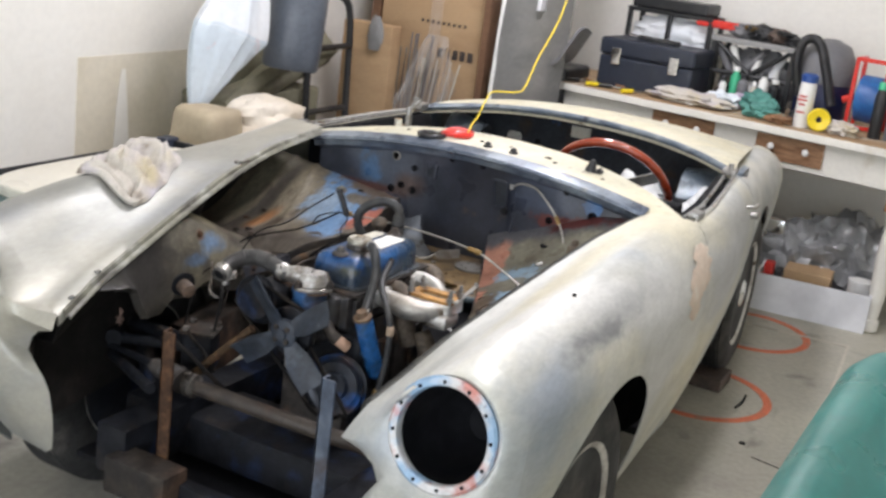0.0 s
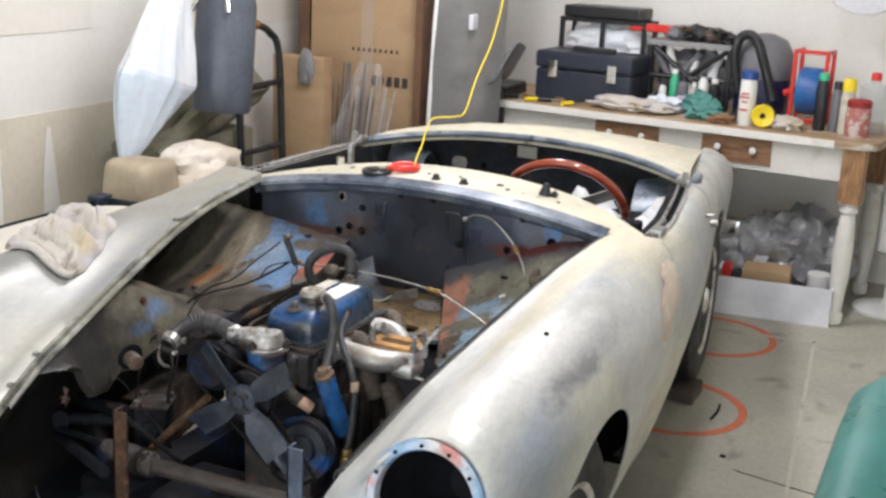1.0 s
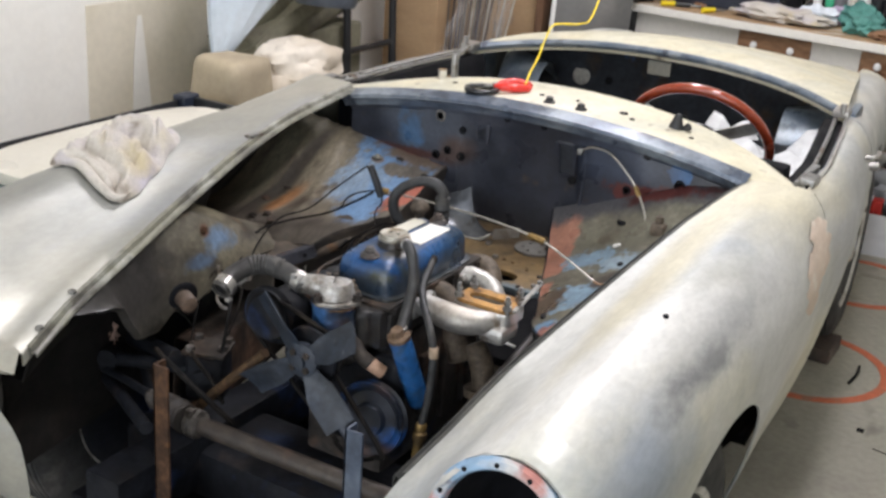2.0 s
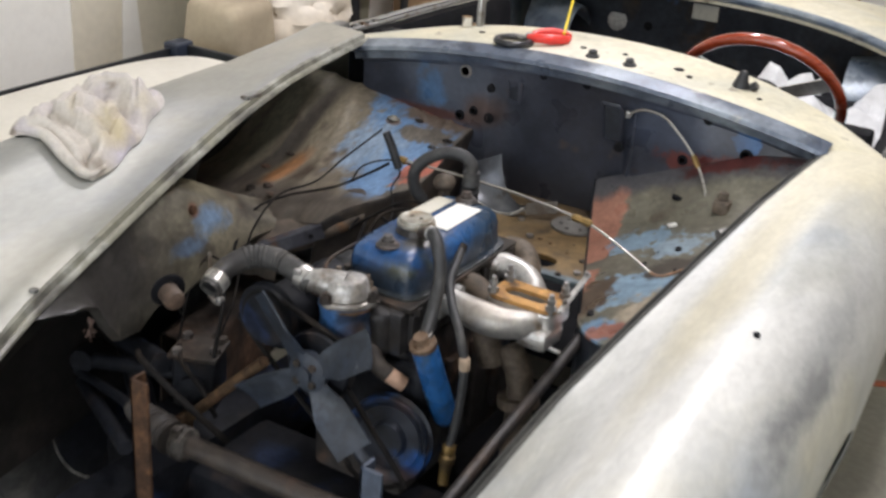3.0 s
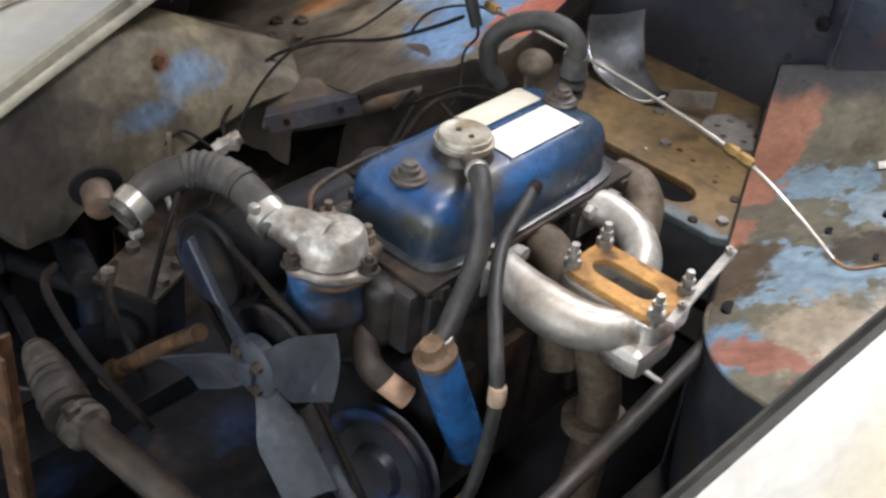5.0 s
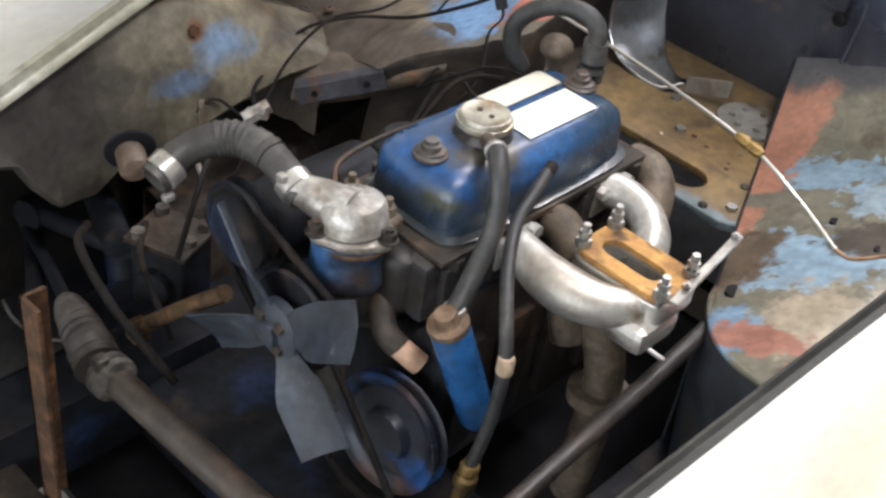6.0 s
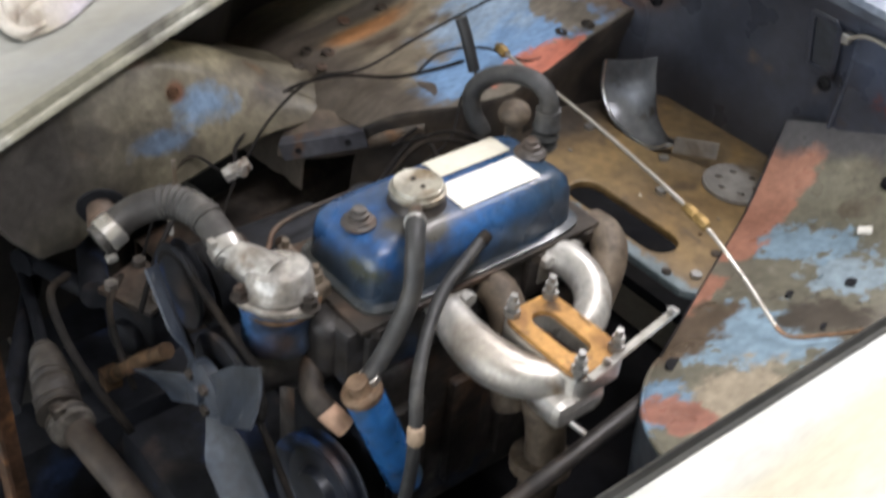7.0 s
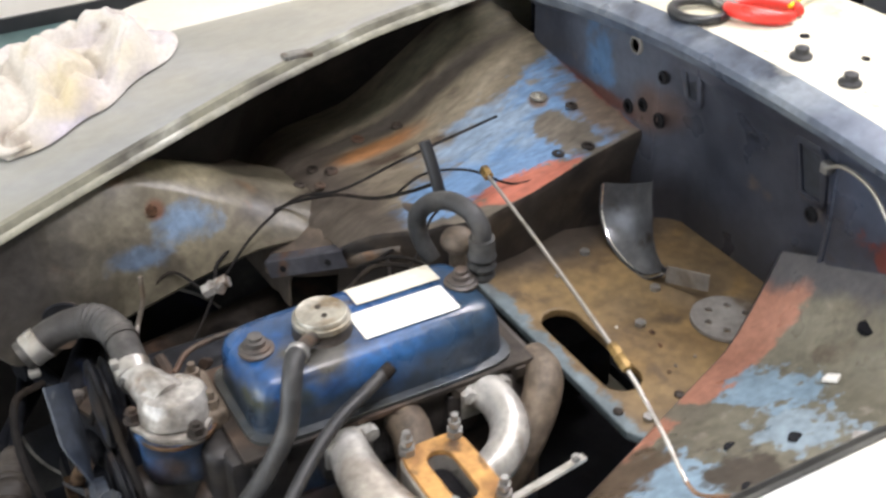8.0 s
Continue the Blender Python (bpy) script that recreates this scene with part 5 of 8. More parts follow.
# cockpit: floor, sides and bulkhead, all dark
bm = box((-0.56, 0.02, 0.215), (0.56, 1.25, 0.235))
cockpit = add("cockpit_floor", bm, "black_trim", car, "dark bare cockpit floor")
rows = [[(x, 1.02 + 0.10 * (0.82 - z), z) for x in (-0.5, -0.25, 0, 0.25, 0.5)] for z in (0.79, 0.6, 0.4, 0.23)]
bulk = add("rear_bulkhead", sheet(rows, 0.004), "bay_dark", cockpit)
for s in (-1, 1):
    rows = []
    for k in range(13):
        a = math.pi * k / 12
        rows.append([(s * 0.50, 0.98 + 0.13 * math.cos(a), 0.56 + 0.20 * math.sin(a)), (s * 0.36, 0.94 + 0.13 * math.cos(a), 0.54 + 0.20 * math.sin(a))])
    add("wheel_arch", sheet(rows, 0.006), "lip_blue", cockpit, "inner rear wheel arch")
    bm = box((s * 0.545 - 0.012, 0.80, 0.64), (s * 0.545 + 0.012, 0.94, 0.785), 0.01)
    add("door_pillar", bm, "lip_blue", cockpit)
for x, z, r in ((-0.28, 0.70, 0.028), (-0.19, 0.70, 0.012), (0.05, 0.62, 0.02)):
    add("bulkhead_hole", lathe([(r, 0), (r, 0.004), (0.001, 0.005)], (x, 1.028, z), (0, -1, 0.1), 16), "alloy_paint" if r > 0.025 else "black_trim", bulk)
bm = box((-0.07, 1.012, 0.745), (0.0, 1.022, 0.785), 0.003)
add("notice", bm, "label_cream", bulk, "small cream notice on the bulkhead")
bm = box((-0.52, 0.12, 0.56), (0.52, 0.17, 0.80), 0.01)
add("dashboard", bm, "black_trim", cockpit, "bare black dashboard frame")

# seats under clear plastic wrap
for s, lab in ((0.27, "dark seat under crumpled clear plastic"), (-0.27, "dark seat in the passenger side")):
    seat = empty("seat", (s, 0.7, 0.235), lab, "seat", "seats of the roadster")
    add("seat_cushion", box((s - 0.20, 0.46, 0.237), (s + 0.20, 0.88, 0.40), 0.03, 3), "black_trim", seat)
    bm = box((s - 0.20, 0.80, 0.33), (s + 0.20, 0.92, 0.66), 0.03, 3)
    add("backrest", bm, "black_trim", seat)
    if s > 0:
        rows = []
        for i in range(16):
            row = []
            for j in range(16):
                x = s - 0.16 + 0.38 * i / 15
                y = 0.42 + 0.42 * j / 15
                z = 0.56 + 0.13 * noise.noise((x * 7, y * 7, 3.1)) + 0.05 * noise.noise((x * 19, y * 19, 1.1)) + 0.12 * (j / 15)
                row.append((x, y, z))
            rows.append(row)
        add("plastic_wrap", sheet(rows, 0.001), "plastic_sheet", seat, "crumpled translucent plastic wrap", angle=25)

# wheels
def wheel(x, y, s):
    w = empty("wheel", (x - BEND[0] * max(0, y - 0.2), y, HUB), "black road tyre on a dull steel rim", "wheel", "wheels of the roadster")
    prof = [(0.170, -0.062), (0.185, -0.070), (0.235, -0.074), (0.262, -0.066), (0.281, -0.054)]
    for k in range(6):
        a, b = -0.05 + k * 0.017, -0.05 + k * 0.017 + 0.012
        prof += [(0.281, a), (0.285, a + 0.001), (0.285, b), (0.279, b + 0.001)]
    prof += [(0.281, 0.054), (0.262, 0.066), (0.235, 0.074), (0.185, 0.070), (0.170, 0.062)]
    add("tyre", lathe(prof, (x, y, HUB), (s, 0, 0), 56), "tyre", w)
    rimp = [(0.176, -0.064), (0.178, 0.064), (0.184, 0.070), (0.172, 0.066), (0.160, 0.045), (0.150, 0.030), (0.120, 0.042), (0.085, 0.048), (0.070, 0.030), (0.045, 0.030), (0.040, 0.055), (0.001, 0.060)]
    r = add("rim", lathe(rimp, (x, y, HUB), (s, 0, 0), 40), "alloy", w)
    add("backplate", lathe([(0.168, -0.058), (0.172, -0.062), (0.165, -0.067), (0.08, -0.072), (0.001, -0.073)], (x, y, HUB), (s, 0, 0), 36), "black_iron", w)
    add("hub_cap", lathe([(0.055, 0.045), (0.056, 0.055), (0.04, 0.07), (0.001, 0.074)], (x, y, HUB), (s, 0, 0), 24), "chrome", r)
    return w


for x, y, s in ((0.572, AXLE_F, 1), (-0.572, AXLE_F, -1), (0.505, AXLE_R, 1), (-0.505, AXLE_R, -1)):
    wheel(x, y, s)

# rear lamp and bumper end at the tail
bm = box((0.50, 1.93, 0.36), (0.60, 2.02, 0.42), 0.015)
add("bumper_end", bm, "chrome", car, "chrome bumper end")
# steering wheel
sw = empty("steering_wheel", (0.255, 0.43, 0.735), "glossy red-brown wood-rim steering wheel", "steering wheel")
ax = Vector((0.02, -0.42, -0.28)).normalized() * -1
q = frame_of(ax)
cen = Vector((0.250, 0.43, 0.737))
bm = tube([cen + q.to_3x3() @ Vector((0.170 * math.cos(2 * math.pi * k / 48), 0.170 * math.sin(2 * math.pi * k / 48), 0)) for k in range(49)], 0.0125, 12, 1, smooth=False)
add("wheel_rim", bm, "wood_red", sw)
for k in range(3):
    a = math.pi / 2 + 2 * math.pi * k / 3 + math.pi
    d = q.to_3x3() @ Vector((math.cos(a), math.sin(a), 0))
    bm = box((-0.018, 0.03, -0.002), (0.018, 0.166, 0.002), 0.001)
    rot = Matrix.Translation(cen) @ q @ Matrix.Rotation(a - math.pi / 2, 4, "Z")
    bmesh.ops.transform(bm, matrix=rot, verts=bm.verts)
    add("spoke", bm, "alloy", sw)
add("hub", lathe([(0.045, -0.015), (0.045, 0.01), (0.03, 0.02), (0.001, 0.022)], cen, -ax, 24), "black_plastic", sw)
add("column", cyl(cen, cen + Vector((0, -0.28, -0.06)), 0.02), "black_plastic", sw)

# mirror or pillar fitting at the left end of the scuttle
fit_ob = empty("windscreen_pillar_foot", (-0.30, 0.17, 0.82), "bare metal windscreen bracket standing on the scuttle", "bracket")
bm = box((-0.306, 0.160, 0.825), (-0.294, 0.180, 0.895), 0.004)
cyl((-0.30, 0.17, 0.888), (-0.280, 0.195, 0.915), 0.006, bm=bm)
add("post", bm, "steel", fit_ob)
bm = box((-0.335, 0.13, 0.822), (-0.265, 0.20, 0.836), 0.003)
cyl((-0.315, 0.14, 0.84), (-0.315, 0.14, 0.86), 0.011, bm=bm)
add("foot_plate", bm, "chrome", fit_ob)

# left bonnet-edge catch
bm = box((-0.458, -0.405, 0.773), (-0.440, -0.365, 0.782), 0.003)
add("edge_catch", bm, "steel", wing_left, "small steel catch on the wing's edge")
for y in (-1.05, -0.965):
    xi, zi = wing_row(-1, y)[:2]
    add("bolt", nut((-xi - 0.008, y, zi), (0, 0, 1), 0.007, 0.005), "steel", wing_left)
# bare edges of the bonnet opening
for s, w in ((-1, wing_left), (1, wing_right)):
    rows = []
    for k in range(24):
        y = -1.085 + 1.09 * k / 23
        xi, zi = wing_row(s, y)[:2]
        g = 1.0 if s < 0 else 0.85
        rows.append([(s * (xi + 0.004), y, zi + 0.001), (s * (xi - 0.002 * g), y, zi - 0.001), (s * (xi - 0.005 * g), y, zi - 0.010), (s * (xi - 0.008 * g), y, zi - 0.011), (s * (xi - 0.012 * g), y, zi - 0.006), (s * (xi - 0.017 * g), y, zi - 0.010), (s * (xi - 0.018 * g), y, zi - (0.014 if s < 0 else 0.024))])
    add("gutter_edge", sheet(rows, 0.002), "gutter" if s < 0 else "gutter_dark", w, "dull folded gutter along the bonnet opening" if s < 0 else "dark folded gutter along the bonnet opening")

# chassis: crossmember, front tubes, uprights for the radiator
chassis = empty("front_frame", (0, -0.9, 0.2))
chassis.parent = car
chassis.location = Vector((0, -0.9, 0.2)) - car.location
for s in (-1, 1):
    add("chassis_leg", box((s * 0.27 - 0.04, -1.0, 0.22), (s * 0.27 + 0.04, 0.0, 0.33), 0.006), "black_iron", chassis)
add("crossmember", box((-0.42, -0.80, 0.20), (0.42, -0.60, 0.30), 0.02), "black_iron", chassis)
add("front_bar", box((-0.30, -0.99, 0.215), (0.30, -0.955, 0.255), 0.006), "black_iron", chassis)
# black plate added below the bay to keep its depths dark
add("void_plate", box((-0.46, -0.90, 0.16), (0.46, 0.0, 0.175)), "black_trim", chassis)
for s, m in ((-1, "rusty"), (1, "post_blue")):
    x = -0.165 if s < 0 else 0.222
    bm = box((x - 0.016, -0.962, 0.27), (x + 0.016, -0.957, 0.56 if s < 0 else 0.575), 0.001)
    box((x - 0.016, -0.962, 0.27), (x - 0.011, -0.935, 0.56 if s < 0 else 0.575), 0.001, bm=bm)
    add("radiator_upright", bm, m, chassis, "rusty angle-iron radiator upright" if s < 0 else "blue-painted angle-iron radiator upright", smooth=False)
add("front_foot", box((-0.25, -1.04, 0.205), (-0.09, -0.965, 0.285), 0.006), "dirty_iron", chassis)
bm = tube([(-0.18, -0.882, 0.42), (0.0, -0.872, 0.415), (0.16, -0.862, 0.41), (0.30, -0.855, 0.41)], 0.0165, 18)
add("rack_tube", bm, "rusty_tube", chassis, "brown rusty steering rack tube")
bm = lathe([(0.018, 0), (0.025, 0.003), (0.026, 0.010), (0.022, 0.013), (0.026, 0.016), (0.025, 0.024), (0.018, 0.027)], (-0.175, -0.882, 0.42), (1, 0.03, 0), 20)
box((-0.170, -0.900, 0.436), (-0.156, -0.885, 0.452), 0.002, bm=bm)
add("clamp", bm, "clamp_steel", chassis, "steel clamp on the rack tube")
bm = tube([(-0.18, -0.884, 0.422), (-0.22, -0.874, 0.424), (-0.29, -0.856, 0.421)], 0.020, 20, 10, ribs=0.005, rib_len=0.013, rfun=lambda s: 0.022 - 0.011 * s ** 2)
add("track_rod", tube([(-0.275, -0.860, 0.422), (-0.36, -0.836, 0.415), (-0.46, -0.81, 0.405)], 0.0075, 10), "black_iron", chassis)
add("gaiter", bm, "gaiter_rubber", chassis, "ribbed rubber rack gaiter")
for x0, y0, z0, x1, y1, z1, r in ((-0.30, -0.78, 0.46, -0.50, -0.70, 0.42, 0.018), (-0.24, -0.92, 0.40, -0.46, -0.80, 0.38, 0.012), (0.28, -0.76, 0.40, 0.50, -0.70, 0.40, 0.018), (-0.42, -0.70, 0.28, -0.52, -0.66, 0.46, 0.022)):
    add("suspension_arm", cyl((x0, y0, z0), (x1, y1, z1), r), "black_iron", chassis)
turn_d = Matrix.Translation((-0.262, -0.735, 0.0)) @ Matrix.Rotation(radians(22), 4, "Z")
bm = box((-0.036, -0.032, 0.385), (0.036, 0.032, 0.474), 0.010, 3)
lathe([(0.022, 0), (0.022, 0.014), (0.016, 0.018), (0.001, 0.019)], (0.0, -0.031, 0.428), (0, -1, 0), 18, bm=bm)
bmesh.ops.transform(bm, matrix=turn_d, verts=bm.verts)
damper = add("damper_body", bm, "black_iron", chassis, "greasy boxy lever damper body")
bm = box((-0.040, -0.036, 0.4745), (0.040, 0.036, 0.482), 0.002)
bmesh.ops.transform(bm, matrix=turn_d, verts=bm.verts)
add("damper_cover", bm, "dirty_iron", damper, "brown cover plate")
for dx, dy in ((0.031, -0.010), (-0.028, 0.026), (-0.026, -0.026), (0.030, 0.026)):
    bm = nut(turn_d @ Vector((dx, dy, 0.482)), (0, 0, 1), 0.0085, 0.009)
    add("cover_bolt", bm, "clamp_steel", damper)
bm = tube([(-0.290, -0.745, 0.430), (-0.36, -0.775, 0.432), (-0.45, -0.80, 0.425)], 0.013, 12)
lathe([(0.020, -0.016), (0.021, 0.0), (0.020, 0.016)], (-0.45, -0.80, 0.425), (0.3, -0.9, 0.1), 16, bm=bm)
add("damper_arm", bm, "black_iron", chassis)
# added lump imitates the bright floor that shows through the wheel
bm = crumple(-0.505, -0.765, 0.425, 0.030, 0.022, 0.032, 5.5, 0.45, n=20, freq=8)
add("lit_floor_lump", bm, "rag_pink", chassis, "small pinkish lump standing for lit floor seen through the wheel")
bm = box((-0.245, -0.812, 0.375), (-0.225, -0.790, 0.40), 0.003)
tube([(-0.239, -0.80, 0.385), (-0.16, -0.80, 0.468), (-0.077, -0.80, 0.551)], 0.009, 10, bm=bm)
add("tie_bar", bm, "rusty_bar", chassis, "rusty round tie bar")
for line, r in (([(-0.29, -0.75, 0.484), (-0.25, -0.785, 0.48), (-0.20, -0.80, 0.46), (-0.17, -0.80, 0.42)], 0.004), ([(-0.33, -0.80, 0.48), (-0.28, -0.84, 0.50), (-0.20, -0.85, 0.47), (-0.12, -0.83, 0.41)], 0.005), ([(-0.24, -0.70, 0.58), (-0.21, -0.74, 0.56), (-0.20, -0.77, 0.50)], 0.0035)):
    add("fluid_line", tube(line, r, 8), "rubber_dark", chassis)
bm = lathe([(0.0165, -0.03), (0.0165, 0.014), (0.0150, 0.018), (0.010, 0.0195), (0.001, 0.020)], (-0.290, -0.764, 0.576), (0.80, -0.35, -0.12), 22)
add("wing_stub", bm, "stub_brown", chassis, "olive-brown stub through the inner wing")
add("stub_hole", lathe([(0.001, 0), (0.027, 0), (0.0285, 0.002), (0.027, 0.004), (0.001, 0.004)], (-0.304, -0.757, 0.580), (0.80, -0.35, -0.12), 26), "black_trim", chassis)
shaft = tube([(0.263, -0.40, 0.566), (0.26, -0.55, 0.528), (0.258, -0.70, 0.495), (0.255, -0.86, 0.455)], 0.0095, 12)
add("steering_shaft", shaft, "shaft_paint", chassis, "dark steering shaft")

BEND[0] = 0.0

# ---------- the engine ----------
engine = empty("engine", (0.02, -0.53, 0.25), "greasy four-cylinder engine with a blue rocker cover and silver manifold", "engine")
bm = box((-0.085, -0.665, 0.30), (0.082, -0.335, 0.560), 0.012)
block_ = add("cylinder_block", bm, "engine_grime", engine)
for k in range(4):
    add("block_rib", box((0.08, -0.63 + 0.078 * k, 0.34), (0.095, -0.585 + 0.078 * k, 0.50), 0.006), "engine_grime", block_)
bm = box((-0.070, -0.690, 0.562), (0.084, -0.345, 0.632), 0.008)
head = add("cylinder_head", bm, "engine_grime", engine)
for k in range(5):
    add("port_boss", box((0.078, -0.67 + 0.07 * k, 0.575), (0.092, -0.635 + 0.07 * k, 0.625), 0.006), "engine_grime", head)
    add("head_nut", nut((0.088, -0.655 + 0.07 * k, 0.622), (0, 0, 1), 0.009, 0.012), "dirty_iron", head)
bm = box((-0.050, -0.706, 0.560), (0.064, -0.668, 0.634), 0.018, 3)
for v in bm.verts:
    v.co += 0.003 * noise.noise_vector(v.co * 25)
add("head_front", bm, "engine_grime", head, "grimy rounded front of the head")
bm = box((-0.056, -0.678, 0.632), (0.092, -0.357, 0.639), 0.002)
add("cover_gasket", bm, "dirty_iron", head)

# rocker cover: domed pressing with a raised top and a flange
rows = []
prof = [(0.072, 0.639), (0.072, 0.643), (0.064, 0.645), (0.063, 0.655), (0.062, 0.680), (0.058, 0.693), (0.050, 0.701), (0.038, 0.7045), (0.0, 0.7055)]
full = [(w, z) for w, z in prof]
bm = bmesh.new()
cx, y0, y1 = 0.0165, -0.518, -0.1455
rings = []
for w, z in full:
    ly = 0.1465 - (0.072 - max(w, 0.036))
    if w == 0.0:
        w, ly = 0.02, 0.09
    rings.append([bm.verts.new((cx + x, -0.518 + yy, z)) for x, yy in ring_points(0, 0, w, ly, 56, 7.0 if w > 0.045 else 6.0)])
for a, b in zip(rings, rings[1:]):
    for k in range(56):
        bm.faces.new((a[k], a[(k + 1) % 56], b[(k + 1) % 56], b[k]))
bm.faces.new(rings[-1])
# dished seats round the two fixing nuts
for v in bm.verts:
    for ny in (-0.628, -0.402):
        d = (Vector((v.co.x - 0.015, v.co.y - ny))).length
        if d < 0.04 and v.co.z > 0.69:
            v.co.z -= 0.004 * (1 - d / 0.04)
cover = add("rocker_cover", bm, "cover_blue", engine, "blue-painted pressed steel rocker cover", angle=60)
for ny in (-0.630, -0.402):
    bm = lathe([(0.018, 0), (0.018, 0.003), (0.015, 0.005), (0.0145, 0.007), (0.010, 0.008), (0.010, 0.013), (0.007, 0.014), (0.007, 0.018), (0.001, 0.019)], (0.016, ny, 0.702), (0, 0, 1), 24)
    add("cover_nut", bm, "engine_grime", cover, "greasy cup washer and nut")
bm = lathe([(0.034, -0.002), (0.030, 0.006), (0.0275, 0.012), (0.0275, 0.016)], (0.021, -0.562, 0.700), (0, 0, 1), 36)
add("filler_neck", bm, "engine_grime", cover, "grimy filler neck")
bm = lathe([(0.0265, 0.0), (0.0290, 0.001), (0.0295, 0.004), (0.0290, 0.007), (0.0270, 0.0075), (0.0270, 0.0095), (0.0255, 0.0125), (0.0245, 0.0128), (0.0230, 0.0118), (0.012, 0.0118), (0.001, 0.0120)], (0.021, -0.562, 0.7155), (0, 0, 1), 40)
cap = add("filler_cap", bm, "cap_metal", cover, "dull round oil filler cap")
for dx in (-0.008, 0.008):
    add("cap_dimple", cyl((0.021 + dx, -0.562, 0.7272), (0.021 + dx, -0.562, 0.7284), 0.003, seg=10), "dirty_iron", cap)
for x0, x1, ya, yb, m, lab in ((0.014, 0.058, -0.532, -0.426, "label_white", "plain white paper label"), (-0.031, 0.003, -0.516, -0.420, "label_cream", "yellowed cream paper label")):
    n = 10
    rows = []
    for i in range(n + 1):
        x = x0 + (x1 - x0) * i / n
        d = abs(x - cx)
        z = 0.7062 if d < 0.038 else 0.7062 - 0.0045 * ((d - 0.038) / 0.012) ** 1.5
        rows.append([(x, ya + (yb - ya) * j / 6, z + 0.0008) for j in range(7)])
    add("label", sheet(rows, 0.0008), m, cover, lab)
bm = tube([(0.038, -0.577, 0.712), (0.056, -0.592, 0.724), (0.076, -0.609, 0.732)], 0.0072, 12)
add("breather_stub", bm, "engine_grime", cover, "grimy breather stub of the filler neck")

# thermostat housing and water outlet
bm = lathe([(0.036, 0), (0.039, 0.008), (0.037, 0.030), (0.038, 0.044), (0.040, 0.048), (0.040, 0.053)], (0.006, -0.718, 0.590), (0, 0, 1), 32)
for v in bm.verts:
    v.co += 0.003 * noise.noise_vector(v.co * 28)
add("thermostat_base", bm, "engine_grime_blue", engine, "grimy blue thermostat base")
OUT = Matrix.Translation((0.008, -0.716, 0.643)) @ Matrix.Rotation(radians(-18), 4, "Z")
outline = []
for q in range(48):
    a = 2 * math.pi * q / 48
    r = 0.037 + 0.0075 * max(0.0, math.cos(3 * (a - 0.55))) ** 2
    outline.append((r * math.cos(a), r * math.sin(a)))
bm = plate(outline, 0.0, 0.0085, 0.0025, m=OUT)
for v in bm.verts:
    v.co += 0.0008 * noise.noise_vector(v.co * 60)
therm = add("water_outlet", bm, "alloy_dirty", engine, "corroded alloy water outlet", angle=35)
bm = lathe([(0.0355, 0.0), (0.0350, 0.010), (0.0330, 0.0205), (0.0295, 0.0255), (0.018, 0.0280), (0.001, 0.0285)], OUT @ Vector((-0.004, 0.0, 0.008)), (-0.10, 0.03, 1), 30)
for v in bm.verts:
    v.co += 0.0012 * noise.noise_vector(v.co * 50)
tube([(0.004, -0.719, 0.664), (-0.022, -0.728, 0.667), (-0.056, -0.738, 0.668)], 0.018, 20, rfun=lambda s: 0.0225 - 0.0060 * min(1, s * 1.3) ** 2, bm=bm)
add("outlet_spout", bm, "alloy_dirty", therm)
add("gasket_ring", lathe([(0.034, -0.0035), (0.0405, -0.0035), (0.0405, -0.0002), (0.034, -0.0002)], OUT @ Vector((0, 0, 0)), (0, 0, 1), 32), "rusty_bar", therm, "rusty gasket ring")
for k in range(3):
    ang = 0.55 + 2 * math.pi * k / 3
    q = OUT @ Vector((0.0395 * math.cos(ang), 0.0395 * math.sin(ang), 0.0087))
    bm = lathe([(0.0100, 0), (0.0100, 0.002), (0.0085, 0.0025)], q, (0, 0, 1), 16)
    nut(q + Vector((0, 0, 0.002)), (0, 0, 1), 0.0078, 0.009, bm=bm)
    cyl(q, q + Vector((0, 0, 0.015)), 0.004, bm=bm, seg=10)
    add("outlet_stud", bm, "dirty_iron", therm)
bm = box((-0.046, -0.704, 0.630), (0.030, -0.668, 0.655), 0.008, 3)
lifting = [(-0.032, -0.684), (-0.004, -0.690), (0.018, -0.682)]
for x, y in lifting:
    nut((x, y, 0.654), (0, 0, 1), 0.008, 0.011, bm=bm)
    cyl((x, y, 0.65), (x, y, 0.674), 0.004, seg=8, bm=bm)
add("lifting_plate", bm, "exhaust_brown", engine)
bm = tube([(-0.300, -0.665, 0.612), (-0.296, -0.668, 0.580), (-0.290, -0.680, 0.552), (-0.270, -0.690, 0.545), (-0.250, -0.700, 0.550)], 0.0032, 8)
add("bent_pipe", bm, "steel_dull", engine, "short bent steel pipe")
HOSE = [(-0.040, -0.737, 0.663), (-0.078, -0.735, 0.676), (-0.112, -0.738, 0.683), (-0.142, -0.755, 0.682), (-0.158, -0.788, 0.670), (-0.155, -0.820, 0.656)]
hose = add("top_hose", tube(HOSE, 0.0165, 20, 10), "hose_grey", engine, "grey rubber radiator hose ribbed at its bend")
bm = tube(smooth_line(HOSE, 10)[14:33], 0.0160, 20, 1, ribs=0.0026, rib_len=0.0075, smooth=False)
add("ribbed_bend", bm, "hose_grey", hose)
bm = lathe([(0.0175, -0.008), (0.0188, -0.007), (0.0188, 0.007), (0.0175, 0.008)], (-0.055, -0.7365, 0.669), (-0.95, 0.05, 0.32), 24)
box((-0.060, -0.757, 0.679), (-0.050, -0.749, 0.688), 0.002, bm=bm)
add("hose_clip", bm, "clip_metal", hose)
bm = lathe([(0.0178, -0.009), (0.0192, -0.008), (0.0192, 0.008), (0.0178, 0.009)], (-0.1555, -0.812, 0.660), (0.08, -0.9, -0.42), 24)
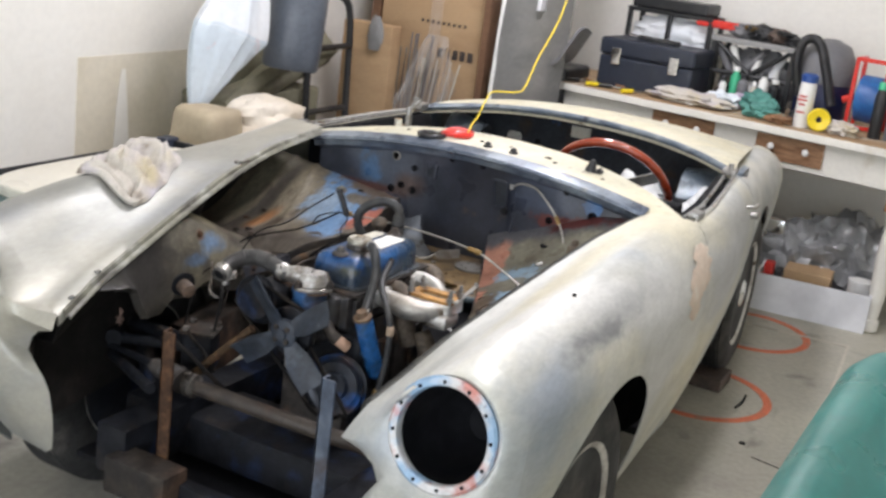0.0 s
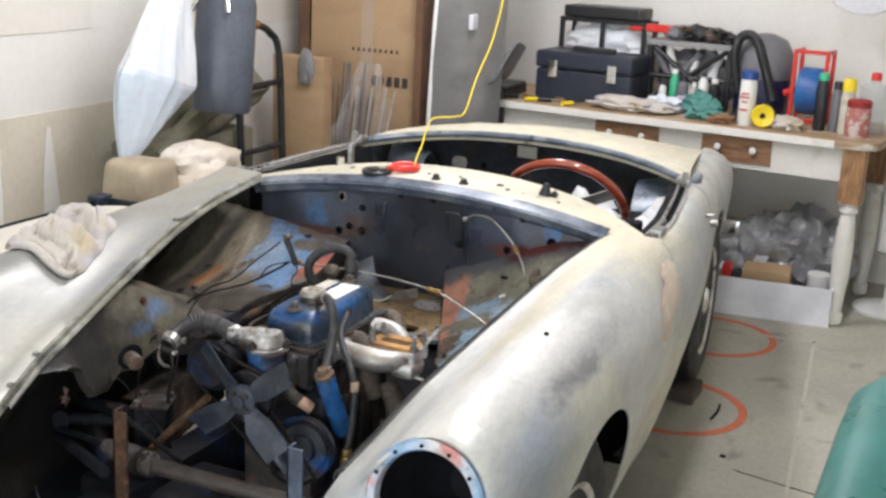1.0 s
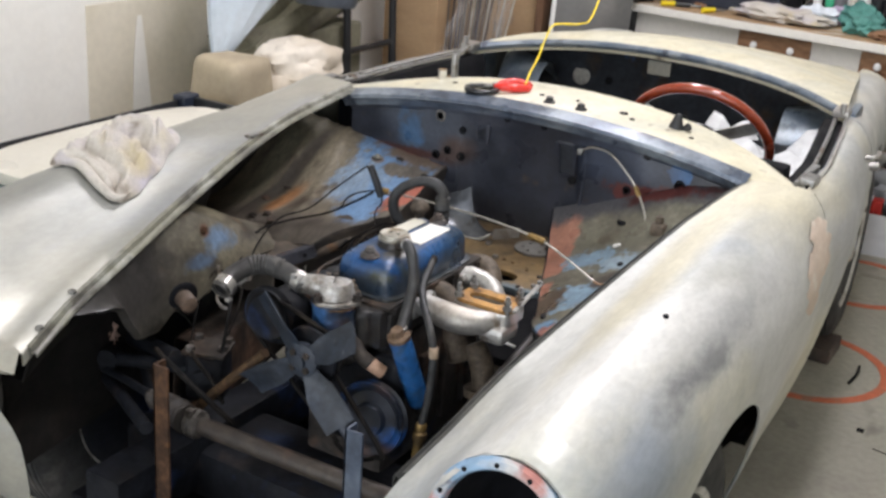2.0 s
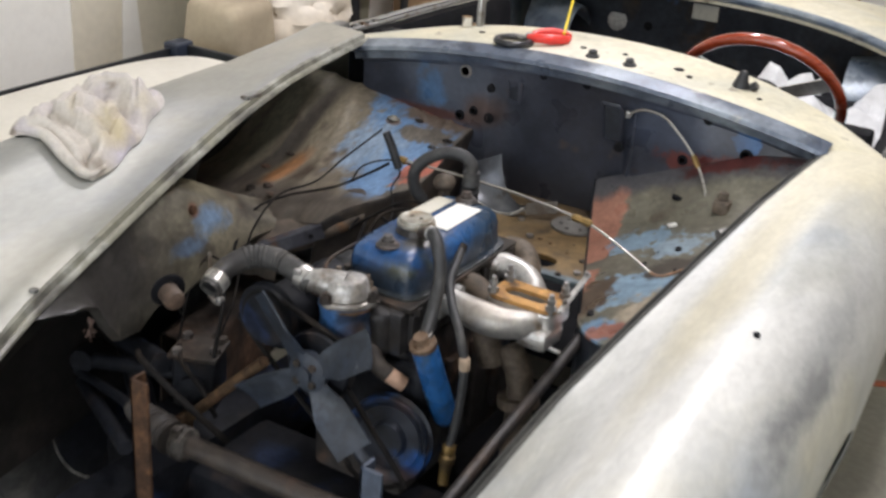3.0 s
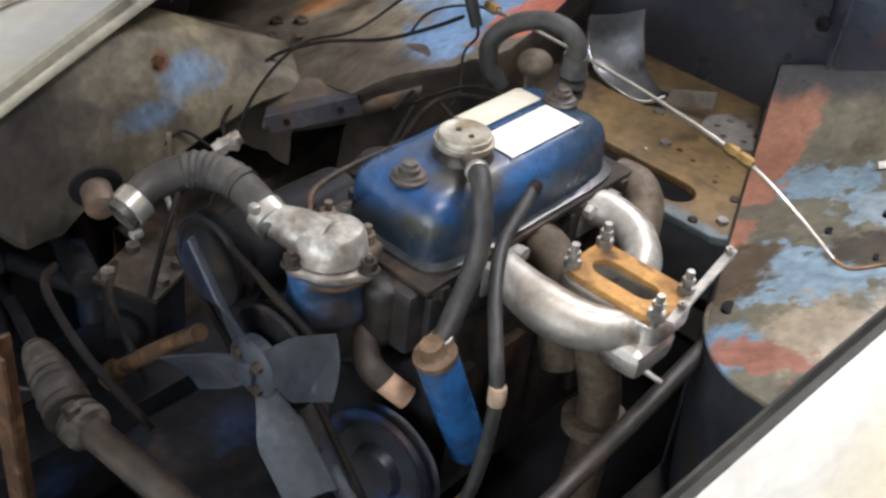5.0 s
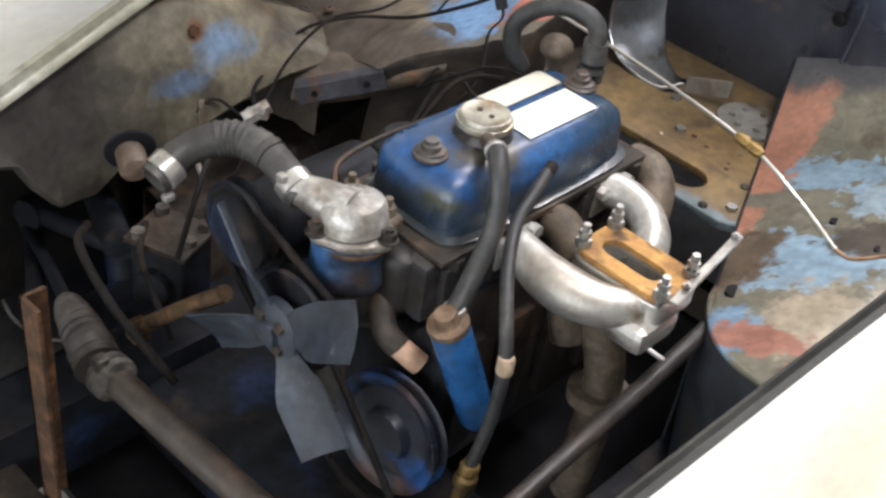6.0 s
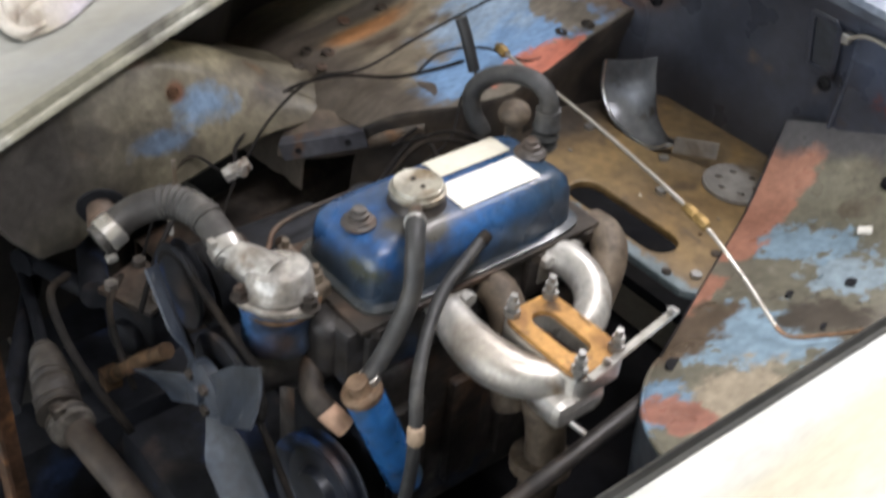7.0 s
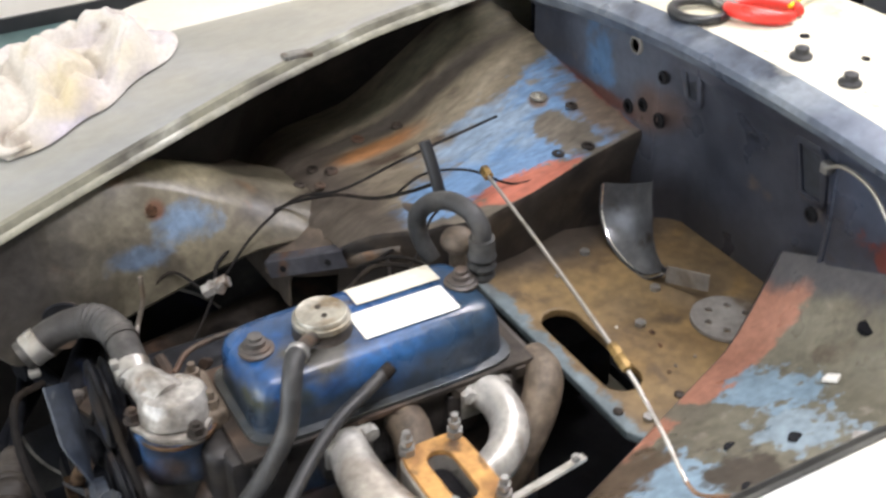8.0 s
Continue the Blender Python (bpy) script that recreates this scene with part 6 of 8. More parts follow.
box((-0.146, -0.826, 0.635), (-0.136, -0.814, 0.643), 0.003, bm=bm)
add("hose_clip", bm, "clip_metal", hose)
bm = lathe([(0.0165, 0), (0.0168, 0.008), (0.0135, 0.008), (0.0130, 0.002), (0.001, 0.001)], (-0.155, -0.8195, 0.6565), (0.05, -0.91, -0.40), 20)
add("hose_end", bm, "hose_grey", hose)
add("hose_bore", lathe([(0.0130, 0), (0.001, 0.001)], (-0.155, -0.8218, 0.6555), (0.05, -0.91, -0.40), 18), "black_trim", hose)

# water pump, fan and belts
bm = lathe([(0.050, 0), (0.048, 0.03), (0.030, 0.06), (0.028, 0.10)], (0.004, -0.665, 0.562), (0, -1, 0), 24)
add("water_pump", bm, "engine_grime", engine)
bm = lathe([(0.030, 0), (0.052, 0.002), (0.054, 0.006), (0.046, 0.010), (0.046, 0.013), (0.054, 0.017), (0.052, 0.021), (0.028, 0.022)], (0.004, -0.762, 0.562), (0, -1, 0), 32)
add("pump_pulley", bm, "black_iron", engine)
fan = empty("fan", (0, 0, 0))
fan.parent = engine
fan.location = Vector((0.004, -0.80, 0.563)) - engine.location
hubm = add("fan_hub", lathe([(0.030, -0.008), (0.031, 0.004), (0.024, 0.008), (0.012, 0.010), (0.012, 0.016), (0.001, 0.017)], (0.004, -0.80, 0.563), (0, -1, 0), 28), "fan_paint", fan)
for k in range(4):
    a = radians(45 + 90 * k)
    add("hub_bolt", nut((0.004 + 0.019 * math.cos(a), -0.806, 0.563 + 0.019 * math.sin(a)), (0, -1, 0), 0.006, 0.007), "dirty_iron", hubm)
for k, deg in enumerate((-47, 36, 130, 216)):
    rows = []
    for i in range(11):
        t = i / 10
        r = 0.014 + 0.116 * t
        w = 0.013 + 0.0145 * min(1, t * 2.2) ** 1.2
        tw = -radians(30) * min(1, t * 2.4)
        row = []
        for j in range(5):
            u = (j / 4 - 0.5) * 2 * w
            bend = 0.006 * (j / 4 - 0.5) ** 2 * 4 * min(1, t * 2)
            row.append(Vector((r, u * math.cos(tw), u * math.sin(tw) + bend)))
        rows.append(row)
    m = Matrix.Translation((0.004, -0.803, 0.563)) @ Matrix.Rotation(radians(90), 4, "X") @ Matrix.Rotation(radians(deg), 4, "Z")
    rows = [[m @ p for p in row] for row in rows]
    add("blade", sheet(rows, 0.0022), "fan_paint", fan, "dusty blue-grey steel fan blade")

# dynamo with its pulley
bm = lathe([(0.046, 0), (0.048, 0.006), (0.047, 0.15), (0.040, 0.156)], (-0.105, -0.742, 0.585), (0, 1, 0), 28)
dyn = add("dynamo", bm, "black_iron", engine, "greasy black dynamo body")
bm = lathe([(0.014, -0.01), (0.044, 0.0), (0.048, 0.003), (0.040, 0.008), (0.040, 0.011), (0.048, 0.016), (0.046, 0.020), (0.030, 0.018), (0.014, 0.024), (0.001, 0.025)], (-0.100, -0.752, 0.606), (0, -1, 0), 32)
add("dynamo_pulley", bm, "black_iron", dyn)
bm = tube([(-0.10, -0.70, 0.64), (-0.05, -0.695, 0.625), (0.0, -0.69, 0.60)], 0.007, 8)
add("adjuster_strap", bm, "dirty_iron", dyn)


def belt(c1, r1, c2, r2, c3, r3, y):
    pts = []
    for c, r, a0, a1 in ((c1, r1, 60, 210), (c3, r3, 210, 330), (c2, r2, 330, 420)):
        for k in range(9):
            a = radians(a0 + (a1 - a0) * k / 8)
            pts.append((c[0] + r * math.cos(a), y, c[1] + r * math.sin(a)))
    return pts + pts[:1]


bm = tube(belt((-0.095, 0.598), 0.047, (0.004, 0.562), 0.053, (0.096, 0.452), 0.060, -0.768), 0.0042, 8, 4)
add("fan_belt", bm, "rubber_dark", engine, "worn black fan belt")
bm = lathe([(0.026, 0), (0.062, 0.004), (0.067, 0.008), (0.058, 0.013), (0.058, 0.017), (0.067, 0.022), (0.066, 0.028), (0.058, 0.026), (0.050, 0.019), (0.030, 0.020), (0.026, 0.030), (0.001, 0.031)], (0.098, -0.712, 0.452), (0.08, -1, 0.10), 44)
add("crank_pulley", bm, "black_blue", engine, "large dished black crank pulley with blue paint showing")
bm = box((-0.02, -0.690, 0.36), (0.13, -0.660, 0.55), 0.02, 3)
add("timing_cover", bm, "black_iron", engine)
# elbow with a blanking plug
bm = tube([(0.030, -0.690, 0.580), (0.050, -0.708, 0.568), (0.066, -0.716, 0.556), (0.082, -0.712, 0.545)], 0.0128, 16)
add("bypass_elbow", bm, "dirty_iron", engine)
bm = cyl((0.080, -0.7125, 0.5465), (0.102, -0.700, 0.530), 0.0118, seg=20, bevel=0.002)
add("blanking_plug", bm, "plug_pink", engine, "pinkish rubber blanking plug")

# breather canister and its hose
ca, cb = Vector((0.133, -0.708, 0.612)), Vector((0.152, -0.660, 0.472))
bm = lathe([(0.010, -0.004), (0.016, -0.001), (0.0192, 0.006), (0.0195, 0.012), (0.0195, 0.142), (0.018, 0.147)], cb, ca - cb, 28)
can = add("breather_canister", bm, "engine_blue", engine, "blue breather canister with a rusty top")
d = (ca - cb).normalized()
add("canister_top", lathe([(0.0200, -0.004), (0.0206, 0.0), (0.0200, 0.003), (0.017, 0.0035), (0.0115, 0.003), (0.0105, 0.006), (0.0105, 0.016)], ca - d * 0.002, d, 28), "rusty_lid", can, "rusty crimped top")
bm = tube([(0.074, -0.607, 0.7315), (0.088, -0.618, 0.733), (0.102, -0.628, 0.716), (0.114, -0.640, 0.682), (0.122, -0.668, 0.644), (0.131, -0.701, 0.617)], 0.0098, 16)
h2 = add("breather_hose", bm, "rubber", engine, "worn grey rubber breather hose")
add("hose_clip", lathe([(0.0100, -0.004), (0.0112, -0.003), (0.0112, 0.003), (0.0100, 0.004)], (0.078, -0.610, 0.7325), (0.75, -0.62, 0.2), 18), "steel", h2)
add("hose_clip", lathe([(0.0100, -0.004), (0.0112, -0.003), (0.0112, 0.003), (0.0100, 0.004)], (0.1295, -0.697, 0.6205), d, 18), "clip_metal", h2)
bm = tube([(0.081, -0.521, 0.680), (0.090, -0.552, 0.668), (0.103, -0.590, 0.655), (0.135, -0.635, 0.642), (0.170, -0.672, 0.628), (0.190, -0.687, 0.590), (0.191, -0.690, 0.54), (0.188, -0.695, 0.49), (0.184, -0.70, 0.458)], 0.0068, 14)
h3 = add("vent_hose", bm, "rubber", engine, "thin worn rubber vent hose")
bm = lathe([(0.0072, 0), (0.0084, 0.002), (0.0084, 0.018), (0.0072, 0.020)], (0.1902, -0.6872, 0.600), (0.05, 0, -1), 16)
add("hose_mouth", lathe([(0.0072, 0), (0.0076, 0.004), (0.0070, 0.012), (0.0045, 0.012), (0.0045, 0.002)], (0.083, -0.527, 0.677), (-0.28, 0.93, 0.36), 14), "rubber_dark", h3, "dark open hose end")
add("tape_band", bm, "tape_buff", h3, "buff tape band")
bm = lathe([(0.009, 0), (0.0105, 0.005), (0.009, 0.015), (0.012, 0.018), (0.012, 0.030), (0.009, 0.034), (0.008, 0.065)], (0.184, -0.700, 0.460), (-0.05, -0.1, -1), 14)
add("hose_fitting", bm, "brass", h3, "brass hose fitting")

# inlet and exhaust manifold
man = empty("manifold", (0, 0, 0))
man.parent = engine
man.location = Vector((0.18, -0.5, 0.6)) - engine.location
bm = tube([(0.078, -0.572, 0.618), (0.105, -0.577, 0.616), (0.135, -0.580, 0.612), (0.165, -0.578, 0.608), (0.195, -0.568, 0.606), (0.216, -0.550, 0.606), (0.224, -0.53, 0.606)], 0.022, 22, rfun=lambda s: 0.0195 + 0.0045 * math.sin(math.pi * s) - 0.001 * math.sin(9 * s))
add("front_runner", bm, "alloy_paint", man, "silver-painted manifold runner")
bm = tube([(0.078, -0.420, 0.616), (0.108, -0.414, 0.618), (0.142, -0.418, 0.613), (0.168, -0.438, 0.606), (0.182, -0.466, 0.602), (0.188, -0.495, 0.60)], 0.020, 18)
add("rear_runner", bm, "alloy_paint", man, "silver-painted manifold runner")
for ya, yb in ((-0.592, -0.552), (-0.440, -0.400)):
    bm = box((0.084, ya - 0.006, 0.590), (0.094, yb + 0.006, 0.632), 0.004)
    nut((0.094, ya - 0.001, 0.626), (1, 0, 0), 0.008, 0.010, bm=bm)
    nut((0.094, yb + 0.001, 0.626), (1, 0, 0), 0.008, 0.010, bm=bm)
    add("port_flange", bm, "alloy_paint", man)
bm = tube([(0.078, -0.508, 0.614), (0.105, -0.510, 0.614), (0.126, -0.514, 0.594), (0.132, -0.518, 0.55), (0.150, -0.52, 0.50)], 0.021, 16)
add("exhaust_branch", bm, "exhaust_brown", man, "brown cast-iron exhaust branch")
bm = tube([(0.070, -0.346, 0.616), (0.098, -0.350, 0.618), (0.120, -0.366, 0.606), (0.132, -0.392, 0.57), (0.142, -0.43, 0.53)], 0.021, 16)
add("exhaust_branch", bm, "exhaust_brown", man, "brown cast-iron exhaust branch")
bm = tube([(0.165, -0.50, 0.53), (0.190, -0.505, 0.49), (0.198, -0.51, 0.43), (0.198, -0.52, 0.30)], 0.022, 16)
cyl((0.195, -0.51, 0.455), (0.197, -0.511, 0.440), 0.034, bm=bm)
add("downpipe", bm, "exhaust_brown", man)
outline = ring_points(0.1965, -0.5105, 0.057, 0.036, 32, 6.0)
slot = slot_points(0.194, -0.512, 0.037, 0.0145)
bm = plate(outline, 0.600, 0.624, 0.003, holes=[slot])
box((0.205, -0.565, 0.572), (0.255, -0.50, 0.602), 0.010, bm=bm)
flange = add("carburettor_flange", bm, "alloy", man, "bare alloy carburettor mounting flange", smooth=False)
bm = plate(ring_points(0.1965, -0.5105, 0.055, 0.034, 32, 6.0), 0.6245, 0.632, 0.001, holes=[slot_points(0.194, -0.512, 0.036, 0.0135)])
add("gasket", bm, "gasket", flange, "tan paper gasket with a long port", smooth=False)
# the slot's dark depth is a black plate set inside it
add("port", plate(slot_points(0.194, -0.512, 0.0368, 0.0143), 0.6015, 0.606), "black_trim", flange, "black plate painting the shade inside the inlet port", smooth=False)
for x, y in ((0.148, -0.536), (0.148, -0.484), (0.244, -0.486), (0.246, -0.538)):
    bm = cyl((x, y, 0.62), (x, y, 0.658), 0.004, seg=10)
    nut((x, y, 0.632), (0, 0, 1), 0.0085, 0.008, bm=bm)
    nut((x, y, 0.644), (0, 0, 1), 0.0065, 0.006, bm=bm)
    add("stud", bm, "steel", flange)
bm = sheet([[(0.259 - 0.0095 * k + dx, -0.536 + 0.070 * k, 0.6345 + 0.002 * k + dz) for dx, dz in ((-0.0045, -0.001), (0.0045, 0.001))] for k in (0, 0.5, 1.0, 1.5, 2.0)], 0.003)
lever = add("throttle_lever", bm, "alloy", man, "bright flat throttle lever")
for k in (0.35, 1.85):
    x, y, z = 0.259 - 0.0095 * k, -0.536 + 0.070 * k, 0.6365 + 0.002 * k
    bm = cyl((x, y, z - 0.004), (x, y, z + 0.006), 0.0022, seg=10)
    nut((x, y, z), (0, 0, 1), 0.0045, 0.004, bm=bm)
    add("bolt", bm, "steel", lever)
add("spigot", cyl((0.25, -0.545, 0.575), (0.270, -0.540, 0.570), 0.003, seg=10), "steel", man)

# heater valve and curled hose at the cover's rear
bm = lathe([(0.012, 0), (0.015, 0.004), (0.013, 0.010), (0.016, 0.016), (0.013, 0.022), (0.016, 0.028), (0.014, 0.034), (0.014, 0.05)], (0.004, -0.370, 0.692), (0, 0, 1), 18)
add("heater_stub", bm, "rubber", engine)
bm = tube([(0.004, -0.370, 0.735), (0.003, -0.371, 0.754), (-0.012, -0.376, 0.768), (-0.040, -0.384, 0.768), (-0.070, -0.392, 0.752), (-0.088, -0.398, 0.728), (-0.088, -0.396, 0.700), (-0.075, -0.388, 0.675)], 0.0105, 14)
add("heater_hose", bm, "rubber", engine, "curled black heater hose")
bm = bmesh.new()
bmesh.ops.create_uvsphere(bm, u_segments=18, v_segments=12, radius=0.019)
bmesh.ops.scale(bm, vec=(1, 1, 0.8), verts=bm.verts)
bmesh.ops.translate(bm, vec=(-0.045, -0.372, 0.712), verts=bm.verts)
cyl((-0.04, -0.372, 0.63), (-0.045, -0.372, 0.712), 0.010, bm=bm)
add("heater_valve", bm, "exhaust_brown", engine)
bm = tube([(-0.040, -0.700, 0.662), (-0.062, -0.672, 0.668), (-0.074, -0.60, 0.664), (-0.078, -0.50, 0.655), (-0.070, -0.40, 0.655)], 0.0030, 10)
add("heater_pipe", bm, "dirty_iron", engine, "thin dirty pipe along the head")
for ny in (-0.62, -0.52, -0.42):
    add("head_stud", nut((-0.058, ny, 0.632), (0, 0, 1), 0.0085, 0.014), "dirty_iron", engine)
# distributor side: leads
for k, (a, b, c) in enumerate(((0.0, 0.0, -0.01), (0.045, 0.06, -0.035))):
    bm = tube([(-0.045, -0.41 - 0.05 * k, 0.655), (-0.075 - a * 0.5, -0.40 - 0.06 * k + b * 0.5, 0.672 + c), (-0.12 - a, -0.44 - 0.03 * k + b, 0.665 + c), (-0.135, -0.49 - 0.01 * k, 0.60)], 0.0030, 8)
    add("ignition_lead", bm, "rubber_dark", engine, "black ignition lead")
bm = lathe([(0.028, 0), (0.030, 0.05), (0.034, 0.055), (0.034, 0.085), (0.020, 0.10), (0.001, 0.102)], (-0.125, -0.50, 0.50), (-0.2, 0, 1), 22)
add("distributor", bm, "black_plastic", engine)
bm = tube([(-0.08, -0.66, 0.63), (-0.11, -0.62, 0.60), (-0.14, -0.56, 0.56)], 0.006, 8)
add("fuel_line", bm, "dirty_iron", engine)

# ---------- pipes and loose bits in the bay ----------
pipe = empty("brake_pipe", (0.19, -0.31, 0.68), "bare steel brake pipe laid across the engine bay", "pipe")
bm = tube([(-0.232, -0.225, 0.668), (-0.212, -0.235, 0.672), (-0.10, -0.262, 0.684), (0.05, -0.296, 0.694), (0.189, -0.322, 0.690), (0.26, -0.330, 0.668), (0.318, -0.338, 0.643)], 0.0023, 10)
add("pipe_run", bm, "bare_wire", pipe)
bm = tube([(0.316, -0.338, 0.643), (0.335, -0.335, 0.640), (0.36, -0.315, 0.650), (0.40, -0.28, 0.672), (0.44, -0.25, 0.69)], 0.0022, 8)
add("copper_run", bm, "copper_pipe", pipe, "thin dull copper pipe")
dd = Vector((0.14, -0.03, -0.004)).normalized()
bm = lathe([(0.0055, -0.018), (0.0065, -0.015), (0.0065, -0.003), (0.0050, 0.0), (0.0065, 0.003), (0.0065, 0.016), (0.0040, 0.02)], (0.186, -0.321, 0.690), dd, 6)
add("union", bm, "brass", pipe, "brass pipe union")
add("union", lathe([(0.0065, -0.012), (0.0075, -0.008), (0.0075, 0.008), (0.0055, 0.012)], (-0.218, -0.233, 0.671), (1, -0.3, 0.1), 6), "brass", pipe)
pipe2 = empty("clutch_pipe", (0.27, -0.02, 0.74), "thin steel pipe clipped to the bulkhead", "pipe")
bm = tube([(0.122, -0.012, 0.782), (0.150, -0.016, 0.797), (0.19, -0.02, 0.795), (0.22, -0.022, 0.775), (0.25, -0.026, 0.748), (0.274, -0.035, 0.722), (0.296, -0.05, 0.690), (0.305, -0.065, 0.664)], 0.0024, 10)
add("pipe_run", bm, "bare_wire", pipe2)
add("union", lathe([(0.004, -0.012), (0.005, -0.009), (0.005, 0.009), (0.0035, 0.012)], (0.266, -0.031, 0.730), (0.02, -0.009, -0.025), 6), "brass", pipe2, "brass union nut")
add("clip", box((0.115, -0.014, 0.774), (0.127, -0.002, 0.788), 0.003), "steel", pipe2, "small steel clip on the bulkhead")
block = empty("pipe_connector", (0.35, -0.12, 0.66), "small grey metal pipe connector on the footwell panel", "connector")
zb_ = right_z(0.34, -0.09)
bm = box((0.328, -0.102, zb_ - 0.004), (0.356, -0.074, zb_ + 0.020), 0.006)
cyl((0.342, -0.088, zb_ + 0.015), (0.342, -0.088, zb_ + 0.034), 0.008, bm=bm)
add("body", bm, "exhaust_brown", block)
bm = lathe([(0.015, 0), (0.016, 0.02), (0.012, 0.026), (0.009, 0.05)], (0.378, -0.20, right_z(0.378, -0.2) + 0.012), (0.5, 0.5, 0.12), 18)
add("cylinder", bm, "alloy_dirty", block, "pale alloy hydraulic cylinder")
lpipe = empty("left_brake_union", (-0.32, -0.57, 0.54), "brass union with thin pipes beside the inner wing", "pipe")
bm = cyl((-0.325, -0.585, 0.545), (-0.315, -0.555, 0.560), 0.010, seg=6)
cyl((-0.33, -0.575, 0.55), (-0.305, -0.567, 0.555), 0.007, seg=6, bm=bm)
add("union", bm, "alloy_dirty", lpipe)
bm = tube([(-0.32, -0.56, 0.558), (-0.335, -0.51, 0.60), (-0.33, -0.45, 0.640), (-0.29, -0.40, 0.660), (-0.30, -0.30, 0.675), (-0.315, -0.16, 0.690)], 0.0019, 8)
tube([(-0.325, -0.585, 0.548), (-0.345, -0.62, 0.575), (-0.35, -0.66, 0.53), (-0.34, -0.70, 0.45)], 0.002, 8, bm=bm)
tube([(-0.315, -0.575, 0.545), (-0.30, -0.61, 0.50), (-0.30, -0.65, 0.44)], 0.002, 8, bm=bm)
tube([(-0.25, -0.35, 0.655), (-0.26, -0.30, 0.668), (-0.235, -0.25, 0.672), (-0.20, -0.20, 0.655), (-0.21, -0.12, 0.655)], 0.0017, 8, bm=bm)
add("pipe_run", bm, "rubber_dark", lpipe)
loom = empty("wiring_loom", (-0.2, -0.33, 0.63), "black wires with a taped connector beside the engine", "wire")
bm = tube([(-0.190, -0.335, 0.757), (-0.180, -0.332, 0.735), (-0.165, -0.328, 0.695)], 0.0075, 10)
add("connector", bm, "black_plastic", loom)
WIRES = [[(-0.165, -0.328, 0.70), (-0.165, -0.325, 0.68), (-0.17, -0.34, 0.66), (-0.14, -0.38, 0.63), (-0.13, -0.44, 0.61)],
         [(-0.05, -0.38, 0.665), (-0.09, -0.42, 0.68), (-0.15, -0.44, 0.64), (-0.20, -0.42, 0.60), (-0.22, -0.36, 0.60)],
         [(-0.184, -0.33, 0.70), (-0.22, -0.34, 0.675), (-0.28, -0.36, 0.640), (-0.36, -0.39, 0.612), (-0.38, -0.46, 0.60), (-0.345, -0.55, 0.575), (-0.325, -0.57, 0.555)]]
for k, line in enumerate(WIRES):
    add("wire", tube(line, 0.0017 + 0.0004 * (k % 3), 8), "rubber_dark", loom)
disc = empty("round_cover_plate", (0.065, -0.066, 0.56), "round grey cover plate with six holes lying on the bay floor", "plate")
bm = plate(ring_points(0.065, -0.066, 0.044, 0.044, 36), 0.5605, 0.566, 0.001, holes=[ring_points(0.065 + 0.025 * math.cos(radians(20 + 60 * k)), -0.066 + 0.025 * math.sin(radians(20 + 60 * k)), 0.0048, None, 10) for k in range(6)])
add("plate", bm, "steel_dull", disc, smooth=False)
trim = empty("bright_trim_piece", (-0.1, -0.08, 0.56), "curved bright metal trim piece leaning on the bulkhead", "trim")
outer = smooth_line([(-0.167, -0.088, 0.640), (-0.160, -0.092, 0.602), (-0.135, -0.096, 0.575), (-0.095, -0.098, 0.5635), (-0.058, -0.096, 0.5635), (-0.032, -0.088, 0.580)], 6)
inner = smooth_line([(-0.085, -0.045, 0.672), (-0.080, -0.048, 0.650), (-0.074, -0.052, 0.630), (-0.062, -0.058, 0.610), (-0.045, -0.066, 0.596), (-0.028, -0.08, 0.588)], 6)
rows = []
for n_, (o_, i_) in enumerate(zip(outer, inner)):
    i_ = o_.lerp(i_, 0.74 - 0.42 * max(0.0, n_ / (len(outer) - 1) - 0.35))
    rows.append([o_ + Vector((0.002, -0.003, -0.002)), o_, o_.lerp(i_, 0.3) + Vector((0, 0.006, -0.004)), o_.lerp(i_, 0.65) + Vector((0, 0.005, -0.004)), i_])
add("shell", sheet(rows, 0.002), "trim_shell", trim)
add("bright_edge", tube([o_ for o_ in outer], 0.0022, 8, 1), "chrome", trim, "bright rolled edge")
rows = [[(-0.03 + 0.055 * t, -0.085 + 0.02 * t, 0.566 + 0.012 * t + h) for h in (0.0, 0.024)] for t in (0, 0.5, 1.0)]
add("tab", sheet(rows, 0.0015), "steel_dull", trim)

# clip lamp or knife-like red cutter and tape ring on the scuttle
cut = empty("snips", (-0.09, 0.07, 0.86), "red-handled snips lying on the scuttle", "tool")
zc = lip_z(-0.09) + 0.013
for line in ([(-0.122, 0.046, zc + 0.008), (-0.108, 0.040, zc + 0.010), (-0.085, 0.048, zc + 0.011), (-0.062, 0.072, zc + 0.009), (-0.060, 0.092, zc + 0.008)],
             [(-0.122, 0.056, zc + 0.008), (-0.118, 0.078, zc + 0.010), (-0.102, 0.098, zc + 0.011), (-0.082, 0.112, zc + 0.009), (-0.066, 0.108, zc + 0.008)]):
    add("handle", tube(line, 0.0095, 12, rfun=lambda u: 0.0065 + 0.0035 * math.sin(math.pi * u)), "red_plastic", cut)
add("hinge", cyl((-0.124, 0.052, zc), (-0.124, 0.052, zc + 0.014), 0.009, seg=16), "steel", cut)
add("blade", box((-0.160, 0.046, zc + 0.001), (-0.124, 0.056, zc + 0.008), 0.002), "steel", cut)
ringo = empty("black_ring", (-0.138, 0.028, 0.86), "black rubber ring lying on the scuttle", "ring")
bm = tube([(-0.142 + 0.033 * math.cos(2 * math.pi * k / 28), 0.020 + 0.033 * math.sin(2 * math.pi * k / 28), lip_z(-0.142) + 0.018) for k in range(29)], 0.0065, 10, 1)
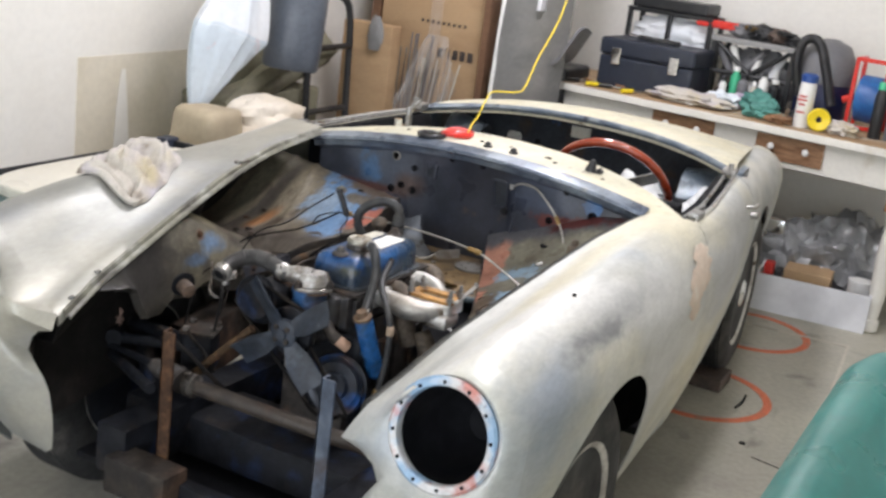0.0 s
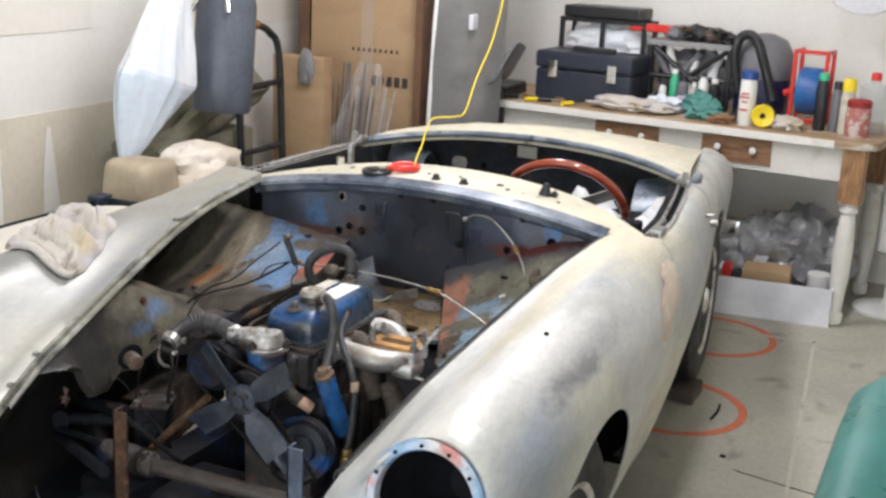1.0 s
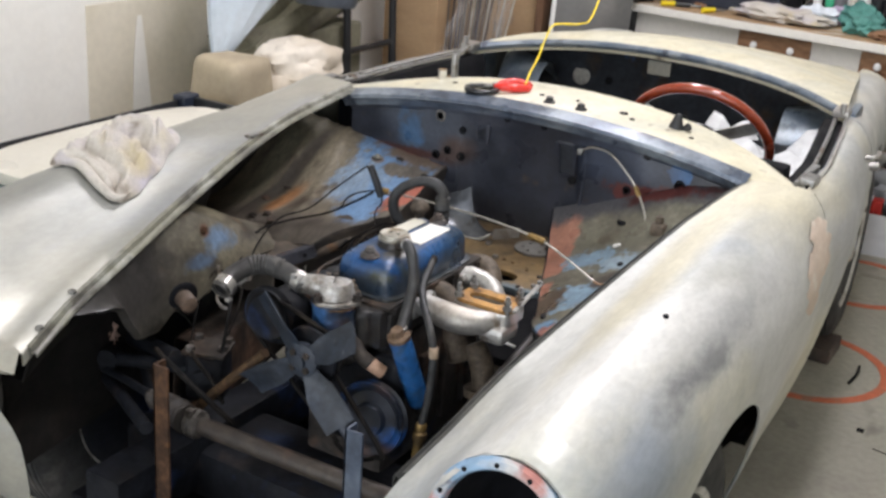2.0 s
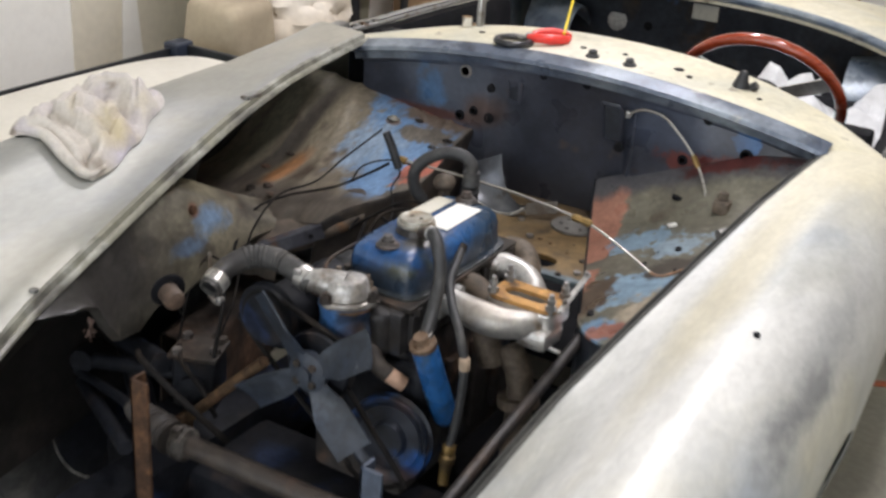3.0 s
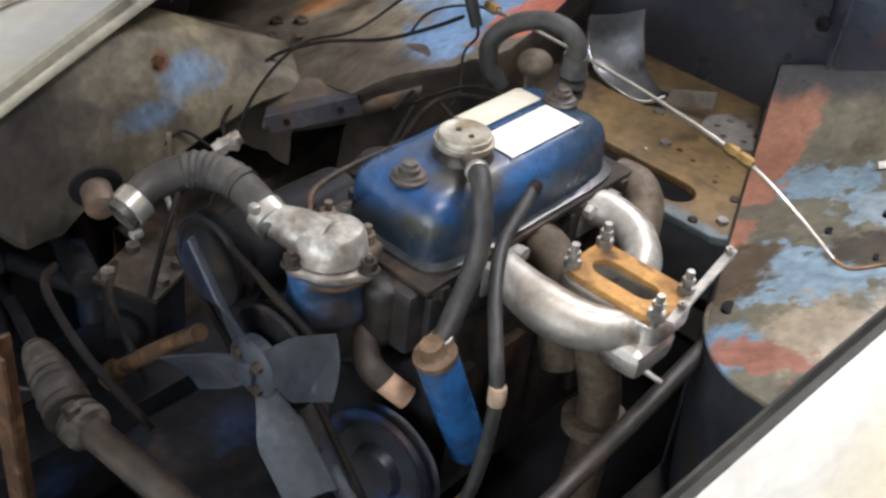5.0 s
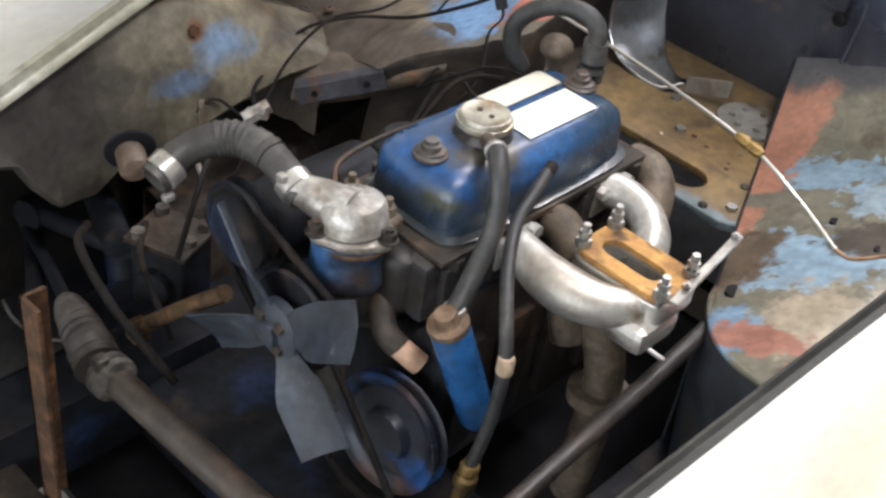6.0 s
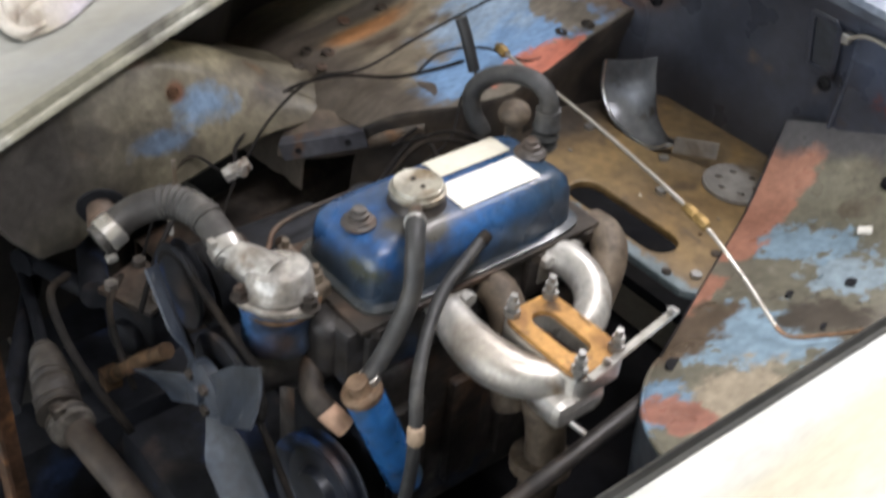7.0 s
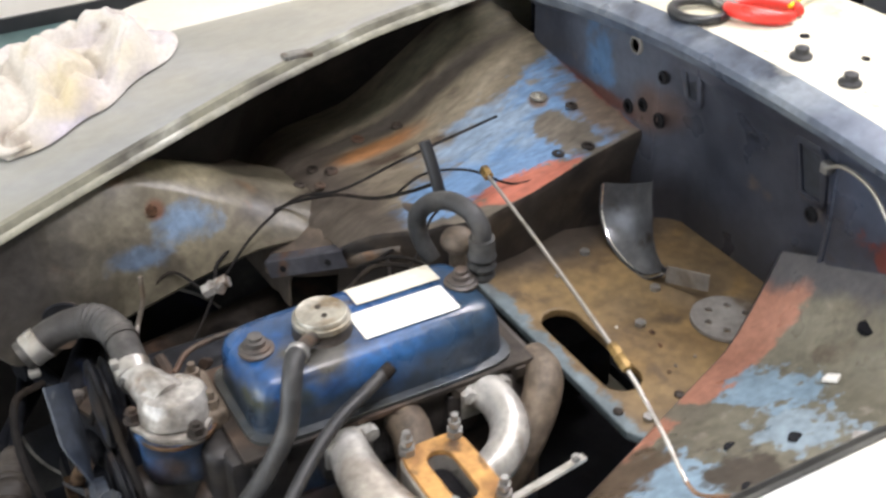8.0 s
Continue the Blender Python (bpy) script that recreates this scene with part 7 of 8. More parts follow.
add("ring", bm, "black_plastic", ringo)

# work cloth on the left wing
def wing_top(x, y):
    xi, zi, xc, zc, xo, zo = wing_row(-1, y)
    ax = -x
    if ax > xc:
        return zo + (zc - zo) * math.sqrt(max(0, 1 - ((ax - xc) / (xo - xc + 0.02)) ** 2))
    t = max(0, min(1, (ax - xi) / (xc - xi)))
    return zi + (zc - zi) * (0.25 * t + 0.75 * t * t * (3 - 2 * t))


rag = empty("work_cloth", (-0.50, -0.69, 0.78), "crumpled off-white stained cloth on the wing", "cloth")
CLOTH_EDGE = [(-0.447, -0.765), (-0.450, -0.714), (-0.466, -0.665), (-0.474, -0.628), (-0.497, -0.585), (-0.517, -0.532), (-0.555, -0.512), (-0.60, -0.535), (-0.635, -0.59), (-0.640, -0.66), (-0.625, -0.73), (-0.592, -0.797), (-0.54, -0.782), (-0.497, -0.775), (-0.465, -0.782)]
FOLDS = [([(-0.600, -0.785), (-0.545, -0.765), (-0.50, -0.763), (-0.463, -0.772)], 0.030, 0.014), ([(-0.452, -0.765), (-0.466, -0.72), (-0.50, -0.700), (-0.57, -0.715)], 0.032, 0.016),
         ([(-0.476, -0.660), (-0.515, -0.665), (-0.560, -0.690)], 0.040, 0.026), ([(-0.505, -0.588), (-0.545, -0.575), (-0.590, -0.590), (-0.615, -0.625)], 0.050, 0.026), ([(-0.60, -0.74), (-0.615, -0.69), (-0.612, -0.64)], 0.034, 0.016)]
FOLDS = [(smooth_line([(*p, 0.0) for p in line], 8), h, w) for line, h, w in FOLDS]
EDGE = smooth_line([(*p, 0.0) for p in CLOTH_EDGE + CLOTH_EDGE[:1]], 10)


def cloth_height(x, y, s):
    q = Vector((x, y, 0.0))
    z = 0.007 + 0.006 * noise.noise((x * 24, y * 24, 2.0))
    for line, h, w in FOLDS:
        d = min((q - p).length for p in line)
        z = max(z, h * math.exp(-(d / w) ** 2) + 0.25 * z)
    z += 0.008 * noise.noise((x * 45 + y * 30, y * 38 - x * 22, 7.0)) + 0.003 * noise.noise((x * 110, y * 90, 4.0))
    z -= 0.012 * math.exp(-(noise.noise((x * 20 + y * 9, y * 14 - x * 8, 3.3)) / 0.07) ** 2)
    return wing_top(x, y) + 0.004 + z * math.sqrt(max(0.0, 1 - s ** 5))


mid_ = Vector((-0.545, -0.66, 0.0))
rows = []
for i in range(57):
    t = i / 56
    rows.append([(q.x, q.y, cloth_height(q.x, q.y, t)) for q in (mid_.lerp(e, t) for e in EDGE)])
bm = sheet(rows)
bmesh.ops.remove_doubles(bm, verts=bm.verts, dist=2e-4)
bmesh.ops.recalc_face_normals(bm, faces=bm.faces)
bmesh.ops.solidify(bm, geom=bm.faces[:], thickness=0.0025)
add("fabric", bm, "cloth", rag, angle=80)
HEM = [(-0.588, -0.792), (-0.535, -0.778), (-0.485, -0.780), (-0.452, -0.770), (-0.451, -0.735)]
bm = tube([(x, y, wing_top(x, y) + 0.012) for x, y in HEM], 0.010, 14, 8, rfun=lambda u: 0.004 + 0.006 * math.sin(math.pi * min(1, u * 1.1)) ** 0.7)
add("rolled_hem", bm, "cloth", rag, angle=80)

# ---------- the garage ----------
BX = radians(-5.2)  # the bench and back wall stand a little askew to the car
Y_BACK = 2.95


def structure(name, bm, m, label="", smooth=False):
    return add(name, bm, m, None, label, smooth, kind="structure")


structure("floor", box((-2.4, -5.2, -0.10), (4.2, 3.4, 0.0)), "floor", "worn bare concrete garage floor")
structure("ground", box((-40, -60, -0.16), (40, -5.2, -0.03)), "floor", "pale concrete drive outside")
structure("ceiling", box((-2.4, -5.2, 2.6), (4.2, 3.4, 2.7)), "wall_paint", "white painted garage ceiling")
bm = box((-2.6, 2.70, 0.0), (4.4, 2.85, 2.6))
bmesh.ops.transform(bm, matrix=Matrix.Translation((0, 2.70, 0)) @ Matrix.Rotation(BX, 4, "Z") @ Matrix.Translation((0, -2.70 + 0.28, 0)), verts=bm.verts)
structure("wall_back", bm, "wall_paint", "cream-white painted garage wall")
structure("wall_left", box((-1.98, -5.2, 0.0), (-1.86, 3.4, 2.6)), "wall_paint", "cream-white wall with bare plasterboard patches")
structure("wall_right", box((4.0, -5.2, 0.0), (4.15, 3.4, 2.6)), "wall_paint", "plain white garage wall")
structure("wall_front", box((-2.4, -5.2, 2.25), (4.2, -5.05, 2.6)), "wall_paint", "wall above the open garage door")
for k, (y0, y1, z0, z1) in enumerate(((0.47, 1.10, 0.30, 0.755), (-1.6, 0.96, 1.04, 2.2), (1.35, 2.9, 1.0, 2.4))):
    structure("trim", box((-1.862, y0, z0), (-1.856, y1, z1), 0.002), "wall_patch" if k == 0 else "wall_pale", "bare tan plasterboard patch on the wall" if k == 0 else "pale beige board on the wall")
bm = sheet([[(-1.853, y, z) for y in ys] for z, ys in ((0.36, (0.66, 0.75)), (0.55, (0.67, 0.73)), (0.70, (0.69, 0.71)))], 0.003)
structure("trim", bm, "wall_paint", "pale filler smear on the wall")

# markings on the floor
bm = box((0.779, -0.3, 0.0), (0.791, 1.90, 0.0025), 0.001)
bmesh.ops.transform(bm, matrix=Matrix.Translation((0.785, 1.90, 0)) @ Matrix.Rotation(radians(4.7), 4, "Z") @ Matrix.Translation((-0.785, -1.90, 0)), verts=bm.verts)
tagged(add("floor_tape", bm, "tape", None, "worn pale line taped on the concrete floor", False, category="tape"))
bm = box((0.30, 1.876, 0.0), (0.79, 1.898, 0.0025), 0.001)
bmesh.ops.transform(bm, matrix=Matrix.Translation((0.785, 1.90, 0)) @ Matrix.Rotation(radians(7), 4, "Z") @ Matrix.Translation((-0.785, -1.90, 0)), verts=bm.verts)
add("floor_tape", bm, "tape", None, "worn pale line taped on the concrete floor", False, category="tape")
for cx_, cy_, r in ((0.455, 0.99, 0.23), (0.43, 1.76, 0.22)):
    n = 60
    bm = plate(ring_points(cx_, cy_, r + 0.014, None, n), 0.0, 0.002, holes=[ring_points(cx_, cy_, r - 0.014, None, n)])
    add("floor_ring", bm, "orange_paint", None, "orange painted circle on the concrete floor", False, category="marking", group="orange floor circles")
bm = box((0.40, 1.02, 0.0), (0.52, 1.16, 0.045), 0.006)
add("wood_chock", bm, "drum_brown", None, "small brown block on the floor beside the sill", False, category="block")
add("twig", tube([(0.60, 0.93, 0.006), (0.607, 0.99, 0.010), (0.60, 1.06, 0.006)], 0.004, 8), "black_trim", None, "thin black strip lying on the floor", category="strip")
add("floor_speck", box((0.682, 0.668, 0), (0.700, 0.682, 0.006), 0.002), "black_trim", None, "small dark crumb on the floor", category="debris")

bm = tube([(0.74, 0.60, 0.0005), (0.95, 0.56, 0.0005), (1.2, 0.53, 0.0005), (1.7, 0.44, 0.0005)], 0.0018, 6)
structure("floor_crack", bm, "black_trim", "thin crack in the concrete floor")

# ---------- work bench ----------
BM = Matrix.Translation((0.90, 2.10, 0)) @ Matrix.Rotation(BX, 4, "Z")  # the bench's front right corner; local x runs to the right, y to the wall
BL, BD, BH = 1.78, 0.62, 0.745


def on_bench(x, y, z=BH):
    return BM @ Vector((x, y, z))


bench = empty("work_bench", BM.translation, "old white-painted wooden work bench with turned legs and two brown drawers", "work bench")


def badd(name, bm, m, parent, label="", smooth=False):
    bmesh.ops.transform(bm, matrix=BM, verts=bm.verts)
    return add(name, bm, m, parent, label, smooth)


out = [(-BL, 0.0), (-0.06, 0.0), (-0.02, 0.012), (0.0, 0.05), (0.0, BD), (-BL - 0.02, BD), (-BL - 0.03, 0.03)]
badd("bench_top", plate(out, BH - 0.03, BH, 0.004), "bench_top", bench, "worn bare wood top")
badd("paint_edge", box((-BL + 0.02, -0.003, BH - 0.032), (-0.16, 0.004, BH - 0.002), 0.001), "bench_white", bench)
badd("apron", box((-BL + 0.05, 0.04, BH - 0.165), (-0.11, 0.06, BH - 0.031), 0.002), "bench_white", bench)
badd("back_apron", box((-BL + 0.05, BD - 0.06, BH - 0.165), (-0.11, BD - 0.04, BH - 0.031), 0.002), "bench_white", bench)
for x0 in (-1.16, -0.69):
    d = badd("drawer", box((x0, 0.030, BH - 0.142), (x0 + 0.285, 0.0385, BH - 0.040), 0.003), "bench_wood", bench, "brown varnished drawer front")
    for dx in (0.07, 0.215):
        bm = lathe([(0.008, 0), (0.008, 0.008), (0.014, 0.014), (0.012, 0.022), (0.001, 0.025)], (0, 0, 0), (0, -1, 0), 14)
        bmesh.ops.translate(bm, vec=(x0 + dx, 0.030, BH - 0.085), verts=bm.verts)
        badd("knob", bm, "white_plastic", d, "white knob", True)
for x0, y0 in ((-0.085, 0.055), (-BL + 0.09, 0.055), (-0.085, BD - 0.05), (-BL + 0.09, BD - 0.05)):
    bm = box((x0 - 0.042, y0 - 0.042, 0.50), (x0 + 0.042, y0 + 0.042, BH - 0.03), 0.004)
    leg = badd("leg", bm, "bench_wood_light" if x0 > -0.5 else "bench_white", bench, "square bare wood leg top" if x0 > -0.5 else "")
    prof = [(0.020, 0.0), (0.030, 0.010), (0.031, 0.05), (0.022, 0.056), (0.024, 0.07), (0.034, 0.18), (0.038, 0.30), (0.034, 0.40), (0.026, 0.455), (0.036, 0.465), (0.036, 0.48), (0.028, 0.485), (0.040, 0.50)]
    bm = lathe(prof, (x0, y0, 0), (0, 0, 1), 20)
    badd("turned_foot", bm, "bench_white", leg, "white-painted turned leg", True)
for o in bench.children:
    if o.name.startswith("leg") and o.data.materials[0] == M["bench_wood"]:
        o.data.materials[0] = M["bench_wood_light"]


# ---------- things on the bench ----------
def thing(name, x, y, label, category, z=BH, group=""):
    return empty(name, on_bench(x, y, z), label, category, group)


tb = thing("tool_box", -1.30, 0.30, "dark navy plastic tool box with two chrome latches", "tool box")
badd("lower_case", box((-1.525, 0.18, BH), (-1.075, 0.42, BH + 0.135), 0.012), "navy_plastic", tb)
badd("lid", box((-1.53, 0.175, BH + 0.138), (-1.07, 0.425, BH + 0.215), 0.018, 3), "navy_plastic", tb)
badd("carry_handle", box((-1.40, 0.28, BH + 0.212), (-1.20, 0.32, BH + 0.235), 0.008), "black_plastic", tb)
for x in (-1.44, -1.16):
    badd("latch", box((x - 0.022, 0.165, BH + 0.10), (x + 0.022, 0.178, BH + 0.175), 0.004), "chrome", tb, "chrome latch")
crate = thing("wire_crate", -1.34, 0.48, "black plastic crate holding crumpled white bags", "crate")
bm = bmesh.new()
for x in (-1.53, -1.33, -1.13):
    box((x - 0.01, 0.44, BH), (x + 0.01, 0.46, BH + 0.34), 0.002, bm=bm)
    box((x - 0.01, 0.58, BH), (x + 0.01, 0.60, BH + 0.34), 0.002, bm=bm)
for z in (0.02, 0.14, 0.33):
    box((-1.54, 0.44, BH + z), (-1.12, 0.46, BH + z + 0.02), 0.002, bm=bm)
    box((-1.54, 0.58, BH + z), (-1.12, 0.60, BH + z + 0.02), 0.002, bm=bm)
badd("frame", bm, "black_plastic", crate)


badd("crumpled_bag", crumple(-1.33, 0.52, BH + 0.16, 0.19, 0.055, 0.09, 1.3, 0.3, freq=7), "bag_white", crate, "crumpled white plastic bags", True)
case = thing("black_case", -1.32, 0.50, "flat black plastic case lying on the crate", "case", BH + 0.35)
badd("shell", box((-1.52, 0.43, BH + 0.352), (-1.15, 0.60, BH + 0.405), 0.01), "black_plastic", case)
redc = thing("red_tool_case", -1.09, 0.50, "red tool lying on top of the pile", "tool", BH + 0.33)
badd("body", box((-1.20, 0.44, BH + 0.31), (-1.00, 0.50, BH + 0.345), 0.012, 3), "red_plastic", redc)

# open shelf crate with odds and ends
rack = thing("slatted_crate", -0.90, 0.48, "black and grey slatted crate full of tools", "crate")
bm = bmesh.new()
for x in (-1.08, -0.72):
    box((x - 0.012, 0.40, BH), (x + 0.012, 0.42, BH + 0.27), 0.002, bm=bm)
    box((x - 0.012, 0.58, BH), (x + 0.012, 0.60, BH + 0.27), 0.002, bm=bm)
for a, b in (((-1.07, 0.01), (-0.73, 0.26)), ((-1.07, 0.26), (-0.73, 0.01)), ((-1.07, 0.13), (-0.73, 0.13))):
    cyl((a[0], 0.41, BH + a[1]), (b[0], 0.41, BH + b[1]), 0.011, seg=8, bm=bm)
badd("frame", bm, "black_plastic", rack)
for x0, z0, x1, z1, mm in ((-1.06, 0.24, -0.96, 0.06, "grey_plastic"), (-1.00, 0.25, -0.93, 0.02, "white_plastic"), (-0.97, 0.10, -0.86, 0.24, "grey_plastic"), (-0.90, 0.02, -0.88, 0.22, "white_plastic"), (-0.86, 0.03, -0.77, 0.23, "hood_grey"), (-0.80, 0.02, -0.79, 0.20, "white_plastic"), (-1.05, 0.02, -0.98, 0.12, "drum_brown")):
    badd("strap", cyl((x0, 0.43, BH + z0), (x1, 0.45, BH + z1), 0.017, seg=8), mm, rack, "", True)
badd("shelf", box((-1.09, 0.39, BH + 0.262), (-0.70, 0.60, BH + 0.285), 0.004), "grey_panel", rack)
badd("tool_pouch", crumple(-0.90, 0.52, BH, 0.16, 0.06, 0.13, 4.1, 0.35, freq=6), "grey_plastic", rack, "jumble of grey tools", True)
for k, (x, z, r, m) in enumerate(((-0.98, 0.285, 0.05, "grey_plastic"), (-0.90, 0.285, 0.055, "black_plastic"), (-0.82, 0.285, 0.05, "drum_brown"), (-0.75, 0.285, 0.035, "black_plastic"))):
    t = thing("loose_tool", x, 0.48, ("grey power tool", "black power tool with a brass chuck", "brown tool pouch", "black tool head")[k] + " on top of the crate", "tool", BH + z)
    badd("body", crumple(x, 0.48, BH + z, r * 1.2, 0.05, r * 0.7, 7.7 + k, 0.3), m, t, "", True)
    badd("nozzle", cyl((x, 0.48, BH + z + 0.04), (x + 0.05 * (-1) ** k, 0.40, BH + z + 0.055), 0.014, 0.010), "brass" if k == 1 else "black_plastic", t, "", True)
vac = thing("shop_vacuum", -0.58, 0.46, "small grey and black wet vacuum with a black hose", "vacuum cleaner")
badd("drum", lathe([(0.105, 0), (0.115, 0.01), (0.120, 0.15), (0.118, 0.16)], (-0.58, 0.46, BH), (0, 0, 1), 28), "vac_navy", vac, "dark blue drum", True)
badd("motor_head", lathe([(0.122, 0), (0.125, 0.02), (0.118, 0.10), (0.085, 0.16), (0.03, 0.185), (0.001, 0.187)], (-0.58, 0.46, BH + 0.16), (0, 0, 1), 28), "grey_plastic", vac, "rounded grey motor head", True)
badd("hose", tube([(-0.66, 0.38, BH + 0.10), (-0.68, 0.34, BH + 0.24), (-0.66, 0.34, BH + 0.33), (-0.60, 0.34, BH + 0.33), (-0.55, 0.34, BH + 0.22), (-0.50, 0.34, BH + 0.08)], 0.019, 12, ribs=0.003, rib_len=0.012), "black_plastic", vac, "ribbed black hose", True)
reel = thing("cord_reel", -0.36, 0.40, "red metal reel stand with a blue cord drum", "cord reel")
bm = bmesh.new()
for x in (-0.425, -0.295):
    box((x - 0.008, 0.33, BH), (x + 0.008, 0.345, BH + 0.30), 0.002, bm=bm)
    box((x - 0.008, 0.45, BH), (x + 0.008, 0.465, BH + 0.30), 0.002, bm=bm)
    box((x - 0.008, 0.33, BH + 0.285), (x + 0.008, 0.465, BH + 0.30), 0.002, bm=bm)
box((-0.425, 0.33, BH + 0.285), (-0.295, 0.348, BH + 0.302), 0.002, bm=bm)
box((-0.425, 0.33, BH + 0.005), (-0.295, 0.348, BH + 0.02), 0.002, bm=bm)
badd("stand", bm, "red_plastic", reel, "red stand")
badd("drum", cyl((-0.405, 0.395, BH + 0.13), (-0.315, 0.395, BH + 0.13), 0.098, seg=28, bevel=0.01), "cord_blue", reel, "blue drum", True)
badd("crank", cyl((-0.425, 0.395, BH + 0.13), (-0.47, 0.395, BH + 0.11), 0.015), "red_plastic", reel, "", True)


def bottle(name, x, y, r, h, m, cap, label, cat, neck=0.6, caph=0.03):
    t = thing(name, x, y, label, cat)
    badd("body", lathe([(r * 0.92, 0), (r, 0.006), (r, h * 0.86), (r * neck, h * 0.95), (r * neck, h)], (x, y, BH), (0, 0, 1), 20), m, t, "", True)
    badd("cap", lathe([(r * neck * 1.05, 0), (r * neck * 1.05, caph * 0.8), (r * neck * 0.8, caph), (0.001, caph)], (x, y, BH + h), (0, 0, 1), 18), cap, t, "", True)
    return t


bottle("spray_can", -0.545, 0.12, 0.034, 0.185, "white_plastic", "blue_plastic", "white spray can with a blue cap and red print", "can", 0.95, 0.035)
for z, w in ((0.125, 0.018), (0.110, 0.024), (0.092, 0.014), (0.060, 0.020)):
    badd("print_bar", box((-0.545 - w, 0.12 - 0.0355, BH + z), (-0.545 + w * 0.6, 0.12 - 0.028, BH + z + 0.007)), "red_print", bpy.data.objects["spray_can"], "bar of red print")
bottle("dark_bottle", -0.27, 0.20, 0.025, 0.20, "black_plastic", "green_cap", "black bottle with a green cap", "bottle", 0.8)
bottle("dark_bottle", -0.215, 0.22, 0.022, 0.17, "grey_plastic", "black_plastic", "small dark bottle with a black cap", "bottle", 0.8)
bottle("aerosol_can", -0.165, 0.18, 0.028, 0.17, "label_cream", "yellow", "cream aerosol can with a yellow cap", "can", 0.9, 0.05)
jar = bottle("screw_jar", -0.115, 0.16, 0.048, 0.115, "jar_red", "red_lid", "clear jar of red contents with a red lid", "jar", 0.95, 0.03)
bottle("spray_bottle", -0.09, 0.30, 0.055, 0.21, "glass", "red_plastic", "clear plastic bottle with a red cap", "bottle", 0.35, 0.03)
ytape = thing("tape_roll", -0.47, 0.09, "yellow tape roll standing on its edge", "tape roll")
bm = lathe([(0.042, -0.02), (0.046, -0.018), (0.046, 0.016), (0.042, 0.02), (0.012, 0.012), (0.012, -0.02), (0.042, -0.02)], (-0.47, 0.09, BH + 0.047), (0.35, -1, 0.1), 32)
badd("roll", bm, "yellow", ytape, "", True)
for k, (name, x, y, rx, ry, rz, m, lab) in enumerate((
        ("shop_rag", -1.05, 0.12, 0.16, 0.07, 0.030, "cloth", "crumpled pale rag with stains"), ("shop_rag", -0.93, 0.20, 0.07, 0.05, 0.035, "bag_white", "crumpled white paper"),
        ("green_rag", -0.72, 0.14, 0.075, 0.06, 0.032, "teal_cloth", "crumpled teal green cloth"), ("green_rag", -0.78, 0.25, 0.07, 0.05, 0.05, "teal_cloth", "bunched teal green cloth"),
        ("leather_scrap", -0.63, 0.09, 0.05, 0.04, 0.018, "bench_wood", "brown scrap of leather"), ("shop_rag", -0.38, 0.13, 0.06, 0.05, 0.028, "cloth", "small grey-white rag"),
        ("lilac_cloth", -0.86, 0.28, 0.07, 0.04, 0.035, "lilac", "folded lilac cloth"), ("work_glove", -0.58, 0.22, 0.05, 0.05, 0.03, "black_plastic", "dark work glove"))):
    t = thing(name, x, y, lab + " on the bench", "cloth" if "rag" in name or "cloth" in name else "scrap")
    badd("fabric", crumple(x, y, BH + 0.001, rx, ry, rz, 3.3 + k * 1.9, 0.5, freq=5), m, t, "", True)
for k in range(7):
    x, y = -1.62 + 0.055 * k, 0.07 + 0.02 * ((k * 7) % 3)
    t = thing("screwdriver", x, y, "small hand tool lying on the bench edge", "tool", group="hand tools on the bench")
    a = 0.3 + 0.9 * math.sin(k * 2.3)
    dx, dy = 0.06 * math.cos(a), 0.06 * math.sin(a)
    badd("handle", cyl((x - dx, y - dy, BH + 0.011), (x, y, BH + 0.011), 0.010, seg=10), ("yellow", "black_plastic", "bench_wood")[k % 3], t, "", True)
    badd("shank", cyl((x, y, BH + 0.011), (x + dx, y + dy, BH + 0.008), 0.004, seg=8), "steel", t, "", True)
for k in range(6):
    x, y = -0.98 + 0.045 * k, 0.33 + 0.02 * (k % 2)
    bottle("small_bottle", x, y, 0.017 + 0.004 * (k % 3), 0.10 + 0.025 * ((k * 5) % 3), ("white_plastic", "green_cap", "grey_plastic", "label_cream", "white_plastic", "black_plastic")[k], ("black_plastic", "white_plastic")[k % 2], "small workshop bottle among the clutter", "bottle", 0.6, 0.02)

# tray under the bench with its contents
tray = empty("white_box", (0.55, 2.15, 0), "low white cardboard box holding odds and ends", "box")
TM = Matrix.Translation((0.809, 2.10, 0)) @ Matrix.Rotation(radians(5), 4, "Z")


def tadd(name, bm, m, parent, label="", smooth=False):
    bmesh.ops.transform(bm, matrix=TM, verts=bm.verts)
    return add(name, bm, m, parent, label, smooth)


for lo, hi in (((-0.46, 0, 0.0), (0, 0.012, 0.155)), ((-0.46, 0.30, 0.0), (0, 0.312, 0.155)), ((-0.46, 0.0125, 0.0), (-0.448, 0.2995, 0.155)), ((-0.012, 0.0125, 0.0), (0, 0.2995, 0.155))):
    tadd("side_panel", box(lo, hi, 0.002), "white_card", tray)
tadd("base_panel", box((-0.4475, 0.0125, 0.0), (-0.0125, 0.2995, 0.01)), "white_card", tray)
carton = empty("small_carton", TM @ Vector((-0.26, 0.16, 0.01)), "small brown cardboard carton in the white box", "carton")
tadd("carton", box((-0.36, 0.08, 0.011), (-0.17, 0.24, 0.175), 0.004), "cardboard", carton)
tin = empty("white_tub", TM @ Vector((-0.06, 0.14, 0.01)), "white tub with a dark lid in the white box", "tub")
tadd("tub", lathe([(0.038, 0), (0.042, 0.005), (0.045, 0.15), (0.047, 0.155), (0.047, 0.17), (0.001, 0.172)], (-0.06, 0.14, 0.011), (0, 0, 1), 20), "white_plastic", tin, "", True)
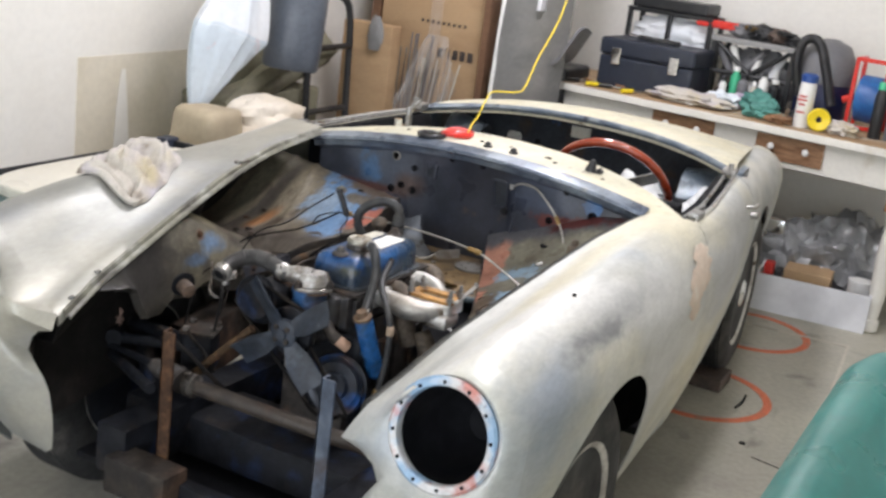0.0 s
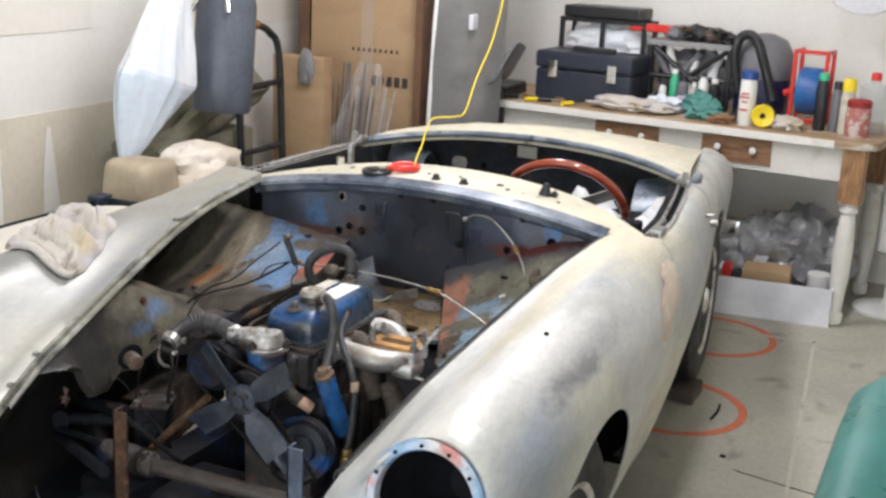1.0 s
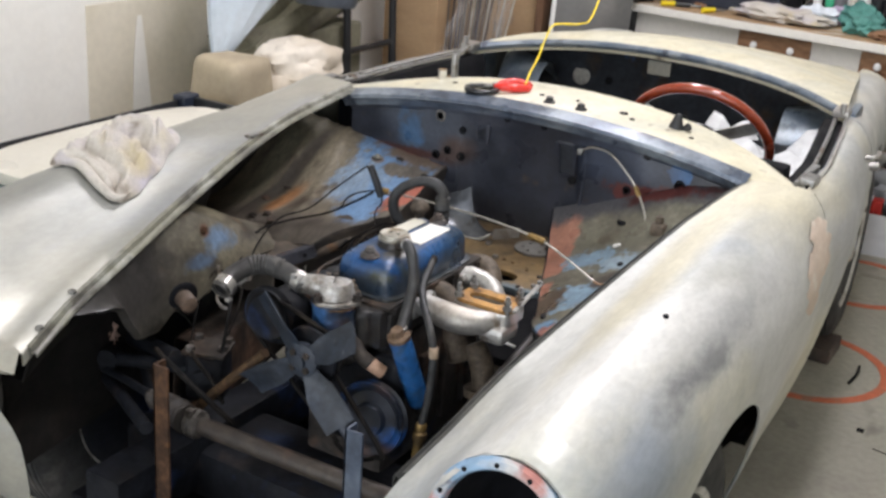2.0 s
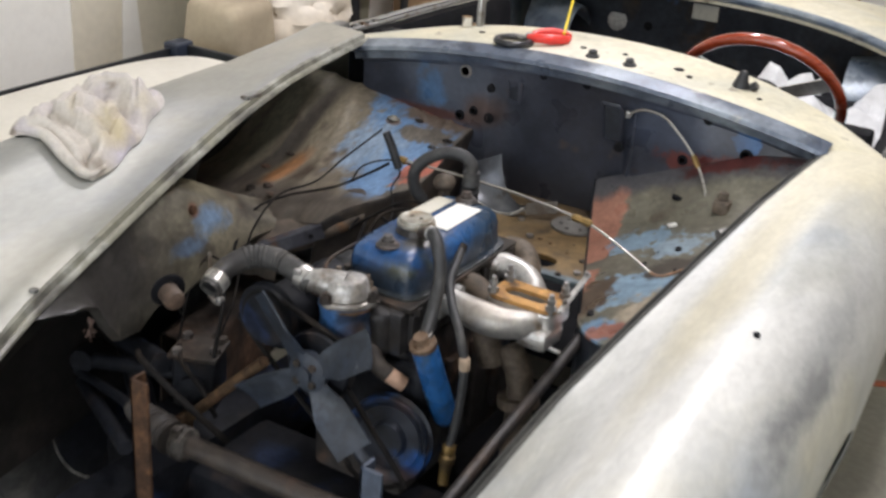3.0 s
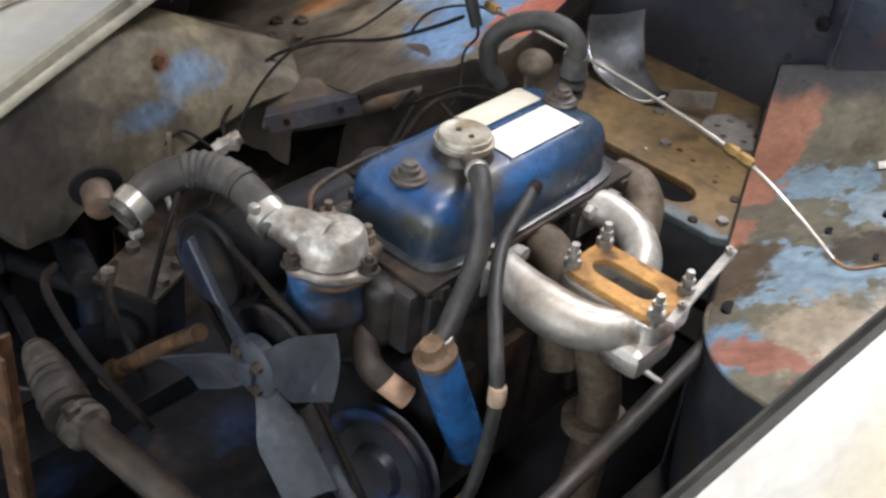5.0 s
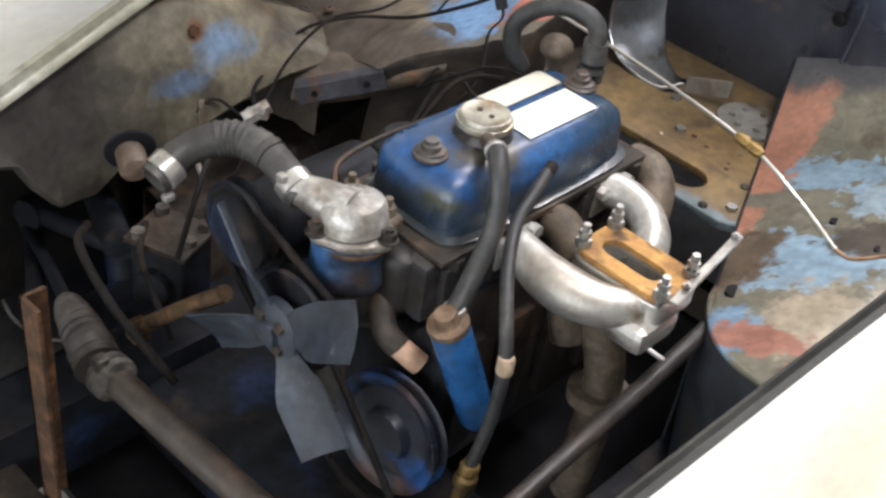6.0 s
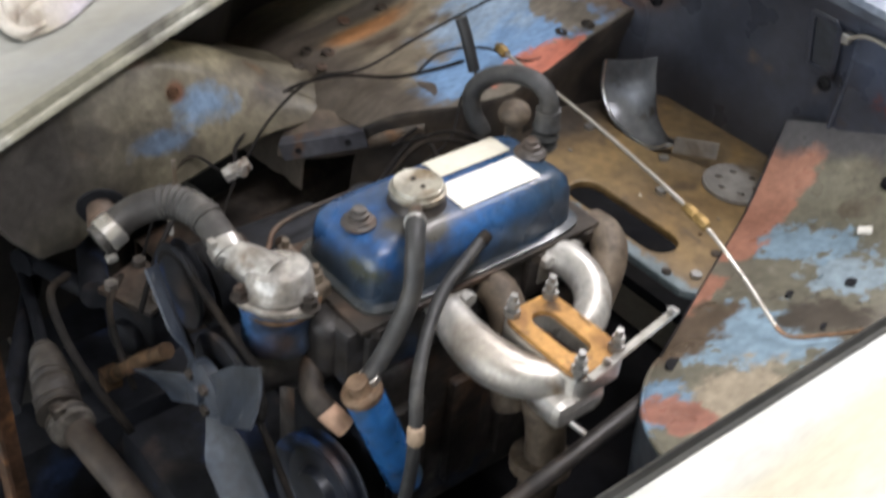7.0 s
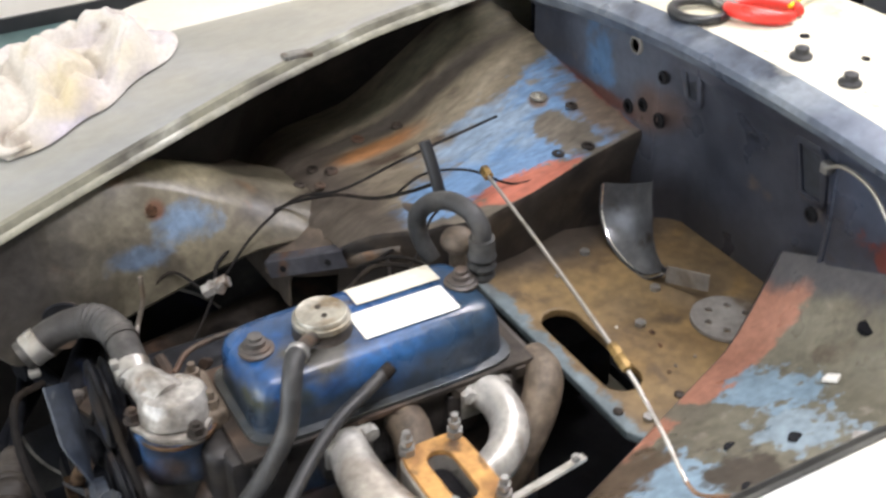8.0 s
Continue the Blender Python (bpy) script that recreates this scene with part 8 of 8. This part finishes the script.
sheet_ = empty("plastic_sheeting", (0.55, 2.5, 0), "heap of crumpled clear grey plastic sheeting under the bench", "plastic sheet")
for k, (x, y, z, rx, ry, rz) in enumerate(((-0.32, 0.36, 0.02, 0.17, 0.13, 0.17), (-0.12, 0.38, 0.02, 0.17, 0.14, 0.19), (-0.22, 0.40, 0.16, 0.16, 0.12, 0.11))):
    tadd("crumpled_fold", crumple(x, y, z, rx, ry, rz, 9.3 + 3.1 * k, 0.42, freq=7), "poly_sheet", sheet_, "", True)
redthing = empty("red_tool", TM @ Vector((-0.43, 0.10, 0.01)), "red and black tool standing in the white box", "tool")
tadd("grip", box((-0.44, 0.06, 0.02), (-0.40, 0.12, 0.19), 0.008), "red_plastic", redthing)
tadd("body", box((-0.395, 0.06, 0.012), (-0.365, 0.12, 0.17), 0.008), "black_plastic", redthing)

# tower fan beside the bench
tf = empty("tower_fan", (1.0, 2.48, 0), "white tower fan on a round foot", "tower fan")
add("foot", lathe([(0.14, 0), (0.142, 0.012), (0.10, 0.024), (0.03, 0.034), (0.022, 0.05)], (1.0, 2.48, 0), (0, 0, 1), 36), "white_plastic", tf)
add("stem", lathe([(0.024, 0.03), (0.018, 0.20), (0.022, 0.26)], (1.0, 2.48, 0), (0, 0, 1), 20), "white_plastic", tf)
bm = box((0.925, 2.43, 0.25), (1.075, 2.56, 0.92), 0.03, 4)
column = add("column", bm, "white_plastic", tf)
bm = bmesh.new()
for k in range(18):
    box((0.955, 2.424, 0.44 + 0.022 * k), (1.045, 2.432, 0.452 + 0.022 * k), 0.001, bm=bm)
add("grille", bm, "grey_plastic", column, "grey slatted grille")
pack = empty("tile_box", (1.03, 2.78, 0), "small printed carton on the floor beside the wall", "carton")
add("carton", box((0.98, 2.60, 0.0), (1.16, 2.72, 0.22), 0.004), "label_cream", pack)
add("print_band", box((1.02, 2.595, 0.11), (1.12, 2.5995, 0.14)), "blue_plastic", pack)

# green wheeled bin in the near foreground
def bin_ring(t):
    return ring_points(1.42, -1.56, 0.275 - 0.05 * t, 0.385 - 0.05 * t, 64, 11.0)


def bin_skin(levels, close):
    bm = bmesh.new()
    rings = [[bm.verts.new((x, y, z)) for x, y in bin_ring(t)] for z, t in levels]
    for a, b in zip(rings, rings[1:]):
        for k in range(64):
            bm.faces.new((a[k], a[(k + 1) % 64], b[(k + 1) % 64], b[k]))
    bm.faces.new(rings[close])
    return bm


gt = empty("wheeled_bin", (1.42, -1.56, 0), "green plastic wheeled bin with a moulded lid", "waste bin")
add("body", bin_skin([(0.06, 1.6), (0.075, 1.5), (0.80, 0.25), (0.86, 0.1), (0.87, -0.02), (0.89, -0.02)], 0), "green_plastic", gt, angle=60)
lid = add("lid", bin_skin([(0.868, -0.22), (0.872, -0.30), (0.895, -0.30), (0.925, -0.16), (0.948, 0.25), (0.955, 0.8), (0.946, 1.3), (0.930, 1.6), (0.926, 2.8)], -1), "green_plastic", gt, "moulded green lid with a sunk top", angle=60)
bm = lathe([(0.09, 0), (0.085, 0.014), (0.06, 0.020), (0.03, 0.010), (0.001, 0.008)], (1.40, -1.42, 0.925), (0, 0, 1), 28)
add("lid_boss", bm, "green_plastic", lid)
add("handle_bar", tube([(1.235, -1.165, 0.88), (1.235, -1.125, 0.96), (1.24, -1.12, 1.0), (1.42, -1.115, 1.01), (1.60, -1.12, 1.0), (1.605, -1.125, 0.96), (1.605, -1.165, 0.88)], 0.013, 10), "green_plastic", gt)
for x in (1.24, 1.60):
    add("bin_wheel", cyl((x - 0.02, -1.25, 0.10), (x + 0.02, -1.25, 0.10), 0.10, seg=24, bevel=0.01), "black_plastic", gt)
add("bin_foot", box((1.24, -1.86, 0.0), (1.60, -1.80, 0.08), 0.01), "green_plastic", gt)
gt.location = (1.414, -1.44, 0)

# ---------- along the left wall ----------
def wall_bag():
    bag = empty("hanging_plastic_bag", (-1.5, 0.88, 0.9), "white and pale blue plastic bag hanging against the wall", "plastic bag")
    n, m = 30, 48
    for name, t0, t1, mat_ in (("upper_bag", 0.0, 0.66, "bag_white"), ("lower_bag", 0.645, 1.0, "bag_blue")):
        rows = []
        for i in range(n + 1):
            t = t0 + (t1 - t0) * i / n
            z = 1.45 - 0.86 * t
            k = max(0.0, (t - 0.645) / 0.355)
            w = (0.02 + 0.165 * min(1, t / 0.66) ** 1.2) * (1 - 0.88 * k ** 1.15)
            row = []
            for j in range(m + 1):
                a = 2 * math.pi * j / m
                r = 1 + 0.20 * noise.noise((math.cos(a) * 1.8, math.sin(a) * 1.8, t * 2.5)) + 0.08 * math.sin(6 * a + 4 * t) + 0.05 * math.sin(13 * a - 6 * t)
                yy = 0.97 - 0.10 * min(1, t / 0.7) + w * r * math.sin(a)
                yy += 0.13 * (0.68 - t) - 0.125 * k
                row.append((-1.50 + w * 0.45 * r * math.cos(a), yy, z - 0.055 * math.sin(a) * max(0.0, 1 - abs(t - 0.655) / 0.30) + 0.006 * noise.noise((a * 3, t * 14, 5.0))))
            rows.append(row)
        add(name, sheet(rows), mat_, bag)
    add("strap", tube([(-1.50, 0.97, 1.44), (-1.52, 0.99, 1.8), (-1.58, 1.0, 2.59)], 0.006, 8), "bag_white", bag)


wall_bag()
pb = empty("hanging_boxing_bag", (-1.45, 1.24, 0.70), "dark navy cylindrical punch bag hanging from a chain", "boxing bag")
add("bag_body", lathe([(0.105, 0), (0.113, 0.012), (0.116, 0.10), (0.116, 0.40), (0.110, 0.44), (0.08, 0.455), (0.001, 0.46)], (-1.46, 1.225, 0.735), (0.0, 0.10, 1), 36), "bag_navy", pb)
add("hanger", cyl((-1.46, 1.24, 1.13), (-1.46, 1.25, 2.6), 0.014), "chrome", pb, "chain and hook")
for k in range(4):
    a = math.pi / 4 + k * math.pi / 2
    add("strap", cyl((-1.46 + 0.12 * math.cos(a), 1.24 + 0.12 * math.sin(a), 1.12), (-1.46, 1.245, 1.32), 0.010), "chrome", pb)
dolly = empty("hand_truck", (-1.62, 1.7, 0), "black steel hand truck leaning at the wall", "hand truck")
bm = bmesh.new()
for y in (1.54, 1.86):
    tube([(-1.56, y, 0.03), (-1.58, y, 0.5), (-1.60, y, 0.90), (-1.62, y - 0.04, 0.99), (-1.62, y - 0.13, 1.03)], 0.016, 12, bm=bm)
for z in (0.25, 0.5, 0.78):
    cyl((-1.585, 1.54, z), (-1.585, 1.86, z), 0.013, bm=bm)
add("frame", bm, "black_plastic", dolly)
add("toe_plate", box((-1.56, 1.50, 0.0), (-1.36, 1.90, 0.012), 0.002), "black_plastic", dolly)
add("grip", cyl((-1.62, 1.72, 1.03), (-1.62, 1.68, 1.045), 0.020), "gasket", dolly)
chair = empty("canvas_bundle", (-1.6, 1.3, 0), "folded olive canvas bundle against the wall", "bundle")
rows = []
for i in range(12):
    t = i / 11
    rows.append([(-1.80 + 0.20 * j / 7 + 0.03 * math.sin(j), 0.98 + 0.78 * t, 0.60 + 0.20 * t + 0.05 * math.sin(j * 0.9 + t * 4) + 0.08 * j / 7 * (1 - j / 7)) for j in range(8)])
add("canvas", sheet(rows, 0.05), "olive", chair)
add("rolled_end", tube([(-1.66, 1.00, 0.57), (-1.66, 1.3, 0.62), (-1.66, 1.74, 0.74)], 0.055, 14), "olive", chair)
add("stand", box((-1.82, 1.0, 0.0), (-1.62, 1.70, 0.60), 0.02), "olive", chair)
sack = empty("pale_sack", (-1.3, 0.88, 0), "pale cream sack slumped on a stack of blocks", "sack")
add("sack", crumple(-1.32, 0.88, 0.50, 0.13, 0.17, 0.095, 2.2, 0.3, freq=4), "sack_cloth", sack)
add("block", box((-1.50, 0.70, 0.0), (-1.16, 1.08, 0.505), 0.02), "stone_pale", sack)
pad = empty("tan_cushion", (-1.35, 0.55, 0), "tan cushion standing on a tan crate", "cushion")
bm = box((-1.46, 0.50, 0.492), (-1.26, 0.70, 0.655), 0.045, 4)
for v in bm.verts:
    v.co += 0.016 * noise.noise_vector(v.co * 9)
add("cushion", bm, "tan_cloth", pad)
add("base", box((-1.50, 0.44, 0.0), (-1.24, 0.68, 0.49), 0.02), "tan_cloth", pad)
slab = empty("white_lid_panel", (-1.12, -0.06, 0.53), "white moulded panel with rounded ends lying in a dark tray", "panel")
outline = ring_points(-1.13, -0.065, 0.185, 0.405, 48, 3.4)
bm = plate(outline, 0.534, 0.566, 0.008, holes=[ring_points(-1.165, -0.078, 0.013, 0.013, 14)])
add("top", bm, "panel_cream", slab)
add("plug", cyl((-1.165, -0.078, 0.5345), (-1.165, -0.078, 0.540), 0.0128, seg=14), "black_trim", slab, "dark hole through the panel")
tray_ = empty("parts_tray", (-1.12, -0.3, 0), "long dark tray with a teal bed on a grey stand", "tray")
add("bed", box((-1.345, -1.30, 0.522), (-0.90, 0.385, 0.533), 0.002), "teal_dull", tray_, "dull teal bed")
add("far_rim", box((-1.356, -1.30, 0.520), (-1.346, 0.40, 0.560), 0.003), "black_plastic", tray_, "dark brown rim")
add("end_rim", box((-1.345, 0.386, 0.520), (-0.90, 0.402, 0.566), 0.004), "black_plastic", tray_)
add("corner_pad", box((-1.372, 0.345, 0.515), (-1.32, 0.415, 0.575), 0.010, 3), "navy_plastic", tray_, "dark blue corner pad")
add("stand", box((-1.33, -1.25, 0.0), (-0.93, 0.36, 0.521), 0.01), "grey_panel", tray_)

# cardboard boxes, wrapped poles and the grey panel in the corner
bigbox = empty("tall_cardboard_box", (-1.35, 2.4, 0), "tall brown cardboard box with dark printed marks", "cardboard box")
bm = box((-1.64, 2.20, 0.0), (-1.07, 2.62, 1.75), 0.006)
add("carton", bm, "cardboard", bigbox)
add("packing_tape", box((-1.375, 2.197, 0.0), (-1.315, 2.1995, 1.75)), "film_clear", bigbox, "clear packing tape")
for k in range(9):
    add("print_mark", box((-1.42 + 0.028 * k, 2.1965, 0.905), (-1.408 + 0.028 * k, 2.1985, 0.92)), "print_black", bigbox)
for k in range(5):
    add("print_mark", box((-1.32 + 0.04 * k, 2.1965, 0.755), (-1.292 + 0.04 * k, 2.1985, 0.80)), "print_black", bigbox)
mid = empty("flat_carton", (-1.55, 1.95, 0), "flat brown cardboard carton leaning at the wall", "cardboard box")
add("carton", box((-1.68, 1.94, 0.0), (-1.42, 2.02, 0.885), 0.004), "cardboard", mid)
add("tag", crumple(-1.50, 1.925, 0.77, 0.04, 0.012, 0.085, 3.7, 0.2), "grey_panel", mid, "grey bag of fittings")
add("label", box((-1.535, 1.934, 0.79), (-1.505, 1.938, 0.84)), "label_white", mid)
dk = empty("brown_board", (-1.03, 2.4, 0), "dark brown board standing beside the box", "board")
bm = box((-1.065, 2.12, 0.0), (-1.03, 2.60, 1.8), 0.003)
add("board", bm, "cardboard_dark", dk)
post = empty("dark_post", (-1.69, 2.3, 0), "dark brown timber post in the corner", "post")
add("timber", box((-1.71, 2.22, 0.0), (-1.66, 2.30, 2.2), 0.003), "cardboard_dark", post)
gp = empty("grey_car_panel", (-0.8, 2.1, 0), "large curved grey panel leaning in the corner", "panel")
rows = []
for i in range(25):
    z = 1.75 * i / 24
    rows.append([(-0.95 + 0.05 * z / 1.75 + 0.25 * j / 10, 1.96 + 0.16 * (j / 10) ** 2 + 0.12 * z / 1.75 + 0.02 * math.sin(z * 4), z) for j in range(11)])
skin = add("skin", sheet(rows, 0.015), "car_panel_grey", gp)
add("folded_edge", tube([(-0.948 + 0.05 * z / 1.75, 1.955 + 0.12 * z / 1.75 + 0.02 * math.sin(z * 4), z) for z in (0.0, 0.4, 0.8, 1.2, 1.75)], 0.013, 8), "white_plastic", gp, "pale folded edge")
for x, z in ((-0.86, 1.09), (-0.76, 1.09)):
    add("fixing_bracket", box((x - 0.010, 2.02, z - 0.035), (x + 0.010, 2.035 + 0.5 * (x + 0.86), z + 0.03), 0.004), "hood_grey", gp, "faint pressed bracket")
film_ = empty("wrapped_poles", (-1.33, 2.02, 0), "bundle of thin poles wrapped in clear film", "bundle")
for k in range(22):
    a = k * 2.4
    q = 0.019 * math.sqrt(k)
    add("pole", cyl((-1.36 + q * math.cos(a), 2.05 + 0.6 * q * math.sin(a), 0.0), (-1.30 + 1.9 * q * math.cos(a), 2.08 + 0.5 * q * math.sin(a), 0.72 + 0.035 * (k % 5)), 0.0035, seg=8), ("drum_brown", "label_cream", "steel_dull", "cardboard", "bag_navy")[k % 5], film_)
rows = []
for i in range(30):
    z = 0.25 + 0.62 * i / 29
    row = []
    for j in range(65):
        a = 2 * math.pi * j / 64
        r = 0.135 * (1 - 0.72 * (i / 29) ** 2.2) * (1 + 0.5 * noise.noise((math.cos(a) * 2.5, math.sin(a) * 2.5, z * 9)) + 0.45 * noise.noise((math.cos(a) * 7, math.sin(a) * 7, z * 15)))
        row.append((-1.335 + 0.08 * (i / 29) + r * math.cos(a), 2.06 + 0.7 * r * math.sin(a), z))
    rows.append(row)
add("film", sheet(rows), "film_clear", film_, "clear wrinkled film", angle=20)
bk = empty("grey_storage_tote", (-0.72, 2.25, 0), "dark grey storage tote stack beside the bench", "storage tote")
add("lower_tote", box((-0.86, 2.28, 0.0), (-0.70, 2.55, 0.60), 0.02, 3), "grey_plastic", bk)
add("upper_tote", box((-0.88, 2.26, 0.602), (-0.69, 2.56, 0.80), 0.02, 3), "black_plastic", bk, "black upper tote")
hump = empty("curved_grey_panel", (-0.74, 2.2, 0.8), "curved grey plastic panel lying on the totes", "panel")
rows = []
for i in range(17):
    u = i / 16
    rows.append([(-0.885 + 0.27 * u, 2.20 + 0.03 * v, 0.800 + 0.05 * u + 0.13 * max(0.0, u - 0.72) / 0.28 + 0.045 * math.cos(v * 0.5) * (0.4 + 0.6 * math.sin(math.pi * min(1.0, u * 0.9)))) for v in (-3.0, -2.6, -2.0, -1.0, 0.0, 1.0, 2.0, 3.0)])
add("shell", sheet(rows, 0.012), "grey_plastic", hump)

# yellow cord from the scuttle up to the ceiling
cord = empty("yellow_cord", (-0.1, 0.09, 0.88), "yellow extension cord hanging from the ceiling to the scuttle", "cord")
bm = tube([(-0.075, 0.100, 0.875), (-0.13, 0.23, 0.872), (-0.27, 0.55, 0.835), (-0.40, 0.87, 0.842), (-0.42, 0.96, 0.852), (-0.36, 1.0, 0.858), (-0.37, 1.1, 0.865), (-0.42, 1.3, 0.95), (-0.46, 1.55, 1.09), (-0.47, 1.66, 1.30), (-0.49, 1.75, 1.8), (-0.50, 1.8, 2.6)], 0.0028, 10)
add("cable", bm, "yellow", cord)
# housings for the two assumed ceiling lamps, out of view
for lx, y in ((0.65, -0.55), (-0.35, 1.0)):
    tl = empty("ceiling_lamp", (lx, y, 2.6), "white two-tube fluorescent lamp, unseen, assumed under the ceiling", "ceiling lamp", "garage ceiling lamps")
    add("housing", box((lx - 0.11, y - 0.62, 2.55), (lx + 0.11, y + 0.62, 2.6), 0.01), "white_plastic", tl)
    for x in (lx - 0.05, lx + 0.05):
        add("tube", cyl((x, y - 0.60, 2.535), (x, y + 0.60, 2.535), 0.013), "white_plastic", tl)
# grey bracket high on the back wall
wb = empty("wall_bracket", (0.55, 2.6, 1.25), "pale grey box fixed high on the wall", "bracket")
bm = plate([(0.66, 1.36), (0.60, 1.27), (0.635, 1.225), (0.70, 1.20), (0.78, 1.198), (0.84, 1.225), (0.875, 1.28), (0.86, 1.36)], 0.0, 0.10, 0.012, m=Matrix.Translation((0, 2.62, 0)) @ Matrix.Rotation(radians(90), 4, "X"))
add("body", bm, "hood_grey", wb)
